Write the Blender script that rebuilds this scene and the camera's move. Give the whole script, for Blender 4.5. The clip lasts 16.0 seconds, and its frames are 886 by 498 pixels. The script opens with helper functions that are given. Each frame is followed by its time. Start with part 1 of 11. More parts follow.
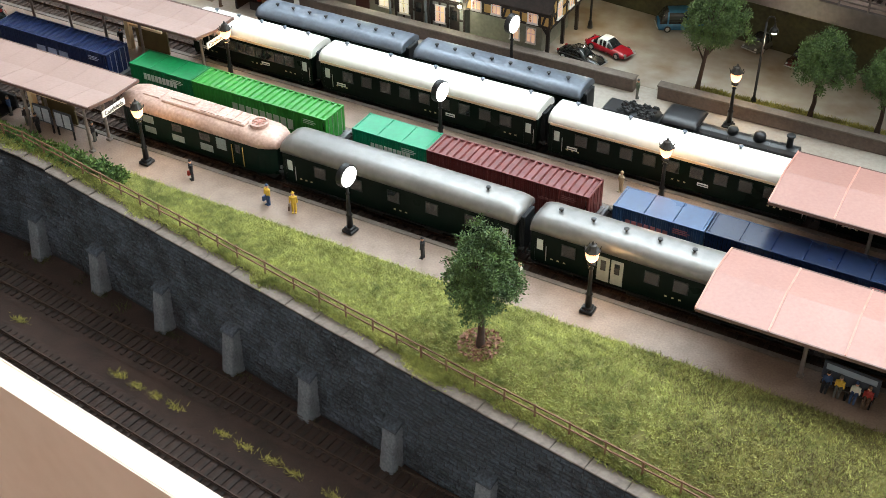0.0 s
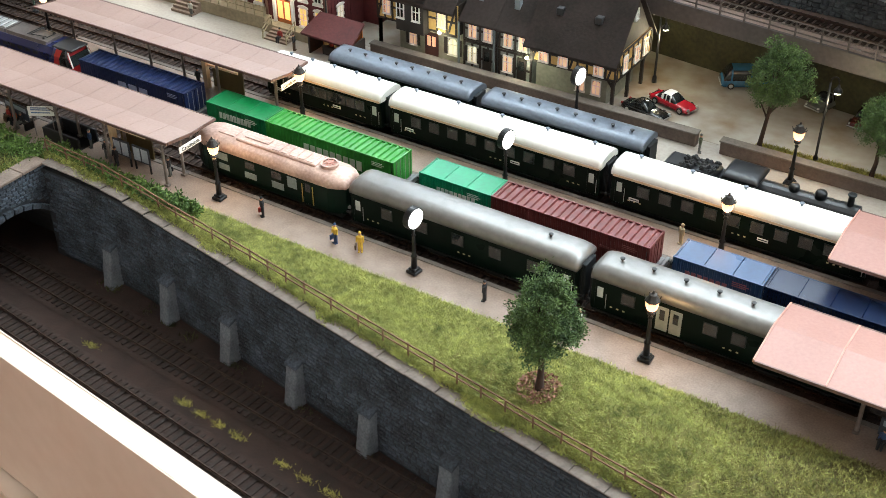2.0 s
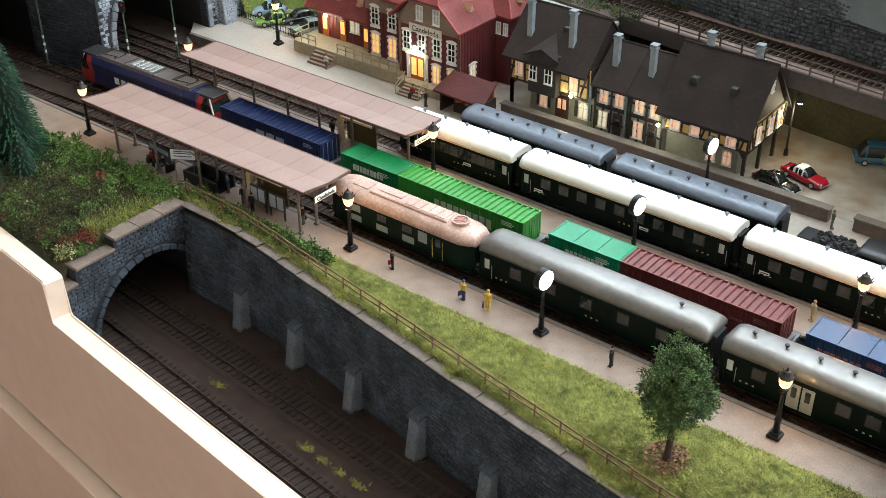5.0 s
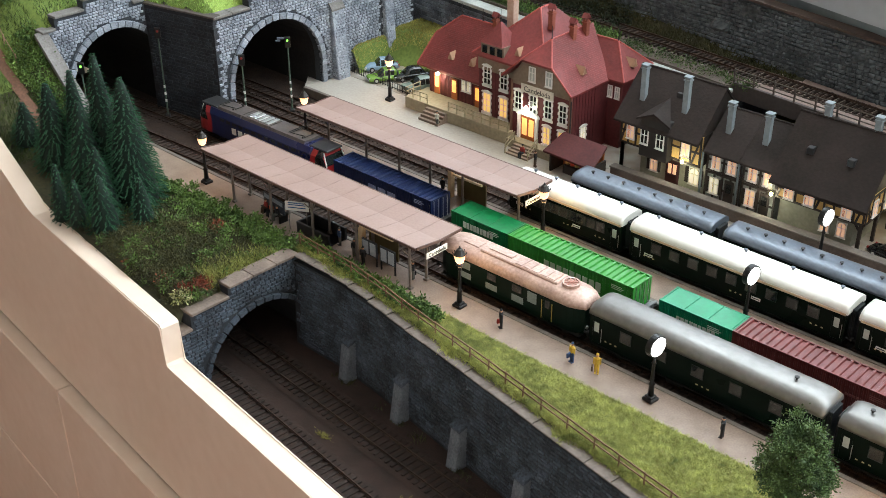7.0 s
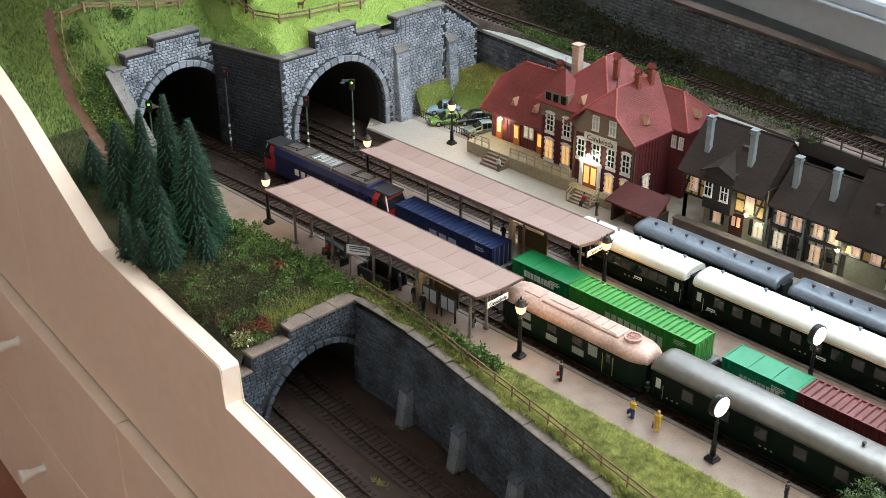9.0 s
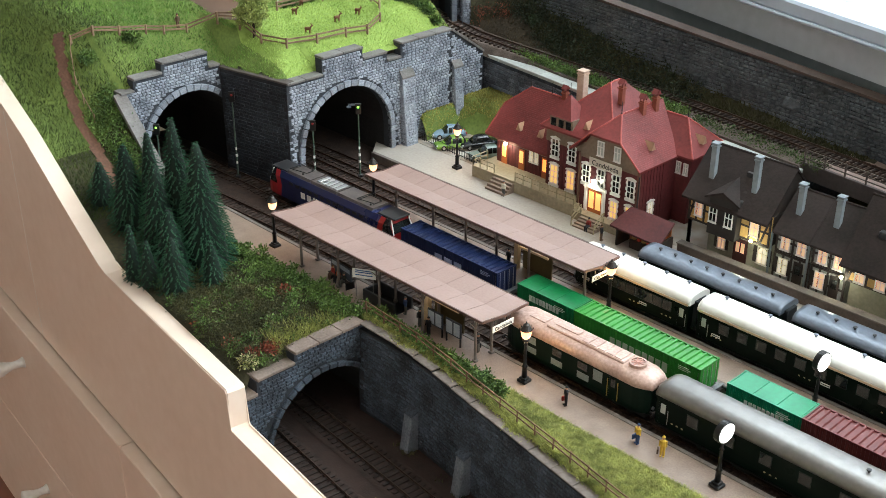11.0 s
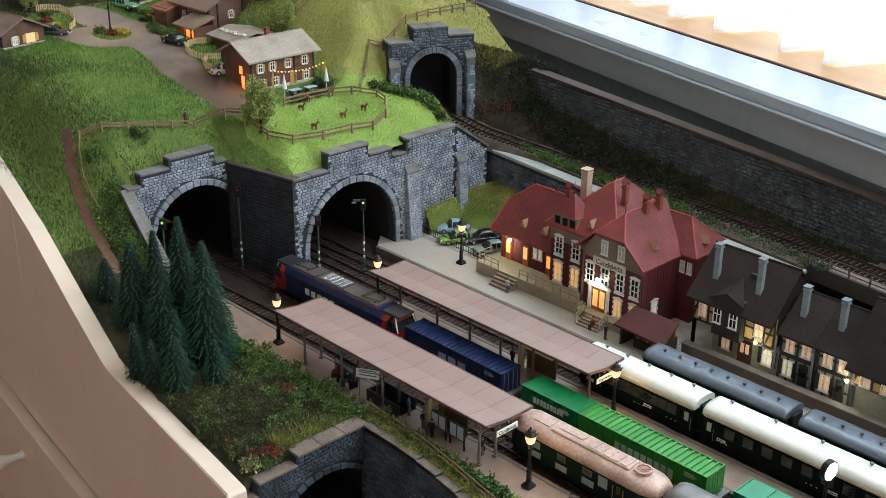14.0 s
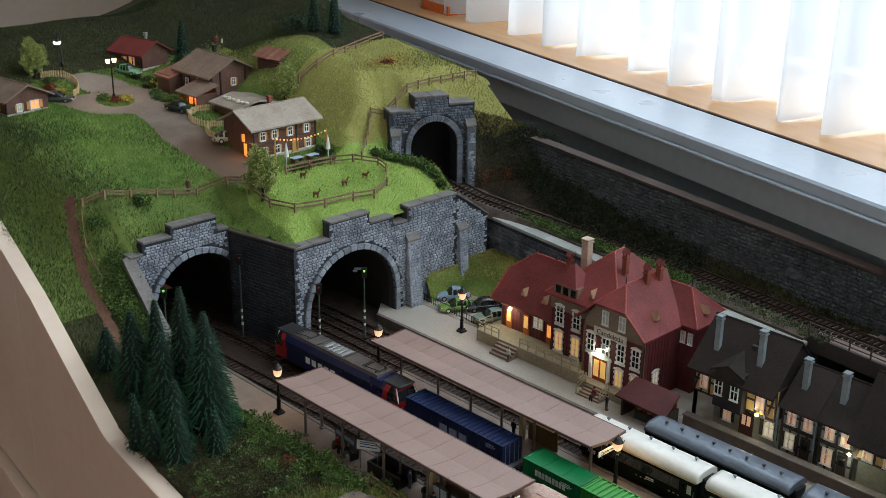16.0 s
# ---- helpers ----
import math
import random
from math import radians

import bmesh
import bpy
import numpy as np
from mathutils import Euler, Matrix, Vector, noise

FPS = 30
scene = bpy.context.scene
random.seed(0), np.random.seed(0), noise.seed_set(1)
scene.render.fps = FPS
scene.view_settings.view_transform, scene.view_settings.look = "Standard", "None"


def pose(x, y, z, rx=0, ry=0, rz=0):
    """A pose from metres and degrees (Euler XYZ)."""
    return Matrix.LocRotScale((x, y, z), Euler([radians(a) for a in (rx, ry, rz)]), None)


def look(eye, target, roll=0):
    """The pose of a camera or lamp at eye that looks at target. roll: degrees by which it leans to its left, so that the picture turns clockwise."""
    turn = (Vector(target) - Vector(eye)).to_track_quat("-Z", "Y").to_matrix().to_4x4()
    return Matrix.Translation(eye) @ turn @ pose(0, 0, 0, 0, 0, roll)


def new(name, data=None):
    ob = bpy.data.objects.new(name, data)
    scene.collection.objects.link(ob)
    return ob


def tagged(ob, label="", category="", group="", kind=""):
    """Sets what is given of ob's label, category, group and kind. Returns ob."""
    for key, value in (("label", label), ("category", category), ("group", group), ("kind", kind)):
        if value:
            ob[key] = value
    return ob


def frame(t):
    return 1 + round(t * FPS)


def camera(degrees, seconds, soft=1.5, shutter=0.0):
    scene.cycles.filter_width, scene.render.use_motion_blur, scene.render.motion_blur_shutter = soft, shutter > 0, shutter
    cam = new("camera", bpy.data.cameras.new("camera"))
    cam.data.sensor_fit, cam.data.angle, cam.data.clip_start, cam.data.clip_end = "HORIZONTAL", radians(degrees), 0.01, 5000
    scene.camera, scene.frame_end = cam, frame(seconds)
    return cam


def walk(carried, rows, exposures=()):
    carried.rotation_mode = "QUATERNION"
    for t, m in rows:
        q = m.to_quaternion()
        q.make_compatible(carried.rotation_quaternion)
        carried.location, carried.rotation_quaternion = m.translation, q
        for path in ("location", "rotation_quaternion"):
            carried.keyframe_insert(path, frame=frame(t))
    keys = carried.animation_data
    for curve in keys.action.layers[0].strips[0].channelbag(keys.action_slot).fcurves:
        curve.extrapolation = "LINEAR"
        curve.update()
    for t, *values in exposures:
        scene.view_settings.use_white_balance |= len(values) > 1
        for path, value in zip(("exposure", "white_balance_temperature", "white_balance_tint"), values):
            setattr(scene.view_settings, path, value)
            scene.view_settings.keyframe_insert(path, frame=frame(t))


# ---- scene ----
cam = camera(41.47, 16.0, soft=0.6)
PATH = [
    (0, (0.6353, -0.6742, 0.5300), (0.2413, 0.0151, -0.0780), -0.86),
    (0.5, (0.6363, -0.6775, 0.5314), (0.2375, 0.0106, -0.0748), -0.84),
    (1, (0.6388, -0.6827, 0.5330), (0.2345, 0.0065, -0.0682), -0.72),
    (1.5, (0.6379, -0.6895, 0.5391), (0.2091, -0.0014, -0.0462), -0.70),
    (2, (0.6362, -0.6945, 0.5402), (0.1938, -0.0068, -0.0354), -0.40),
    (2.5, (0.6343, -0.6944, 0.5424), (0.1811, -0.0078, -0.0262), -0.24),
    (3, (0.6298, -0.6945, 0.5428), (0.1667, -0.0086, -0.0186), -0.12),
    (5.3, (0.6134, -0.7196, 0.5508), (0.0797, -0.0616, 0.0196), -0.29),
    (5.5, (0.6114, -0.7230, 0.5535), (0.0703, -0.0675, 0.0267), -0.33),
    (6, (0.6067, -0.7278, 0.5539), (0.0497, -0.0755, 0.0398), -0.30),
    (6.5, (0.6029, -0.7291, 0.5540), (0.0263, -0.0873, 0.0483), -0.35),
    (7, (0.6003, -0.7310, 0.5553), (0.0083, -0.0969, 0.0579), -0.34),
    (7.5, (0.5949, -0.7339, 0.5589), (-0.0146, -0.1116, 0.0677), -0.40),
    (8, (0.5910, -0.7351, 0.5616), (-0.0340, -0.1227, 0.0777), -0.45),
    (8.5, (0.5895, -0.7335, 0.5658), (-0.0410, -0.1218, 0.0881), -0.29),
    (9, (0.5866, -0.7327, 0.5672), (-0.0447, -0.1182, 0.0939), -0.07),
    (11.5, (0.5866, -0.7383, 0.5736), (-0.0546, -0.1183, 0.1214), 0.22),
    (12, (0.5851, -0.7380, 0.5776), (-0.0591, -0.1173, 0.1306), 0.22),
    (12.5, (0.5838, -0.7369, 0.5842), (-0.0653, -0.1141, 0.1473), 0.27),
    (13, (0.5804, -0.7355, 0.5862), (-0.0733, -0.1070, 0.1647), 0.45),
    (13.5, (0.5786, -0.7333, 0.5897), (-0.0780, -0.0998, 0.1803), 0.59),
    (14, (0.5783, -0.7330, 0.5934), (-0.0818, -0.0959, 0.1954), 0.52),
    (14.5, (0.5796, -0.7342, 0.5988), (-0.0844, -0.0936, 0.2133), 0.47),
    (15, (0.5810, -0.7348, 0.6043), (-0.0863, -0.0893, 0.2327), 0.45),
    (15.5, (0.5744, -0.7343, 0.6064), (-0.0951, -0.0848, 0.2459), 0.70),
    (16, (0.5726, -0.7349, 0.6089), (-0.0986, -0.0836, 0.2550), 0.78),
]
walk(cam, [(t, look(eye, target, roll)) for t, eye, target, roll in PATH],
     exposures=[(0, -0.42, 6080, 5), (3, -0.42, 6080, 5), (5.5, -0.63, 6130, 6), (9, -0.63, 6130, 6), (12.5, -0.78, 6080, 5), (14, -1.15, 6000, 5), (16, -1.6, 5930, 6)])

# ---- world, window light, exposure ----
U = 0.01          # all plan numbers below are centimetres
scene.view_settings.exposure = 0.0

world = bpy.data.worlds.new("world")
scene.world = world
world.use_nodes = True
wn = world.node_tree
sky = wn.nodes.new("ShaderNodeTexSky")
sky.sky_type = 'NISHITA'
sky.sun_disc = False
sky.sun_elevation = radians(35)
sky.sun_rotation = radians(20)
wn.nodes["Background"].inputs["Strength"].default_value = 0.12
wn.links.new(sky.outputs[0], wn.nodes["Background"].inputs["Color"])

# the layout's own frame: front and back edges run at a slight angle to the tracks
SKEW = -6.9
LAYOUT = Matrix.Translation((-14 * U, -29 * U, 0)) @ Matrix.Rotation(radians(SKEW), 4, 'Z')


def lay(u, v, z=0):
    """Layout frame (cm) to plan (cm)."""
    p = LAYOUT @ Vector((u * U, v * U, z * U))
    return p.x / U, p.y / U, p.z / U


def area_lamp(name, matrix, sx, sy, watts, colour):
    d = bpy.data.lights.new(name, 'AREA')
    d.shape, d.size, d.size_y, d.energy, d.color = 'RECTANGLE', sx * U, sy * U, watts, colour
    ob = new(name, d)
    ob.matrix_world = matrix
    return ob


# daylight in the opening of the window
WIN_V, WIN_U0, WIN_U1, WIN_Z0, WIN_Z1 = 118, -95, 190, 24, 150
area_lamp("window_daylight",
          LAYOUT @ pose((WIN_U0 + WIN_U1) / 2 * U, (WIN_V + 4) * U, (WIN_Z0 + WIN_Z1) / 2 * U, -90, 0, 0),
          WIN_U1 - WIN_U0, WIN_Z1 - WIN_Z0, 120.0, (0.93, 0.98, 1.0))
# the same daylight as it leaves the upper part of the curtained opening
area_lamp("curtain_daylight",
          LAYOUT @ pose(0, 72.7 * U, 0, 0, 0, -8.4) @ pose(80 * U, 9 * U, (62 + WIN_Z1) / 2 * U, -90, 0, 0),
          WIN_U1 + 30, WIN_Z1 - 62, 60.0, (0.93, 0.99, 0.99))
# added fill lamp behind the camera to the right; no window seen there
area_lamp("room_window_daylight", look((120 * U, -225 * U, 36 * U), (0, -20 * U, 0)), 200, 62, 10.5, (1.0, 0.9, 0.8))


# ---- materials ----
def srgb(r, g, b):
    return tuple(((c / 255) / 12.92 if c / 255 <= 0.04045 else ((c / 255 + 0.055) / 1.055) ** 2.4) for c in (r, g, b)) + (1,)


MATS = {}


def mat(name, c1, c2=None, rough=0.6, metal=0.0, scale=250.0, coarse=30.0, bump=0.0, rand=0.0, spec=0.5, island=0.0, stretch=(1, 1, 1), coat=0.0, bumpscale=None):
    """A procedural surface: grain at one scale, stains at another, optional relief and piece-to-piece variation."""
    if name in MATS:
        return MATS[name]
    m = bpy.data.materials.new(name)
    m.use_nodes = True
    nt = m.node_tree
    b = nt.nodes["Principled BSDF"]
    b.inputs["Roughness"].default_value = rough
    b.inputs["Metallic"].default_value = metal
    b.inputs["Specular IOR Level"].default_value = spec
    b.inputs["Coat Weight"].default_value = coat
    c1 = tuple(c1) + (1,) if len(c1) == 3 else c1
    c2 = c2 or tuple(v * 0.75 for v in c1[:3])
    c2 = tuple(c2) + (1,) if len(c2) == 3 else c2
    tc = nt.nodes.new("ShaderNodeTexCoord")
    mp = nt.nodes.new("ShaderNodeMapping")
    mp.inputs["Scale"].default_value = stretch
    nt.links.new(tc.outputs["Object"], mp.inputs["Vector"])
    n1 = nt.nodes.new("ShaderNodeTexNoise")
    n1.inputs["Scale"].default_value, n1.inputs["Detail"].default_value = scale, 4.0
    n2 = nt.nodes.new("ShaderNodeTexNoise")
    n2.inputs["Scale"].default_value, n2.inputs["Detail"].default_value = coarse, 3.0
    for n in (n1, n2):
        nt.links.new(mp.outputs[0], n.inputs["Vector"])
    add = nt.nodes.new("ShaderNodeMath")
    add.operation = 'ADD'
    nt.links.new(n1.outputs["Fac"], add.inputs[0])
    nt.links.new(n2.outputs["Fac"], add.inputs[1])
    ramp = nt.nodes.new("ShaderNodeMapRange")
    ramp.inputs["From Min"].default_value, ramp.inputs["From Max"].default_value = 0.7, 1.3
    nt.links.new(add.outputs[0], ramp.inputs["Value"])
    mix = nt.nodes.new("ShaderNodeMix")
    mix.data_type = 'RGBA'
    mix.inputs["A"].default_value, mix.inputs["B"].default_value = c1, c2
    nt.links.new(ramp.outputs[0], mix.inputs["Factor"])
    colour = mix.outputs["Result"]
    if rand or island:
        if island:
            src = nt.nodes.new("ShaderNodeNewGeometry").outputs["Random Per Island"]
        else:
            src = nt.nodes.new("ShaderNodeObjectInfo").outputs["Random"]
        mr = nt.nodes.new("ShaderNodeMapRange")
        k = rand or island
        mr.inputs["To Min"].default_value, mr.inputs["To Max"].default_value = 1 - k, 1 + k
        nt.links.new(src, mr.inputs["Value"])
        hsv = nt.nodes.new("ShaderNodeHueSaturation")
        nt.links.new(mr.outputs[0], hsv.inputs["Value"])
        nt.links.new(colour, hsv.inputs["Color"])
        colour = hsv.outputs["Color"]
    nt.links.new(colour, b.inputs["Base Color"])
    rr = nt.nodes.new("ShaderNodeMapRange")
    rr.inputs["To Min"].default_value, rr.inputs["To Max"].default_value = max(0.02, rough - 0.08), min(1, rough + 0.08)
    nt.links.new(n2.outputs["Fac"], rr.inputs["Value"])
    nt.links.new(rr.outputs[0], b.inputs["Roughness"])
    if bump:
        bp = nt.nodes.new("ShaderNodeBump")
        bp.inputs["Strength"].default_value, bp.inputs["Distance"].default_value = min(1.0, bump), 0.0006
        src = n1
        if bumpscale:
            src = nt.nodes.new("ShaderNodeTexNoise")
            src.inputs["Scale"].default_value, src.inputs["Detail"].default_value = bumpscale, 3.0
            nt.links.new(mp.outputs[0], src.inputs["Vector"])
        nt.links.new(src.outputs["Fac"], bp.inputs["Height"])
        nt.links.new(bp.outputs[0], b.inputs["Normal"])
    MATS[name] = m
    return m


def glow(name, colour, strength):
    if name in MATS:
        return MATS[name]
    m = bpy.data.materials.new(name)
    m.use_nodes = True
    b = m.node_tree.nodes["Principled BSDF"]
    b.inputs["Base Color"].default_value = (*colour[:3], 1)
    b.inputs["Emission Color"].default_value = (*colour[:3], 1)
    b.inputs["Emission Strength"].default_value = strength
    MATS[name] = m
    return m


def glassy(name, tint, rough=0.05):
    if name in MATS:
        return MATS[name]
    m = bpy.data.materials.new(name)
    m.use_nodes = True
    b = m.node_tree.nodes["Principled BSDF"]
    b.inputs["Base Color"].default_value = (*tint[:3], 1)
    b.inputs["Roughness"].default_value = rough
    b.inputs["Specular IOR Level"].default_value = 0.8
    MATS[name] = m
    return m


def sheer(name):
    """Thin white curtain cloth that lets part of the light through."""
    m = bpy.data.materials.new(name)
    m.use_nodes = True
    nt = m.node_tree
    out = nt.nodes["Material Output"]
    nt.nodes.remove(nt.nodes["Principled BSDF"])
    d, t, p = (nt.nodes.new("ShaderNodeBsdf" + k) for k in ("Diffuse", "Translucent", "Transparent"))
    d.inputs[0].default_value = (0.88, 0.9, 0.92, 1)
    t.inputs[0].default_value = (0.88, 0.91, 0.95, 1)
    a, c = nt.nodes.new("ShaderNodeMixShader"), nt.nodes.new("ShaderNodeMixShader")
    a.inputs[0].default_value, c.inputs[0].default_value = 0.64, 0.14
    nt.links.new(d.outputs[0], a.inputs[1])
    nt.links.new(t.outputs[0], a.inputs[2])
    nt.links.new(a.outputs[0], c.inputs[1])
    nt.links.new(p.outputs[0], c.inputs[2])
    nt.links.new(c.outputs[0], out.inputs[0])
    return m


CREAM = mat("cream_lacquer", srgb(232, 213, 196), srgb(224, 203, 184), rough=0.45, scale=60, coarse=8)
PLATFORM = mat("platform_concrete", srgb(146, 127, 113), srgb(120, 102, 89), rough=0.5, scale=700, coarse=60, bump=0.15)
PLATFORM_PALE = mat("pale_platform_concrete", srgb(178, 172, 163), srgb(160, 151, 141), rough=0.5, scale=300, coarse=14, bump=0.05)
PLAT_EDGE = mat("platform_edge_stone", srgb(120, 112, 104), srgb(96, 88, 82), rough=0.75, scale=400, coarse=60, bump=0.3)
BALLAST = mat("brown_ballast", srgb(66, 48, 38), srgb(34, 25, 21), rough=0.95, scale=900, coarse=70, bump=1.0, bumpscale=1200)
# lower soil: rust brown, darkened further for the trench's shade
BALLAST_LOW = mat("rust_soil", srgb(54, 35, 27), srgb(27, 18, 15), rough=0.97, scale=800, coarse=45, bump=1.0, bumpscale=1000)
SLEEPER = mat("dark_sleeper", srgb(62, 46, 38), srgb(40, 29, 24), rough=0.85, scale=600, coarse=60, island=0.25)
# lower line: trench shade put into darker copies of sleeper and rail
SLEEPER_LOW = mat("shaded_low_sleeper", srgb(44, 31, 25), srgb(27, 19, 16), rough=0.9, scale=600, coarse=60, island=0.25)
RAIL_LOW = mat("shaded_rust_rail", srgb(70, 50, 40), srgb(42, 30, 25), rough=0.6, metal=0.3, scale=500, coarse=60)
RAILSIDE = mat("rusty_rail", srgb(92, 72, 60), srgb(58, 43, 36), rough=0.45, metal=0.5, scale=500, coarse=60)
STONE = mat("grey_blue_stone", srgb(160, 167, 178), srgb(96, 102, 112), rough=0.85, scale=600, coarse=50, bump=0.6, rand=0.18)
STONE_I = mat("grey_blue_stone_joined", srgb(172, 179, 190), srgb(86, 92, 102), rough=0.85, scale=600, coarse=45, bump=0.6, island=0.2)
STONE_D = mat("dark_slate_stone", srgb(72, 81, 93), srgb(26, 29, 35), rough=0.85, scale=600, coarse=40, bump=0.6, rand=0.24)
STONE_DI = mat("dark_slate_stone_joined", srgb(72, 81, 93), srgb(26, 29, 35), rough=0.85, scale=600, coarse=40, bump=0.6, island=0.24)
MORTAR_G = mat("grey_mortar", srgb(64, 68, 75), srgb(42, 45, 51), rough=0.95, scale=500, coarse=40, bump=0.4)
STONE_M = mat("slate_stone", srgb(126, 132, 142), srgb(78, 82, 89), rough=0.85, scale=600, coarse=40, bump=0.6, rand=0.25)
STONE_MI = mat("slate_stone_joined", srgb(118, 126, 138), srgb(64, 69, 78), rough=0.85, scale=600, coarse=40, bump=0.6, island=0.28)
MORTAR = mat("dark_mortar", srgb(46, 49, 55), srgb(28, 30, 35), rough=0.95, scale=500, coarse=40, bump=0.4)
ROCK = mat("dark_rock", srgb(92, 98, 102), srgb(50, 54, 58), rough=0.9, scale=180, coarse=40, bump=1.0, bumpscale=220)
COPING = mat("grey_coping_stone", srgb(128, 125, 122), srgb(92, 88, 85), rough=0.85, scale=500, coarse=50, bump=0.35, rand=0.1)
BLACKWALL = mat("soot_black_wall", srgb(46, 48, 54), srgb(28, 29, 34), rough=0.8, scale=300, coarse=25, bump=0.3)
TUNNEL_IN = mat("tunnel_lining", srgb(40, 38, 38), srgb(22, 21, 22), rough=0.95, scale=300, coarse=25)
EARTH = mat("grass_base_earth", srgb(126, 122, 62), srgb(88, 80, 46), rough=0.95, scale=400, coarse=35, bump=0.5)
EARTH_G = mat("meadow_base", srgb(116, 134, 64), srgb(84, 102, 45), rough=0.95, scale=300, coarse=25, bump=0.5)
EARTH_D = mat("dark_hill_base", srgb(72, 68, 42), srgb(42, 42, 28), rough=0.95, scale=250, coarse=25, bump=0.8)
ROADM = mat("grey_road", srgb(148, 134, 123), srgb(112, 99, 90), rough=0.85, scale=500, coarse=18, bump=0.15)
# brown earth trodden into the road before the inn
rnt = ROADM.node_tree
rtc, rsep, rmr, rno, radd, rmix = (rnt.nodes.new(k) for k in ("ShaderNodeTexCoord", "ShaderNodeSeparateXYZ", "ShaderNodeMapRange", "ShaderNodeTexNoise", "ShaderNodeMath", "ShaderNodeMix"))
rno.inputs["Scale"].default_value, rno.inputs["Detail"].default_value = 22.0, 4.0
radd.operation = 'MULTIPLY_ADD'
radd.inputs[1].default_value = 0.16
rmr.inputs["From Min"].default_value, rmr.inputs["From Max"].default_value = -0.73, -0.64
rmix.data_type = 'RGBA'
rmix.inputs["B"].default_value = srgb(98, 78, 64)
rnt.links.new(rtc.outputs["Object"], rsep.inputs[0])
rnt.links.new(rtc.outputs["Object"], rno.inputs["Vector"])
rnt.links.new(rno.outputs["Fac"], radd.inputs[0])
rnt.links.new(rsep.outputs["X"], radd.inputs[2])
rnt.links.new(radd.outputs[0], rmr.inputs["Value"])
rnt.links.new(rmr.outputs[0], rmix.inputs["Factor"])
rbs = rnt.nodes["Principled BSDF"].inputs["Base Color"]
rnt.links.new(rbs.links[0].from_socket, rmix.inputs["A"])
rnt.links.new(rmix.outputs["Result"], rbs)
ASPHALT = mat("yard_asphalt", srgb(172, 168, 160), srgb(126, 108, 86), rough=0.55, scale=40, coarse=14, bump=0.1)
CANOPY = mat("pink_brown_roofing", srgb(156, 130, 121), srgb(144, 118, 110), rough=0.5, scale=420, coarse=14, bump=0.06)
CANOPY_R = mat("rust_pink_roofing", srgb(160, 120, 110), srgb(148, 108, 99), rough=0.5, scale=420, coarse=14, bump=0.06)
CAN_RIB = mat("roofing_seam", srgb(196, 140, 124), srgb(170, 118, 104), rough=0.55)
CAN_EDGE = mat("roof_edge_brown", srgb(110, 84, 76), srgb(86, 66, 60), rough=0.6)
POST = mat("grey_post", srgb(126, 117, 111), srgb(96, 88, 83), rough=0.5)
BLACKIRON = mat("black_iron", srgb(26, 25, 26), srgb(16, 16, 17), rough=0.4, metal=0.2)
DARKGREY = mat("dark_grey_plastic", srgb(48, 48, 50), srgb(34, 34, 36), rough=0.5)
WHITEP = mat("white_paint", srgb(236, 236, 232), srgb(222, 221, 216), rough=0.5)
OFFWHITE = mat("plaster_white", srgb(214, 208, 196), srgb(196, 188, 174), rough=0.8, scale=300, coarse=40)
COACHGREEN = mat("coach_dark_green", srgb(10, 24, 18), srgb(7, 17, 13), rough=0.3, scale=200, coarse=30, spec=0.1)
LOCOGREEN = mat("loco_bottle_green", srgb(13, 32, 24), srgb(9, 24, 18), rough=0.3, spec=0.14)
UNDER = mat("underframe_black", srgb(30, 28, 27), srgb(18, 17, 17), rough=0.6)
WHITEROOF = mat("white_coach_roof", srgb(232, 230, 224), srgb(220, 217, 210), rough=0.35, scale=200, coarse=30)
CREAMTRIM = mat("cream_trim", srgb(206, 180, 150), srgb(190, 164, 136), rough=0.4)
SILVERROOF = mat("silver_coach_roof", srgb(132, 130, 128), srgb(116, 114, 112), rough=0.4, metal=0.6, scale=200, coarse=25)
GREYROOF = mat("grey_coach_roof", srgb(108, 116, 128), srgb(88, 96, 108), rough=0.35, metal=0.2, scale=300, coarse=30)
PINKROOF = mat("dusty_pink_loco_roof", srgb(202, 172, 158), srgb(160, 130, 118), rough=0.42, metal=0.1, scale=400, coarse=50, bump=0.2)
GLASSD = glassy("dark_window_glass", (0.02, 0.025, 0.025))
GLASSL = mat("pale_window_blind", srgb(196, 202, 196), srgb(170, 178, 172), rough=0.25)
GREEN1 = mat("container_green", srgb(18, 118, 64), srgb(13, 100, 54), rough=0.4, scale=300, coarse=30)
GREEN2 = mat("container_leaf_green", srgb(58, 142, 50), srgb(48, 124, 42), rough=0.4, scale=300, coarse=30)
GREEN3 = mat("container_sea_green", srgb(28, 142, 98), srgb(22, 124, 86), rough=0.35, scale=300, coarse=30)
BROWNC = mat("container_oxide_brown", srgb(112, 52, 50), srgb(92, 40, 38), rough=0.45, scale=300, coarse=30)
NAVY = mat("container_navy", srgb(22, 36, 76), srgb(17, 29, 64), rough=0.35, scale=300, coarse=30)
# window sheen on the roof put into this lighter blue
BLUEC = mat("container_blue_sheen", srgb(48, 76, 116), srgb(40, 64, 100), rough=0.3, scale=300, coarse=30, spec=0.8)
LETTER = mat("white_lettering", srgb(226, 232, 224), srgb(206, 214, 204), rough=0.5)
WAGON = mat("wagon_grey", srgb(120, 120, 122), srgb(92, 92, 95), rough=0.5, metal=0.2, scale=400, coarse=60)
LBLUE = mat("loco_blue", srgb(18, 30, 82), srgb(14, 24, 66), rough=0.3, coat=0.3)
LRED = mat("loco_red", srgb(168, 34, 38), srgb(140, 26, 30), rough=0.3, coat=0.3)
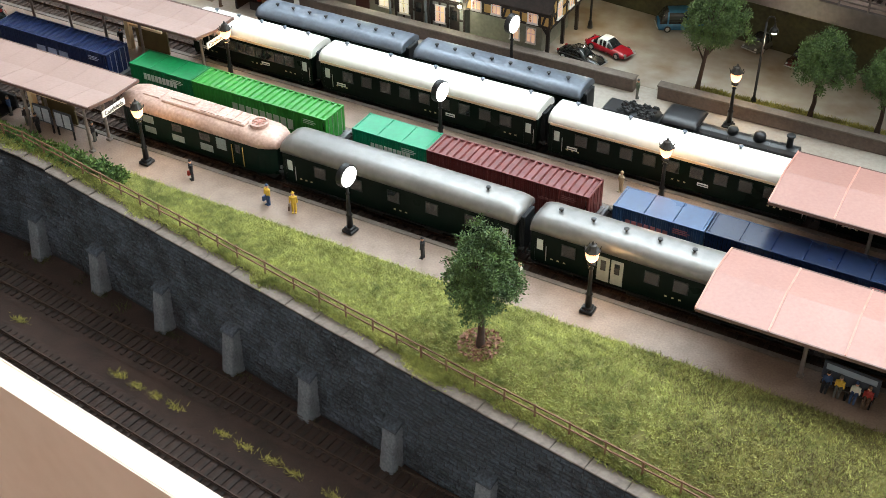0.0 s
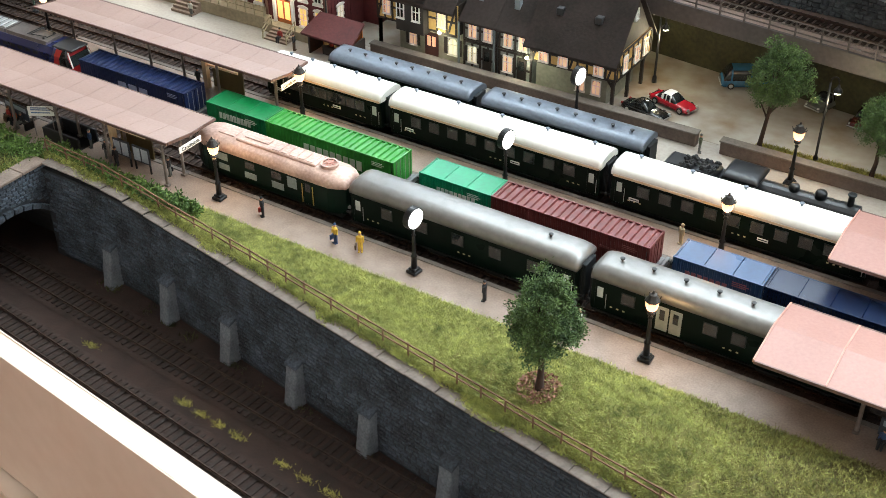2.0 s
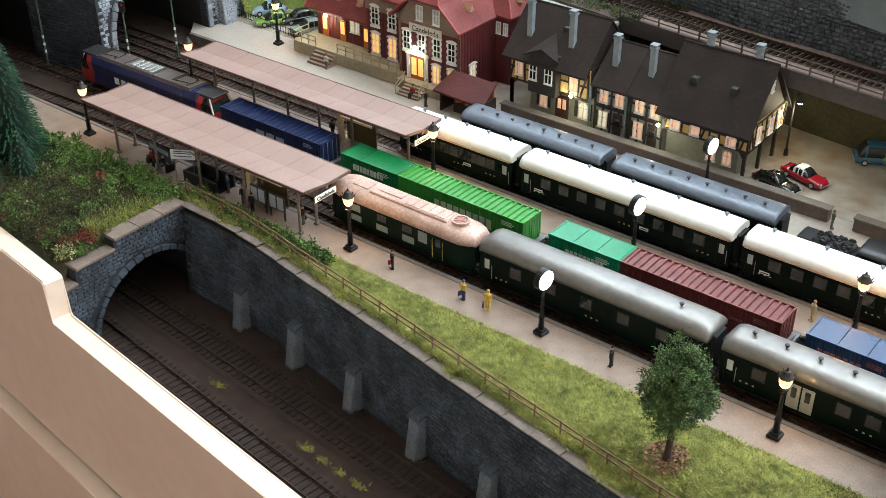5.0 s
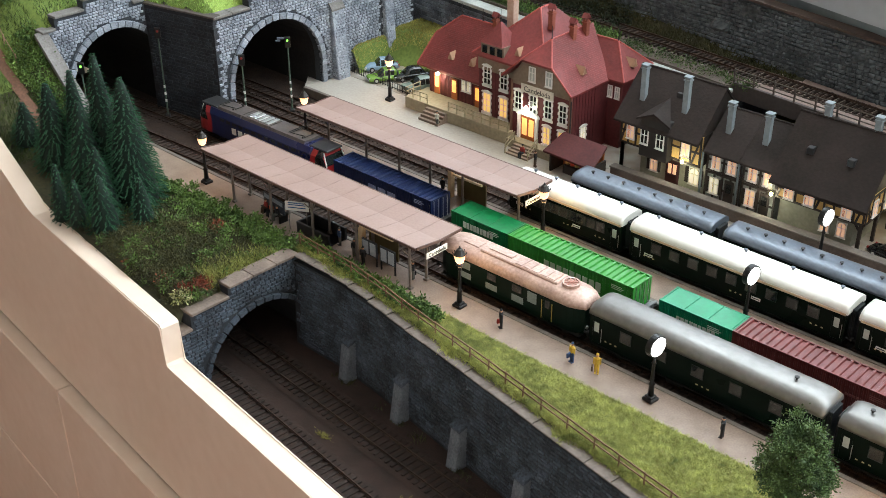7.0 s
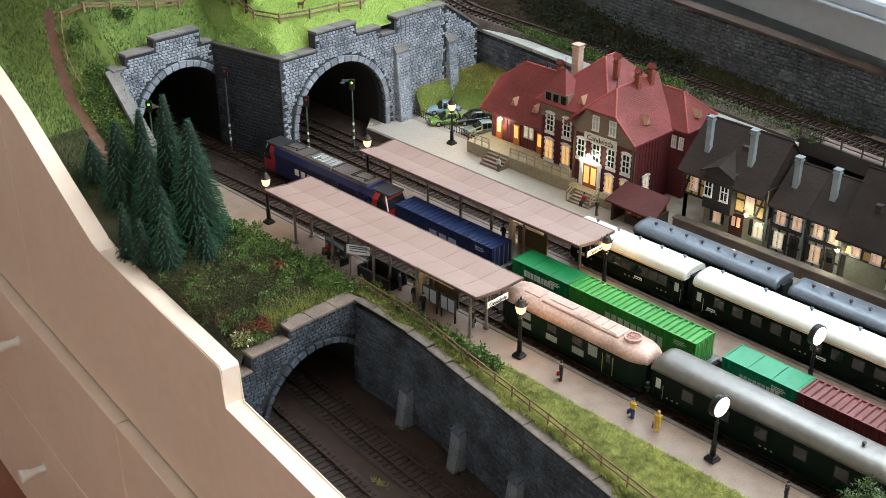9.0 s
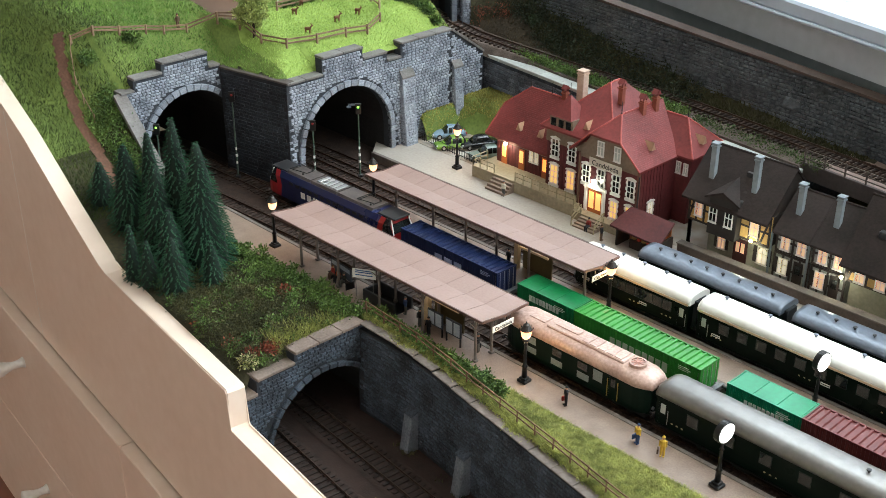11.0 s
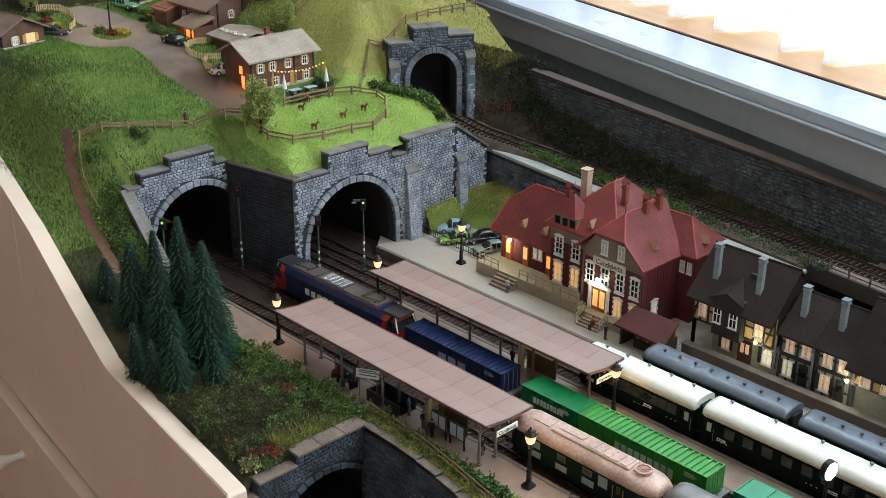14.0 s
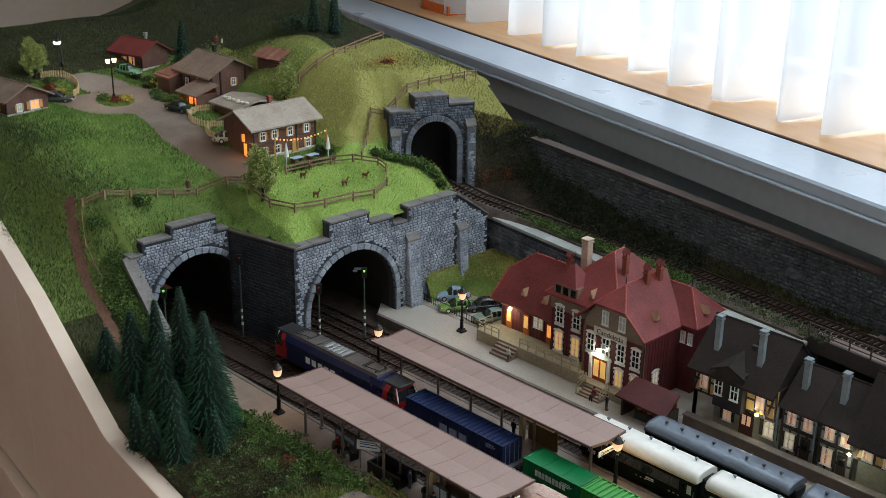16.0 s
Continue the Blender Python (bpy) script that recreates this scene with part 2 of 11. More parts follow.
LGREY = mat("loco_roof_grey", srgb(92, 84, 80), srgb(70, 64, 62), rough=0.5, scale=400, coarse=50)
SILV = mat("bright_metal", srgb(196, 196, 194), srgb(172, 172, 170), rough=0.3, metal=0.7)
BRASS = mat("brass_rail", srgb(206, 182, 98), srgb(186, 160, 80), rough=0.3, metal=0.6)
ROOFRED = mat("red_roof_tiles", srgb(130, 57, 55), srgb(101, 43, 42), rough=0.6, scale=350, coarse=35, bump=0.4, rand=0.1)
WALLRED = mat("dark_red_boarding", srgb(104, 42, 44), srgb(80, 31, 33), rough=0.6, scale=300, coarse=40, bump=0.3)
WALLGREY = mat("taupe_boarding", srgb(134, 118, 102), srgb(112, 98, 84), rough=0.7, scale=300, coarse=40, bump=0.2)
ROOFBROWN = mat("dark_brown_shingles", srgb(52, 44, 41), srgb(37, 31, 29), rough=0.8, scale=350, coarse=30, bump=0.5, rand=0.12, spec=0.25)
TIMBER = mat("dark_timber", srgb(52, 42, 36), srgb(34, 27, 24), rough=0.7, scale=300, coarse=50, bump=0.3)
INFILL_Y = mat("ochre_infill", srgb(206, 172, 106), srgb(184, 150, 88), rough=0.8, scale=300, coarse=50)
INFILL_G = mat("grey_infill", srgb(142, 146, 142), srgb(118, 122, 120), rough=0.8, scale=300, coarse=50)
PLINTH = mat("grey_green_plaster", srgb(150, 150, 136), srgb(126, 126, 114), rough=0.85, scale=300, coarse=40)
LOG = mat("brown_log_wall", srgb(112, 80, 66), srgb(82, 56, 46), rough=0.7, scale=300, coarse=50, bump=0.4, stretch=(0.3, 1, 1))
CHALETROOF = mat("grey_brown_chalet_roof", srgb(172, 160, 146), srgb(140, 127, 114), rough=0.75, scale=350, coarse=35, bump=0.4)
WOODFENCE = mat("weathered_fence_wood", srgb(128, 98, 74), srgb(94, 70, 52), rough=0.8, scale=400, coarse=60, bump=0.3)
SHUTTER = mat("ochre_shutter", srgb(206, 160, 92), srgb(184, 138, 74), rough=0.6)
TRUNK = mat("tree_bark", srgb(70, 52, 42), srgb(46, 34, 28), rough=0.9, scale=400, coarse=60, bump=0.7)
LEAF = mat("fresh_leaf_green", srgb(98, 122, 64), srgb(40, 62, 31), rough=0.7, scale=200, coarse=40, island=0.4)
LEAF2 = mat("olive_leaf_green", srgb(172, 180, 104), srgb(112, 130, 62), rough=0.7, scale=200, coarse=40, island=0.35)
HEDGE = mat("hedge_green", srgb(106, 132, 60), srgb(50, 76, 33), rough=0.75, scale=200, coarse=30, island=0.4)
SHRUB = mat("shrub_brown_green", srgb(84, 82, 44), srgb(40, 42, 22), rough=0.85, scale=150, coarse=25, island=0.45)
REDBUSH = mat("rust_red_bush", srgb(140, 70, 48), srgb(100, 48, 34), rough=0.8, island=0.4)
NEEDLE = mat("fir_needles", srgb(56, 100, 70), srgb(20, 52, 36), rough=0.65, scale=150, coarse=30, island=0.4, spec=0.3)
BLADE = mat("spring_grass", srgb(176, 178, 98), srgb(98, 106, 50), rough=0.8, scale=160, coarse=48, island=0.35)
BLADE_G = mat("meadow_grass", srgb(146, 176, 84), srgb(86, 124, 48), rough=0.8, scale=60, coarse=9, island=0.3)
BLADE_O = mat("olive_grass", srgb(176, 168, 88), srgb(122, 118, 56), rough=0.85, scale=60, coarse=12, island=0.3)
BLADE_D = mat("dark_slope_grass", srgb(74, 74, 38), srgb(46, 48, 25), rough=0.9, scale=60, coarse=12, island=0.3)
PATHM = mat("brown_path", srgb(120, 88, 70), srgb(88, 62, 50), rough=0.95, scale=400, coarse=40, bump=0.5)
LITTER = mat("dry_leaf_litter", srgb(150, 112, 90), srgb(108, 76, 58), rough=0.9, island=0.35)
PANELG = mat("taupe_grey_panel", srgb(182, 191, 200), srgb(170, 179, 188), rough=0.55, scale=80, coarse=8)
LEDGEW = mat("white_window_ledge", srgb(186, 198, 212), srgb(176, 188, 203), rough=0.3, scale=80, coarse=8)
SILLWOOD = mat("birch_sill", srgb(222, 176, 122), srgb(202, 152, 98), rough=0.4, scale=60, coarse=8, stretch=(0.15, 1, 1))
PARQUET = mat("brown_parquet", srgb(150, 88, 62), srgb(122, 68, 48), rough=0.4, scale=40, coarse=6, stretch=(0.2, 1, 1))
ROOMWALL = mat("room_wallpaint", srgb(226, 216, 204), srgb(218, 207, 194), rough=0.9, scale=40, coarse=4)
CEILING = mat("ceiling_paint", srgb(236, 232, 226), srgb(228, 224, 217), rough=0.9, scale=40, coarse=4)
LAMPGLOW = glow("warm_lamp_glass", (1.0, 0.52, 0.27), 30.0)
# the bulb sits low in the glass: hot below, amber above
lnt = LAMPGLOW.node_tree
ltc, lsep, lmr = (lnt.nodes.new(k) for k in ("ShaderNodeTexCoord", "ShaderNodeSeparateXYZ", "ShaderNodeMapRange"))
lmr.inputs["From Min"].default_value, lmr.inputs["From Max"].default_value = 0.0445, 0.0545
lmr.inputs["To Min"].default_value, lmr.inputs["To Max"].default_value = 4.5, 1.4
lnt.links.new(ltc.outputs["Object"], lsep.inputs[0])
lnt.links.new(lsep.outputs["Z"], lmr.inputs["Value"])
lnt.links.new(lmr.outputs[0], lnt.nodes["Principled BSDF"].inputs["Emission Strength"])
WHITEGLOW = glow("white_clock_face", (1.0, 0.97, 0.92), 2.6)
COOLGLOW = glow("white_bulb", (1.0, 0.92, 0.75), 9.0)
WARMWIN = glow("lit_window_amber", (1.0, 0.52, 0.16), 1.15)
PALEWIN = glow("lit_window_pale", (1.0, 0.86, 0.6), 0.75)
ROSEWIN = glow("lit_window_rose", (1.0, 0.55, 0.36), 0.6)
FIREWIN = glow("lit_window_orange", (1.0, 0.34, 0.07), 2.3)
REDSIG = glow("red_signal", (0.16, 0.01, 0.01), 0.3)
GREENSIG = glow("green_signal", (0.3, 1.0, 0.1), 2.5)


# ---- mesh helpers (centimetres) ----
def box(bm, x0, x1, y0, y1, z0, z1, bevel=0.0):
    vs = [bm.verts.new((x, y, z)) for x in (x0, x1) for y in (y0, y1) for z in (z0, z1)]
    fs = [bm.faces.new([vs[i] for i in f]) for f in
          ((0, 1, 3, 2), (4, 6, 7, 5), (0, 4, 5, 1), (2, 3, 7, 6), (0, 2, 6, 4), (1, 5, 7, 3))]
    if bevel:
        es = list({e for f in fs for e in f.edges})
        bmesh.ops.bevel(bm, geom=es, offset=bevel, segments=1, profile=0.5, affect='EDGES')
    return bm


def tube(bm, p0, p1, r0, r1=None, n=8, caps=True):
    p0, p1 = Vector(p0), Vector(p1)
    r1 = r0 if r1 is None else r1
    q = (p1 - p0).to_track_quat('Z', 'Y')
    rings = []
    for p, r in ((p0, r0), (p1, r1)):
        rings.append([bm.verts.new(p + q @ Vector((r * math.cos(2 * math.pi * k / n), r * math.sin(2 * math.pi * k / n), 0))) for k in range(n)])
    for k in range(n):
        bm.faces.new((rings[0][k], rings[0][(k + 1) % n], rings[1][(k + 1) % n], rings[1][k]))
    if caps:
        bm.faces.new(rings[0][::-1])
        bm.faces.new(rings[1])
    return bm


def beam(bm, p0, p1, w, h):
    """A square bar from p0 to p1."""
    p0, p1 = Vector(p0), Vector(p1)
    d = (p1 - p0).normalized()
    side = d.cross(Vector((0, 0, 1)))
    side = side.normalized() if side.length > 1e-4 else Vector((1, 0, 0))
    up = side.cross(d)
    vs = [bm.verts.new(p + side * (sx * w / 2) + up * (sy * h / 2)) for p in (p0, p1) for sx, sy in ((-1, -1), (1, -1), (1, 1), (-1, 1))]
    for f in ((3, 2, 1, 0), (4, 5, 6, 7), (0, 1, 5, 4), (1, 2, 6, 5), (2, 3, 7, 6), (3, 0, 4, 7)):
        bm.faces.new([vs[i] for i in f])
    return bm


def lathe(bm, profile, n=12, at=(0, 0, 0), sx=1.0, sy=1.0):
    """profile: (radius, z) from bottom to top."""
    ox, oy, oz = at
    rings = [[bm.verts.new((ox + sx * max(r, 1e-3) * math.cos(2 * math.pi * k / n), oy + sy * max(r, 1e-3) * math.sin(2 * math.pi * k / n), oz + z)) for k in range(n)] for r, z in profile]
    for a, b in zip(rings, rings[1:]):
        for k in range(n):
            bm.faces.new((a[k], a[(k + 1) % n], b[(k + 1) % n], b[k]))
    bm.faces.new(rings[0][::-1])
    bm.faces.new(rings[-1])
    return bm


def prism(bm, poly, a, b, axis='x'):
    """Extrudes a closed polygon between a and b. axis x: polygon in (y, z); y: (x, z); z: (x, y)."""
    put = {'x': lambda t, p: (t, p[0], p[1]), 'y': lambda t, p: (p[0], t, p[1]), 'z': lambda t, p: (p[0], p[1], t)}[axis]
    ra = [bm.verts.new(put(a, p)) for p in poly]
    rb = [bm.verts.new(put(b, p)) for p in poly]
    n = len(poly)
    for k in range(n):
        bm.faces.new((ra[k], ra[(k + 1) % n], rb[(k + 1) % n], rb[k]))
    bm.faces.new(ra[::-1])
    bm.faces.new(rb)
    return bm


def quad(bm, *pts):
    bm.faces.new([bm.verts.new(p) for p in pts])
    return bm


def grid(fn, nu, nv):
    """A sheet fn(i / nu, j / nv) -> (x, y, z)."""
    bm = bmesh.new()
    vs = [[bm.verts.new(fn(i / nu, j / nv)) for j in range(nv + 1)] for i in range(nu + 1)]
    for i in range(nu):
        for j in range(nv):
            bm.faces.new((vs[i][j], vs[i + 1][j], vs[i + 1][j + 1], vs[i][j + 1]))
    return bm


def to_mesh(name, bm, material, smooth=False):
    bmesh.ops.scale(bm, vec=(U, U, U), verts=bm.verts)
    bmesh.ops.recalc_face_normals(bm, faces=bm.faces)
    me = bpy.data.meshes.new(name)
    bm.to_mesh(me)
    bm.free()
    me.materials.append(material)
    if smooth:
        for p in me.polygons:
            p.use_smooth = True
    return me


def part(name, bm, material, parent, label="", at=None, smooth=False, kind=""):
    ob = new(name, to_mesh(name, bm, material, smooth))
    ob.parent = parent
    if at is not None:
        ob.matrix_basis = at if isinstance(at, Matrix) else Matrix.Translation(Vector(at) * U)
    if label or kind:
        tagged(ob, label=label, kind=kind)
    return ob


def piece(name, mesh, parent, m):
    """A repeat of a shared mesh as an object of its own."""
    ob = new(name, mesh)
    ob.parent = parent
    ob.matrix_basis = m
    return ob


def cm(x, y, z, rz=0, rx=0, ry=0):
    return pose(x * U, y * U, z * U, rx, ry, rz)


def thing(name, m, label, category, group="", kind=""):
    """The empty at the base of a thing; m: a pose, or a place in cm."""
    ob = new(name)
    ob.empty_display_size = 0.01
    ob.matrix_basis = m if isinstance(m, Matrix) else cm(*m)
    return tagged(ob, label, category, group, kind)


def solid(name, bm, material, m, label, category, group="", kind="", smooth=False):
    """A thing that is one mesh."""
    ob = new(name, to_mesh(name, bm, material, smooth))
    ob.matrix_basis = m if isinstance(m, Matrix) else cm(*m)
    return tagged(ob, label, category, group, kind)


def raw_mesh(name, verts, faces, material):
    """A mesh from arrays in centimetres."""
    me = bpy.data.meshes.new(name)
    me.from_pydata((np.asarray(verts) * U).tolist(), [], faces)
    me.materials.append(material)
    return me


def lettering(name, text, size, material, parent, m, label=""):
    """Raised letters in the built-in font, centred."""
    cu = bpy.data.curves.new(name, 'FONT')
    cu.body, cu.size, cu.align_x, cu.align_y, cu.extrude = text, size * U, 'CENTER', 'CENTER', 0.015 * U
    tmp = bpy.data.objects.new(name, cu)
    scene.collection.objects.link(tmp)
    bpy.context.view_layer.update()
    me = bpy.data.meshes.new_from_object(tmp.evaluated_get(bpy.context.evaluated_depsgraph_get()))
    bpy.data.objects.remove(tmp)
    me.materials.clear()
    me.materials.append(material)
    ob = new(name, me)
    ob.parent, ob.matrix_basis = parent, m
    if label:
        tagged(ob, label=label)
    return ob


def lerp_table(x, xs, ys):
    return float(np.interp(x, xs, ys))


def smooth01(a, b, x):
    t = min(1.0, max(0.0, (x - a) / (b - a)))
    return t * t * (3 - 2 * t)



# ---- the room ----
LEDGE = LAYOUT @ cm(0, 72.7, 0, -8.4)


def room():
    fl = -82
    bm = bmesh.new(); box(bm, -260, 330, -330, 140, fl - 6, fl)
    solid("floor", bm, PARQUET, LAYOUT, "brown parquet floor of the room", "floor", kind="structure")
    bm = bmesh.new(); box(bm, -260, 330, -330, 140, 168, 174)
    solid("ceiling", bm, CEILING, LAYOUT, "white painted ceiling of the room", "ceiling", kind="structure")
    w = 118
    bm = bmesh.new()
    box(bm, -260, 330, w, w + 8, fl, WIN_Z0)
    box(bm, -260, 330, w, w + 8, WIN_Z1, 168)
    box(bm, -260, WIN_U0, w, w + 8, WIN_Z0, WIN_Z1)
    box(bm, WIN_U1, 330, w, w + 8, WIN_Z0, WIN_Z1)
    solid("wall_north", bm, ROOMWALL, LAYOUT, "white wall with a wide window opening", "wall", kind="structure")
    for n, b in (("wall_south", (-260, 330, -338, -330)), ("wall_west", (-268, -260, -330, 140)), ("wall_east", (330, 338, -330, 140))):
        bm = bmesh.new(); box(bm, *b, fl, 168)
        solid(n, bm, ROOMWALL, LAYOUT, "plain light wall of the room", "wall", kind="structure")
    # window ledge, sill and front panel behind the layout
    bm = bmesh.new(); box(bm, -150, 75, 1.3, 2.4, 16.3, 20.6)
    solid("back_panel", bm, PANELG, LEDGE, "taupe grey painted panel below the window ledge", "panel", kind="structure")
    # lower panel strip: the recess's shadow band put into a darker grey
    bm = bmesh.new(); box(bm, -150, 75, 1.9, 2.9, 12.8, 16.2)
    solid("back_panel", bm, mat("shaded_panel_grey", srgb(124, 136, 142), srgb(110, 121, 126), rough=0.6, scale=80, coarse=8), LEDGE, "panel strip behind the rock wall, its shadow put into the colour", "panel", kind="structure")
    bm = bmesh.new(); box(bm, -150, 75, 0, 10.2, 20.6, 22.4, 0.3)
    solid("window_ledge", bm, LEDGEW, LEDGE, "white lacquered window ledge with a rounded edge", "ledge", kind="structure")
    bm = bmesh.new(); box(bm, -150, 75, -0.35, 0.3, 20.35, 20.75, 0.12)
    solid("ledge_trim", bm, LEDGEW, LEDGE, "bright metal strip along the window ledge", "trim", kind="structure")
    bm = bmesh.new(); box(bm, -150, 75, 10.25, 10.5, 20.6, 22.45)
    solid("ledge_joint", bm, DARKGREY, LEDGE, "dark joint between ledge and sill", "trim", kind="structure")
    bm = bmesh.new(); box(bm, -150, 75, 10.5, 60, 20.4, 22.6, 0.05)
    solid("window_sill", bm, SILLWOOD, LEDGE, "light birch wood window sill", "window sill", kind="structure")
    # curtain: one hanging sheet with deep folds
    starts = [-143, -132, -120.8, -111, -101.7, -86.8, -75.6, -65.4, -52.2, -42.1, -31.5, -19.5, -11.6, 0, 11, 22.5, 33, 45, 56, 67, 79, 90]

    def cloth(s, t):
        # deep pleats: each runs back from its front edge and returns to the next one
        w = s * (len(starts) - 2)
        k = min(int(w), len(starts) - 2)
        f = w - k
        p = starts[k + 1] - starts[k]
        u = starts[k] + p * (f + 0.13 * (math.cos(2 * math.pi * f) - 1))
        a = 4.3 + 0.7 * math.sin(k * 2.3)
        lean = 0.8 * math.sin(k * 1.7 + 3 * t)
        z = 22.72 + 125 * t + (0.1 + 0.12 * math.sin(2 * math.pi * f + k)) * (1 - t)
        return (u + lean * t, 19.4 - a * math.cos(2 * math.pi * f) * (1 - 0.35 * t) + 0.25 * math.sin(9 * f + k), z)
    drape = solid("curtain", grid(cloth, 900, 10), sheer("sheer_curtain"), LEDGE, "sheer white curtain hanging in deep folds before the window", "curtain", smooth=True)
    # sewn hem
    part("hem", grid(lambda s, t: tuple(p + q for p, q in zip(cloth(s, 0.0006 + 0.0042 * t), (0, -0.1, 0))), 900, 2), sheer("doubled_curtain_cloth"), drape, "white sewn hem", smooth=True)
    bm = bmesh.new(); box(bm, -121.5, -110, 15.0, 15.5, 22.6, 24.4, 0.05); box(bm, -121.5, -110, 15.5, 20, 22.6, 22.9, 0.05)
    solid("orange_tray", bm, mat("orange_plastic", srgb(232, 120, 44), srgb(214, 104, 34), rough=0.4), LEDGE, "small orange plastic tray on the window sill", "tray")


room()


# ---- fascia and cabinet of the layout ----
def fascia():
    top = [(88, -3.5), (0.25, -3.5), (0.05, -3.2), (-0.1, 0.3), (-0.35, 0.6), (-26, 0.75), (-27.5, 1.2), (-35.5, 4.6), (-46, 9.4), (-60, 14.2), (-78, 18.5), (-110, 27)]
    poly = top + [(-110, -19.2), (88, -19.2)]
    bm = bmesh.new(); prism(bm, poly, 0, 1.85, 'y')
    bmesh.ops.bevel(bm, geom=[e for e in bm.edges if abs(e.verts[0].co.y - e.verts[1].co.y) < 0.01], offset=0.12, segments=2, affect='EDGES')
    t = thing("layout_fascia", LAYOUT, "cream lacquered front board of the model railway with a stepped top edge", "fascia", kind="structure")
    part("board", bm, CREAM, t)
    # black strip set behind the gap to stand in for its shade
    bm = bmesh.new(); box(bm, -110, 88, 0.3, 0.85, -19.7, -19.1); part("shadow_gap", bm, BLACKIRON, t, "black strip in the joint above the drawers, for its shade")
    bm = bmesh.new(); box(bm, -51.55, -51.47, -0.012, 0.05, -19.1, 10.6); part("seam", bm, WHITEP, t, "fine pale joint in the front board")
    # cabinet below: drawers in two rows, proud of the board, with white turned knobs
    for k, (u0, u1) in enumerate(((-89.0, -25.4), (-25.2, 38.4), (38.6, 88))):
        c = thing("drawer_cabinet", LAYOUT, "cream drawer cabinet that carries the layout", "cabinet", "cabinets under the layout")
        bm = bmesh.new(); box(bm, u0, u1, 0.9, 60, -61, -20.2); part("body", bm, CREAM, c)
        for z0, z1 in ((-39.6, -19.6), (-60.6, -39.85)):
            bm = bmesh.new(); box(bm, u0, u1, -1.45, 0.8, z0, z1, 0.1)
            d = part("drawer_front", bm, CREAM, c)
            bm = bmesh.new(); lathe(bm, [(0.75, 0), (0.55, 0.5), (0.5, 1.2), (0.6, 1.9), (0.95, 2.9), (1.0, 3.3), (0.8, 3.45)], 16)
            part("knob", bm, WHITEP, d, "white turned knob", at=cm((u0 + u1) / 2, -1.45, (z0 + z1) / 2 + 4.4, 0, 90), smooth=True)
        bm = bmesh.new(); box(bm, u0 + 1, u1 - 1, 3, 58, -82, -61); part("plinth", bm, DARKGREY, c)


fascia()


# ---- ground levels ----
WALLX = [-15, -8, -3, 10.8, 22.7, 36.2, 50.5, 90]
WALLY = [-13.7, -13.75, -14.3, -16.5, -18.55, -20.75, -22.9, -28.6]


def wall_y(x):
    return lerp_table(x, WALLX, WALLY)


def station_base():
    xs = [90, 50.5, 36.2, 22.7, 10.8, -3, -8, -14.6]
    poly = [(x, wall_y(x) + 0.3) for x in xs] + [(-14.6, -10.8), (-75, -10.8)] + [lay(-66, 72)[:2], lay(88, 72)[:2]]
    bm = bmesh.new(); prism(bm, poly, -8.6, -1.05, 'z')
    solid("trackbed", bm, BALLAST, Matrix(), "brown ballast bed of the station tracks", "trackbed", kind="structure")
    bm = bmesh.new(); box(bm, -45, 88, 1.85, 19, -9.6, -8.75)
    solid("lower_trackbed", bm, BALLAST_LOW, LAYOUT, "rust brown soil of the lower line", "trackbed", kind="structure")


station_base()


# ---- platforms ----
def corner_z(x, y):
    """Rise of the turf towards the corner of the two walls."""
    wall = 3.3 * smooth01(-44.7, -46.1, x) * smooth01(21.0, 25.0, y)
    return 0.06 + max(wall, 3.8 * smooth01(28.6, 33.4, y + 0.15 * (-40 - x)) * (1 - 0.85 * smooth01(-41, -31, x)))


def on_turf(x, y):
    return (x + 46.4) < 1.2 + 0.2 * math.sin(y * 0.8) or y > 29.6 + 0.28 * (x + 46.4) + 0.4 * math.sin(x)


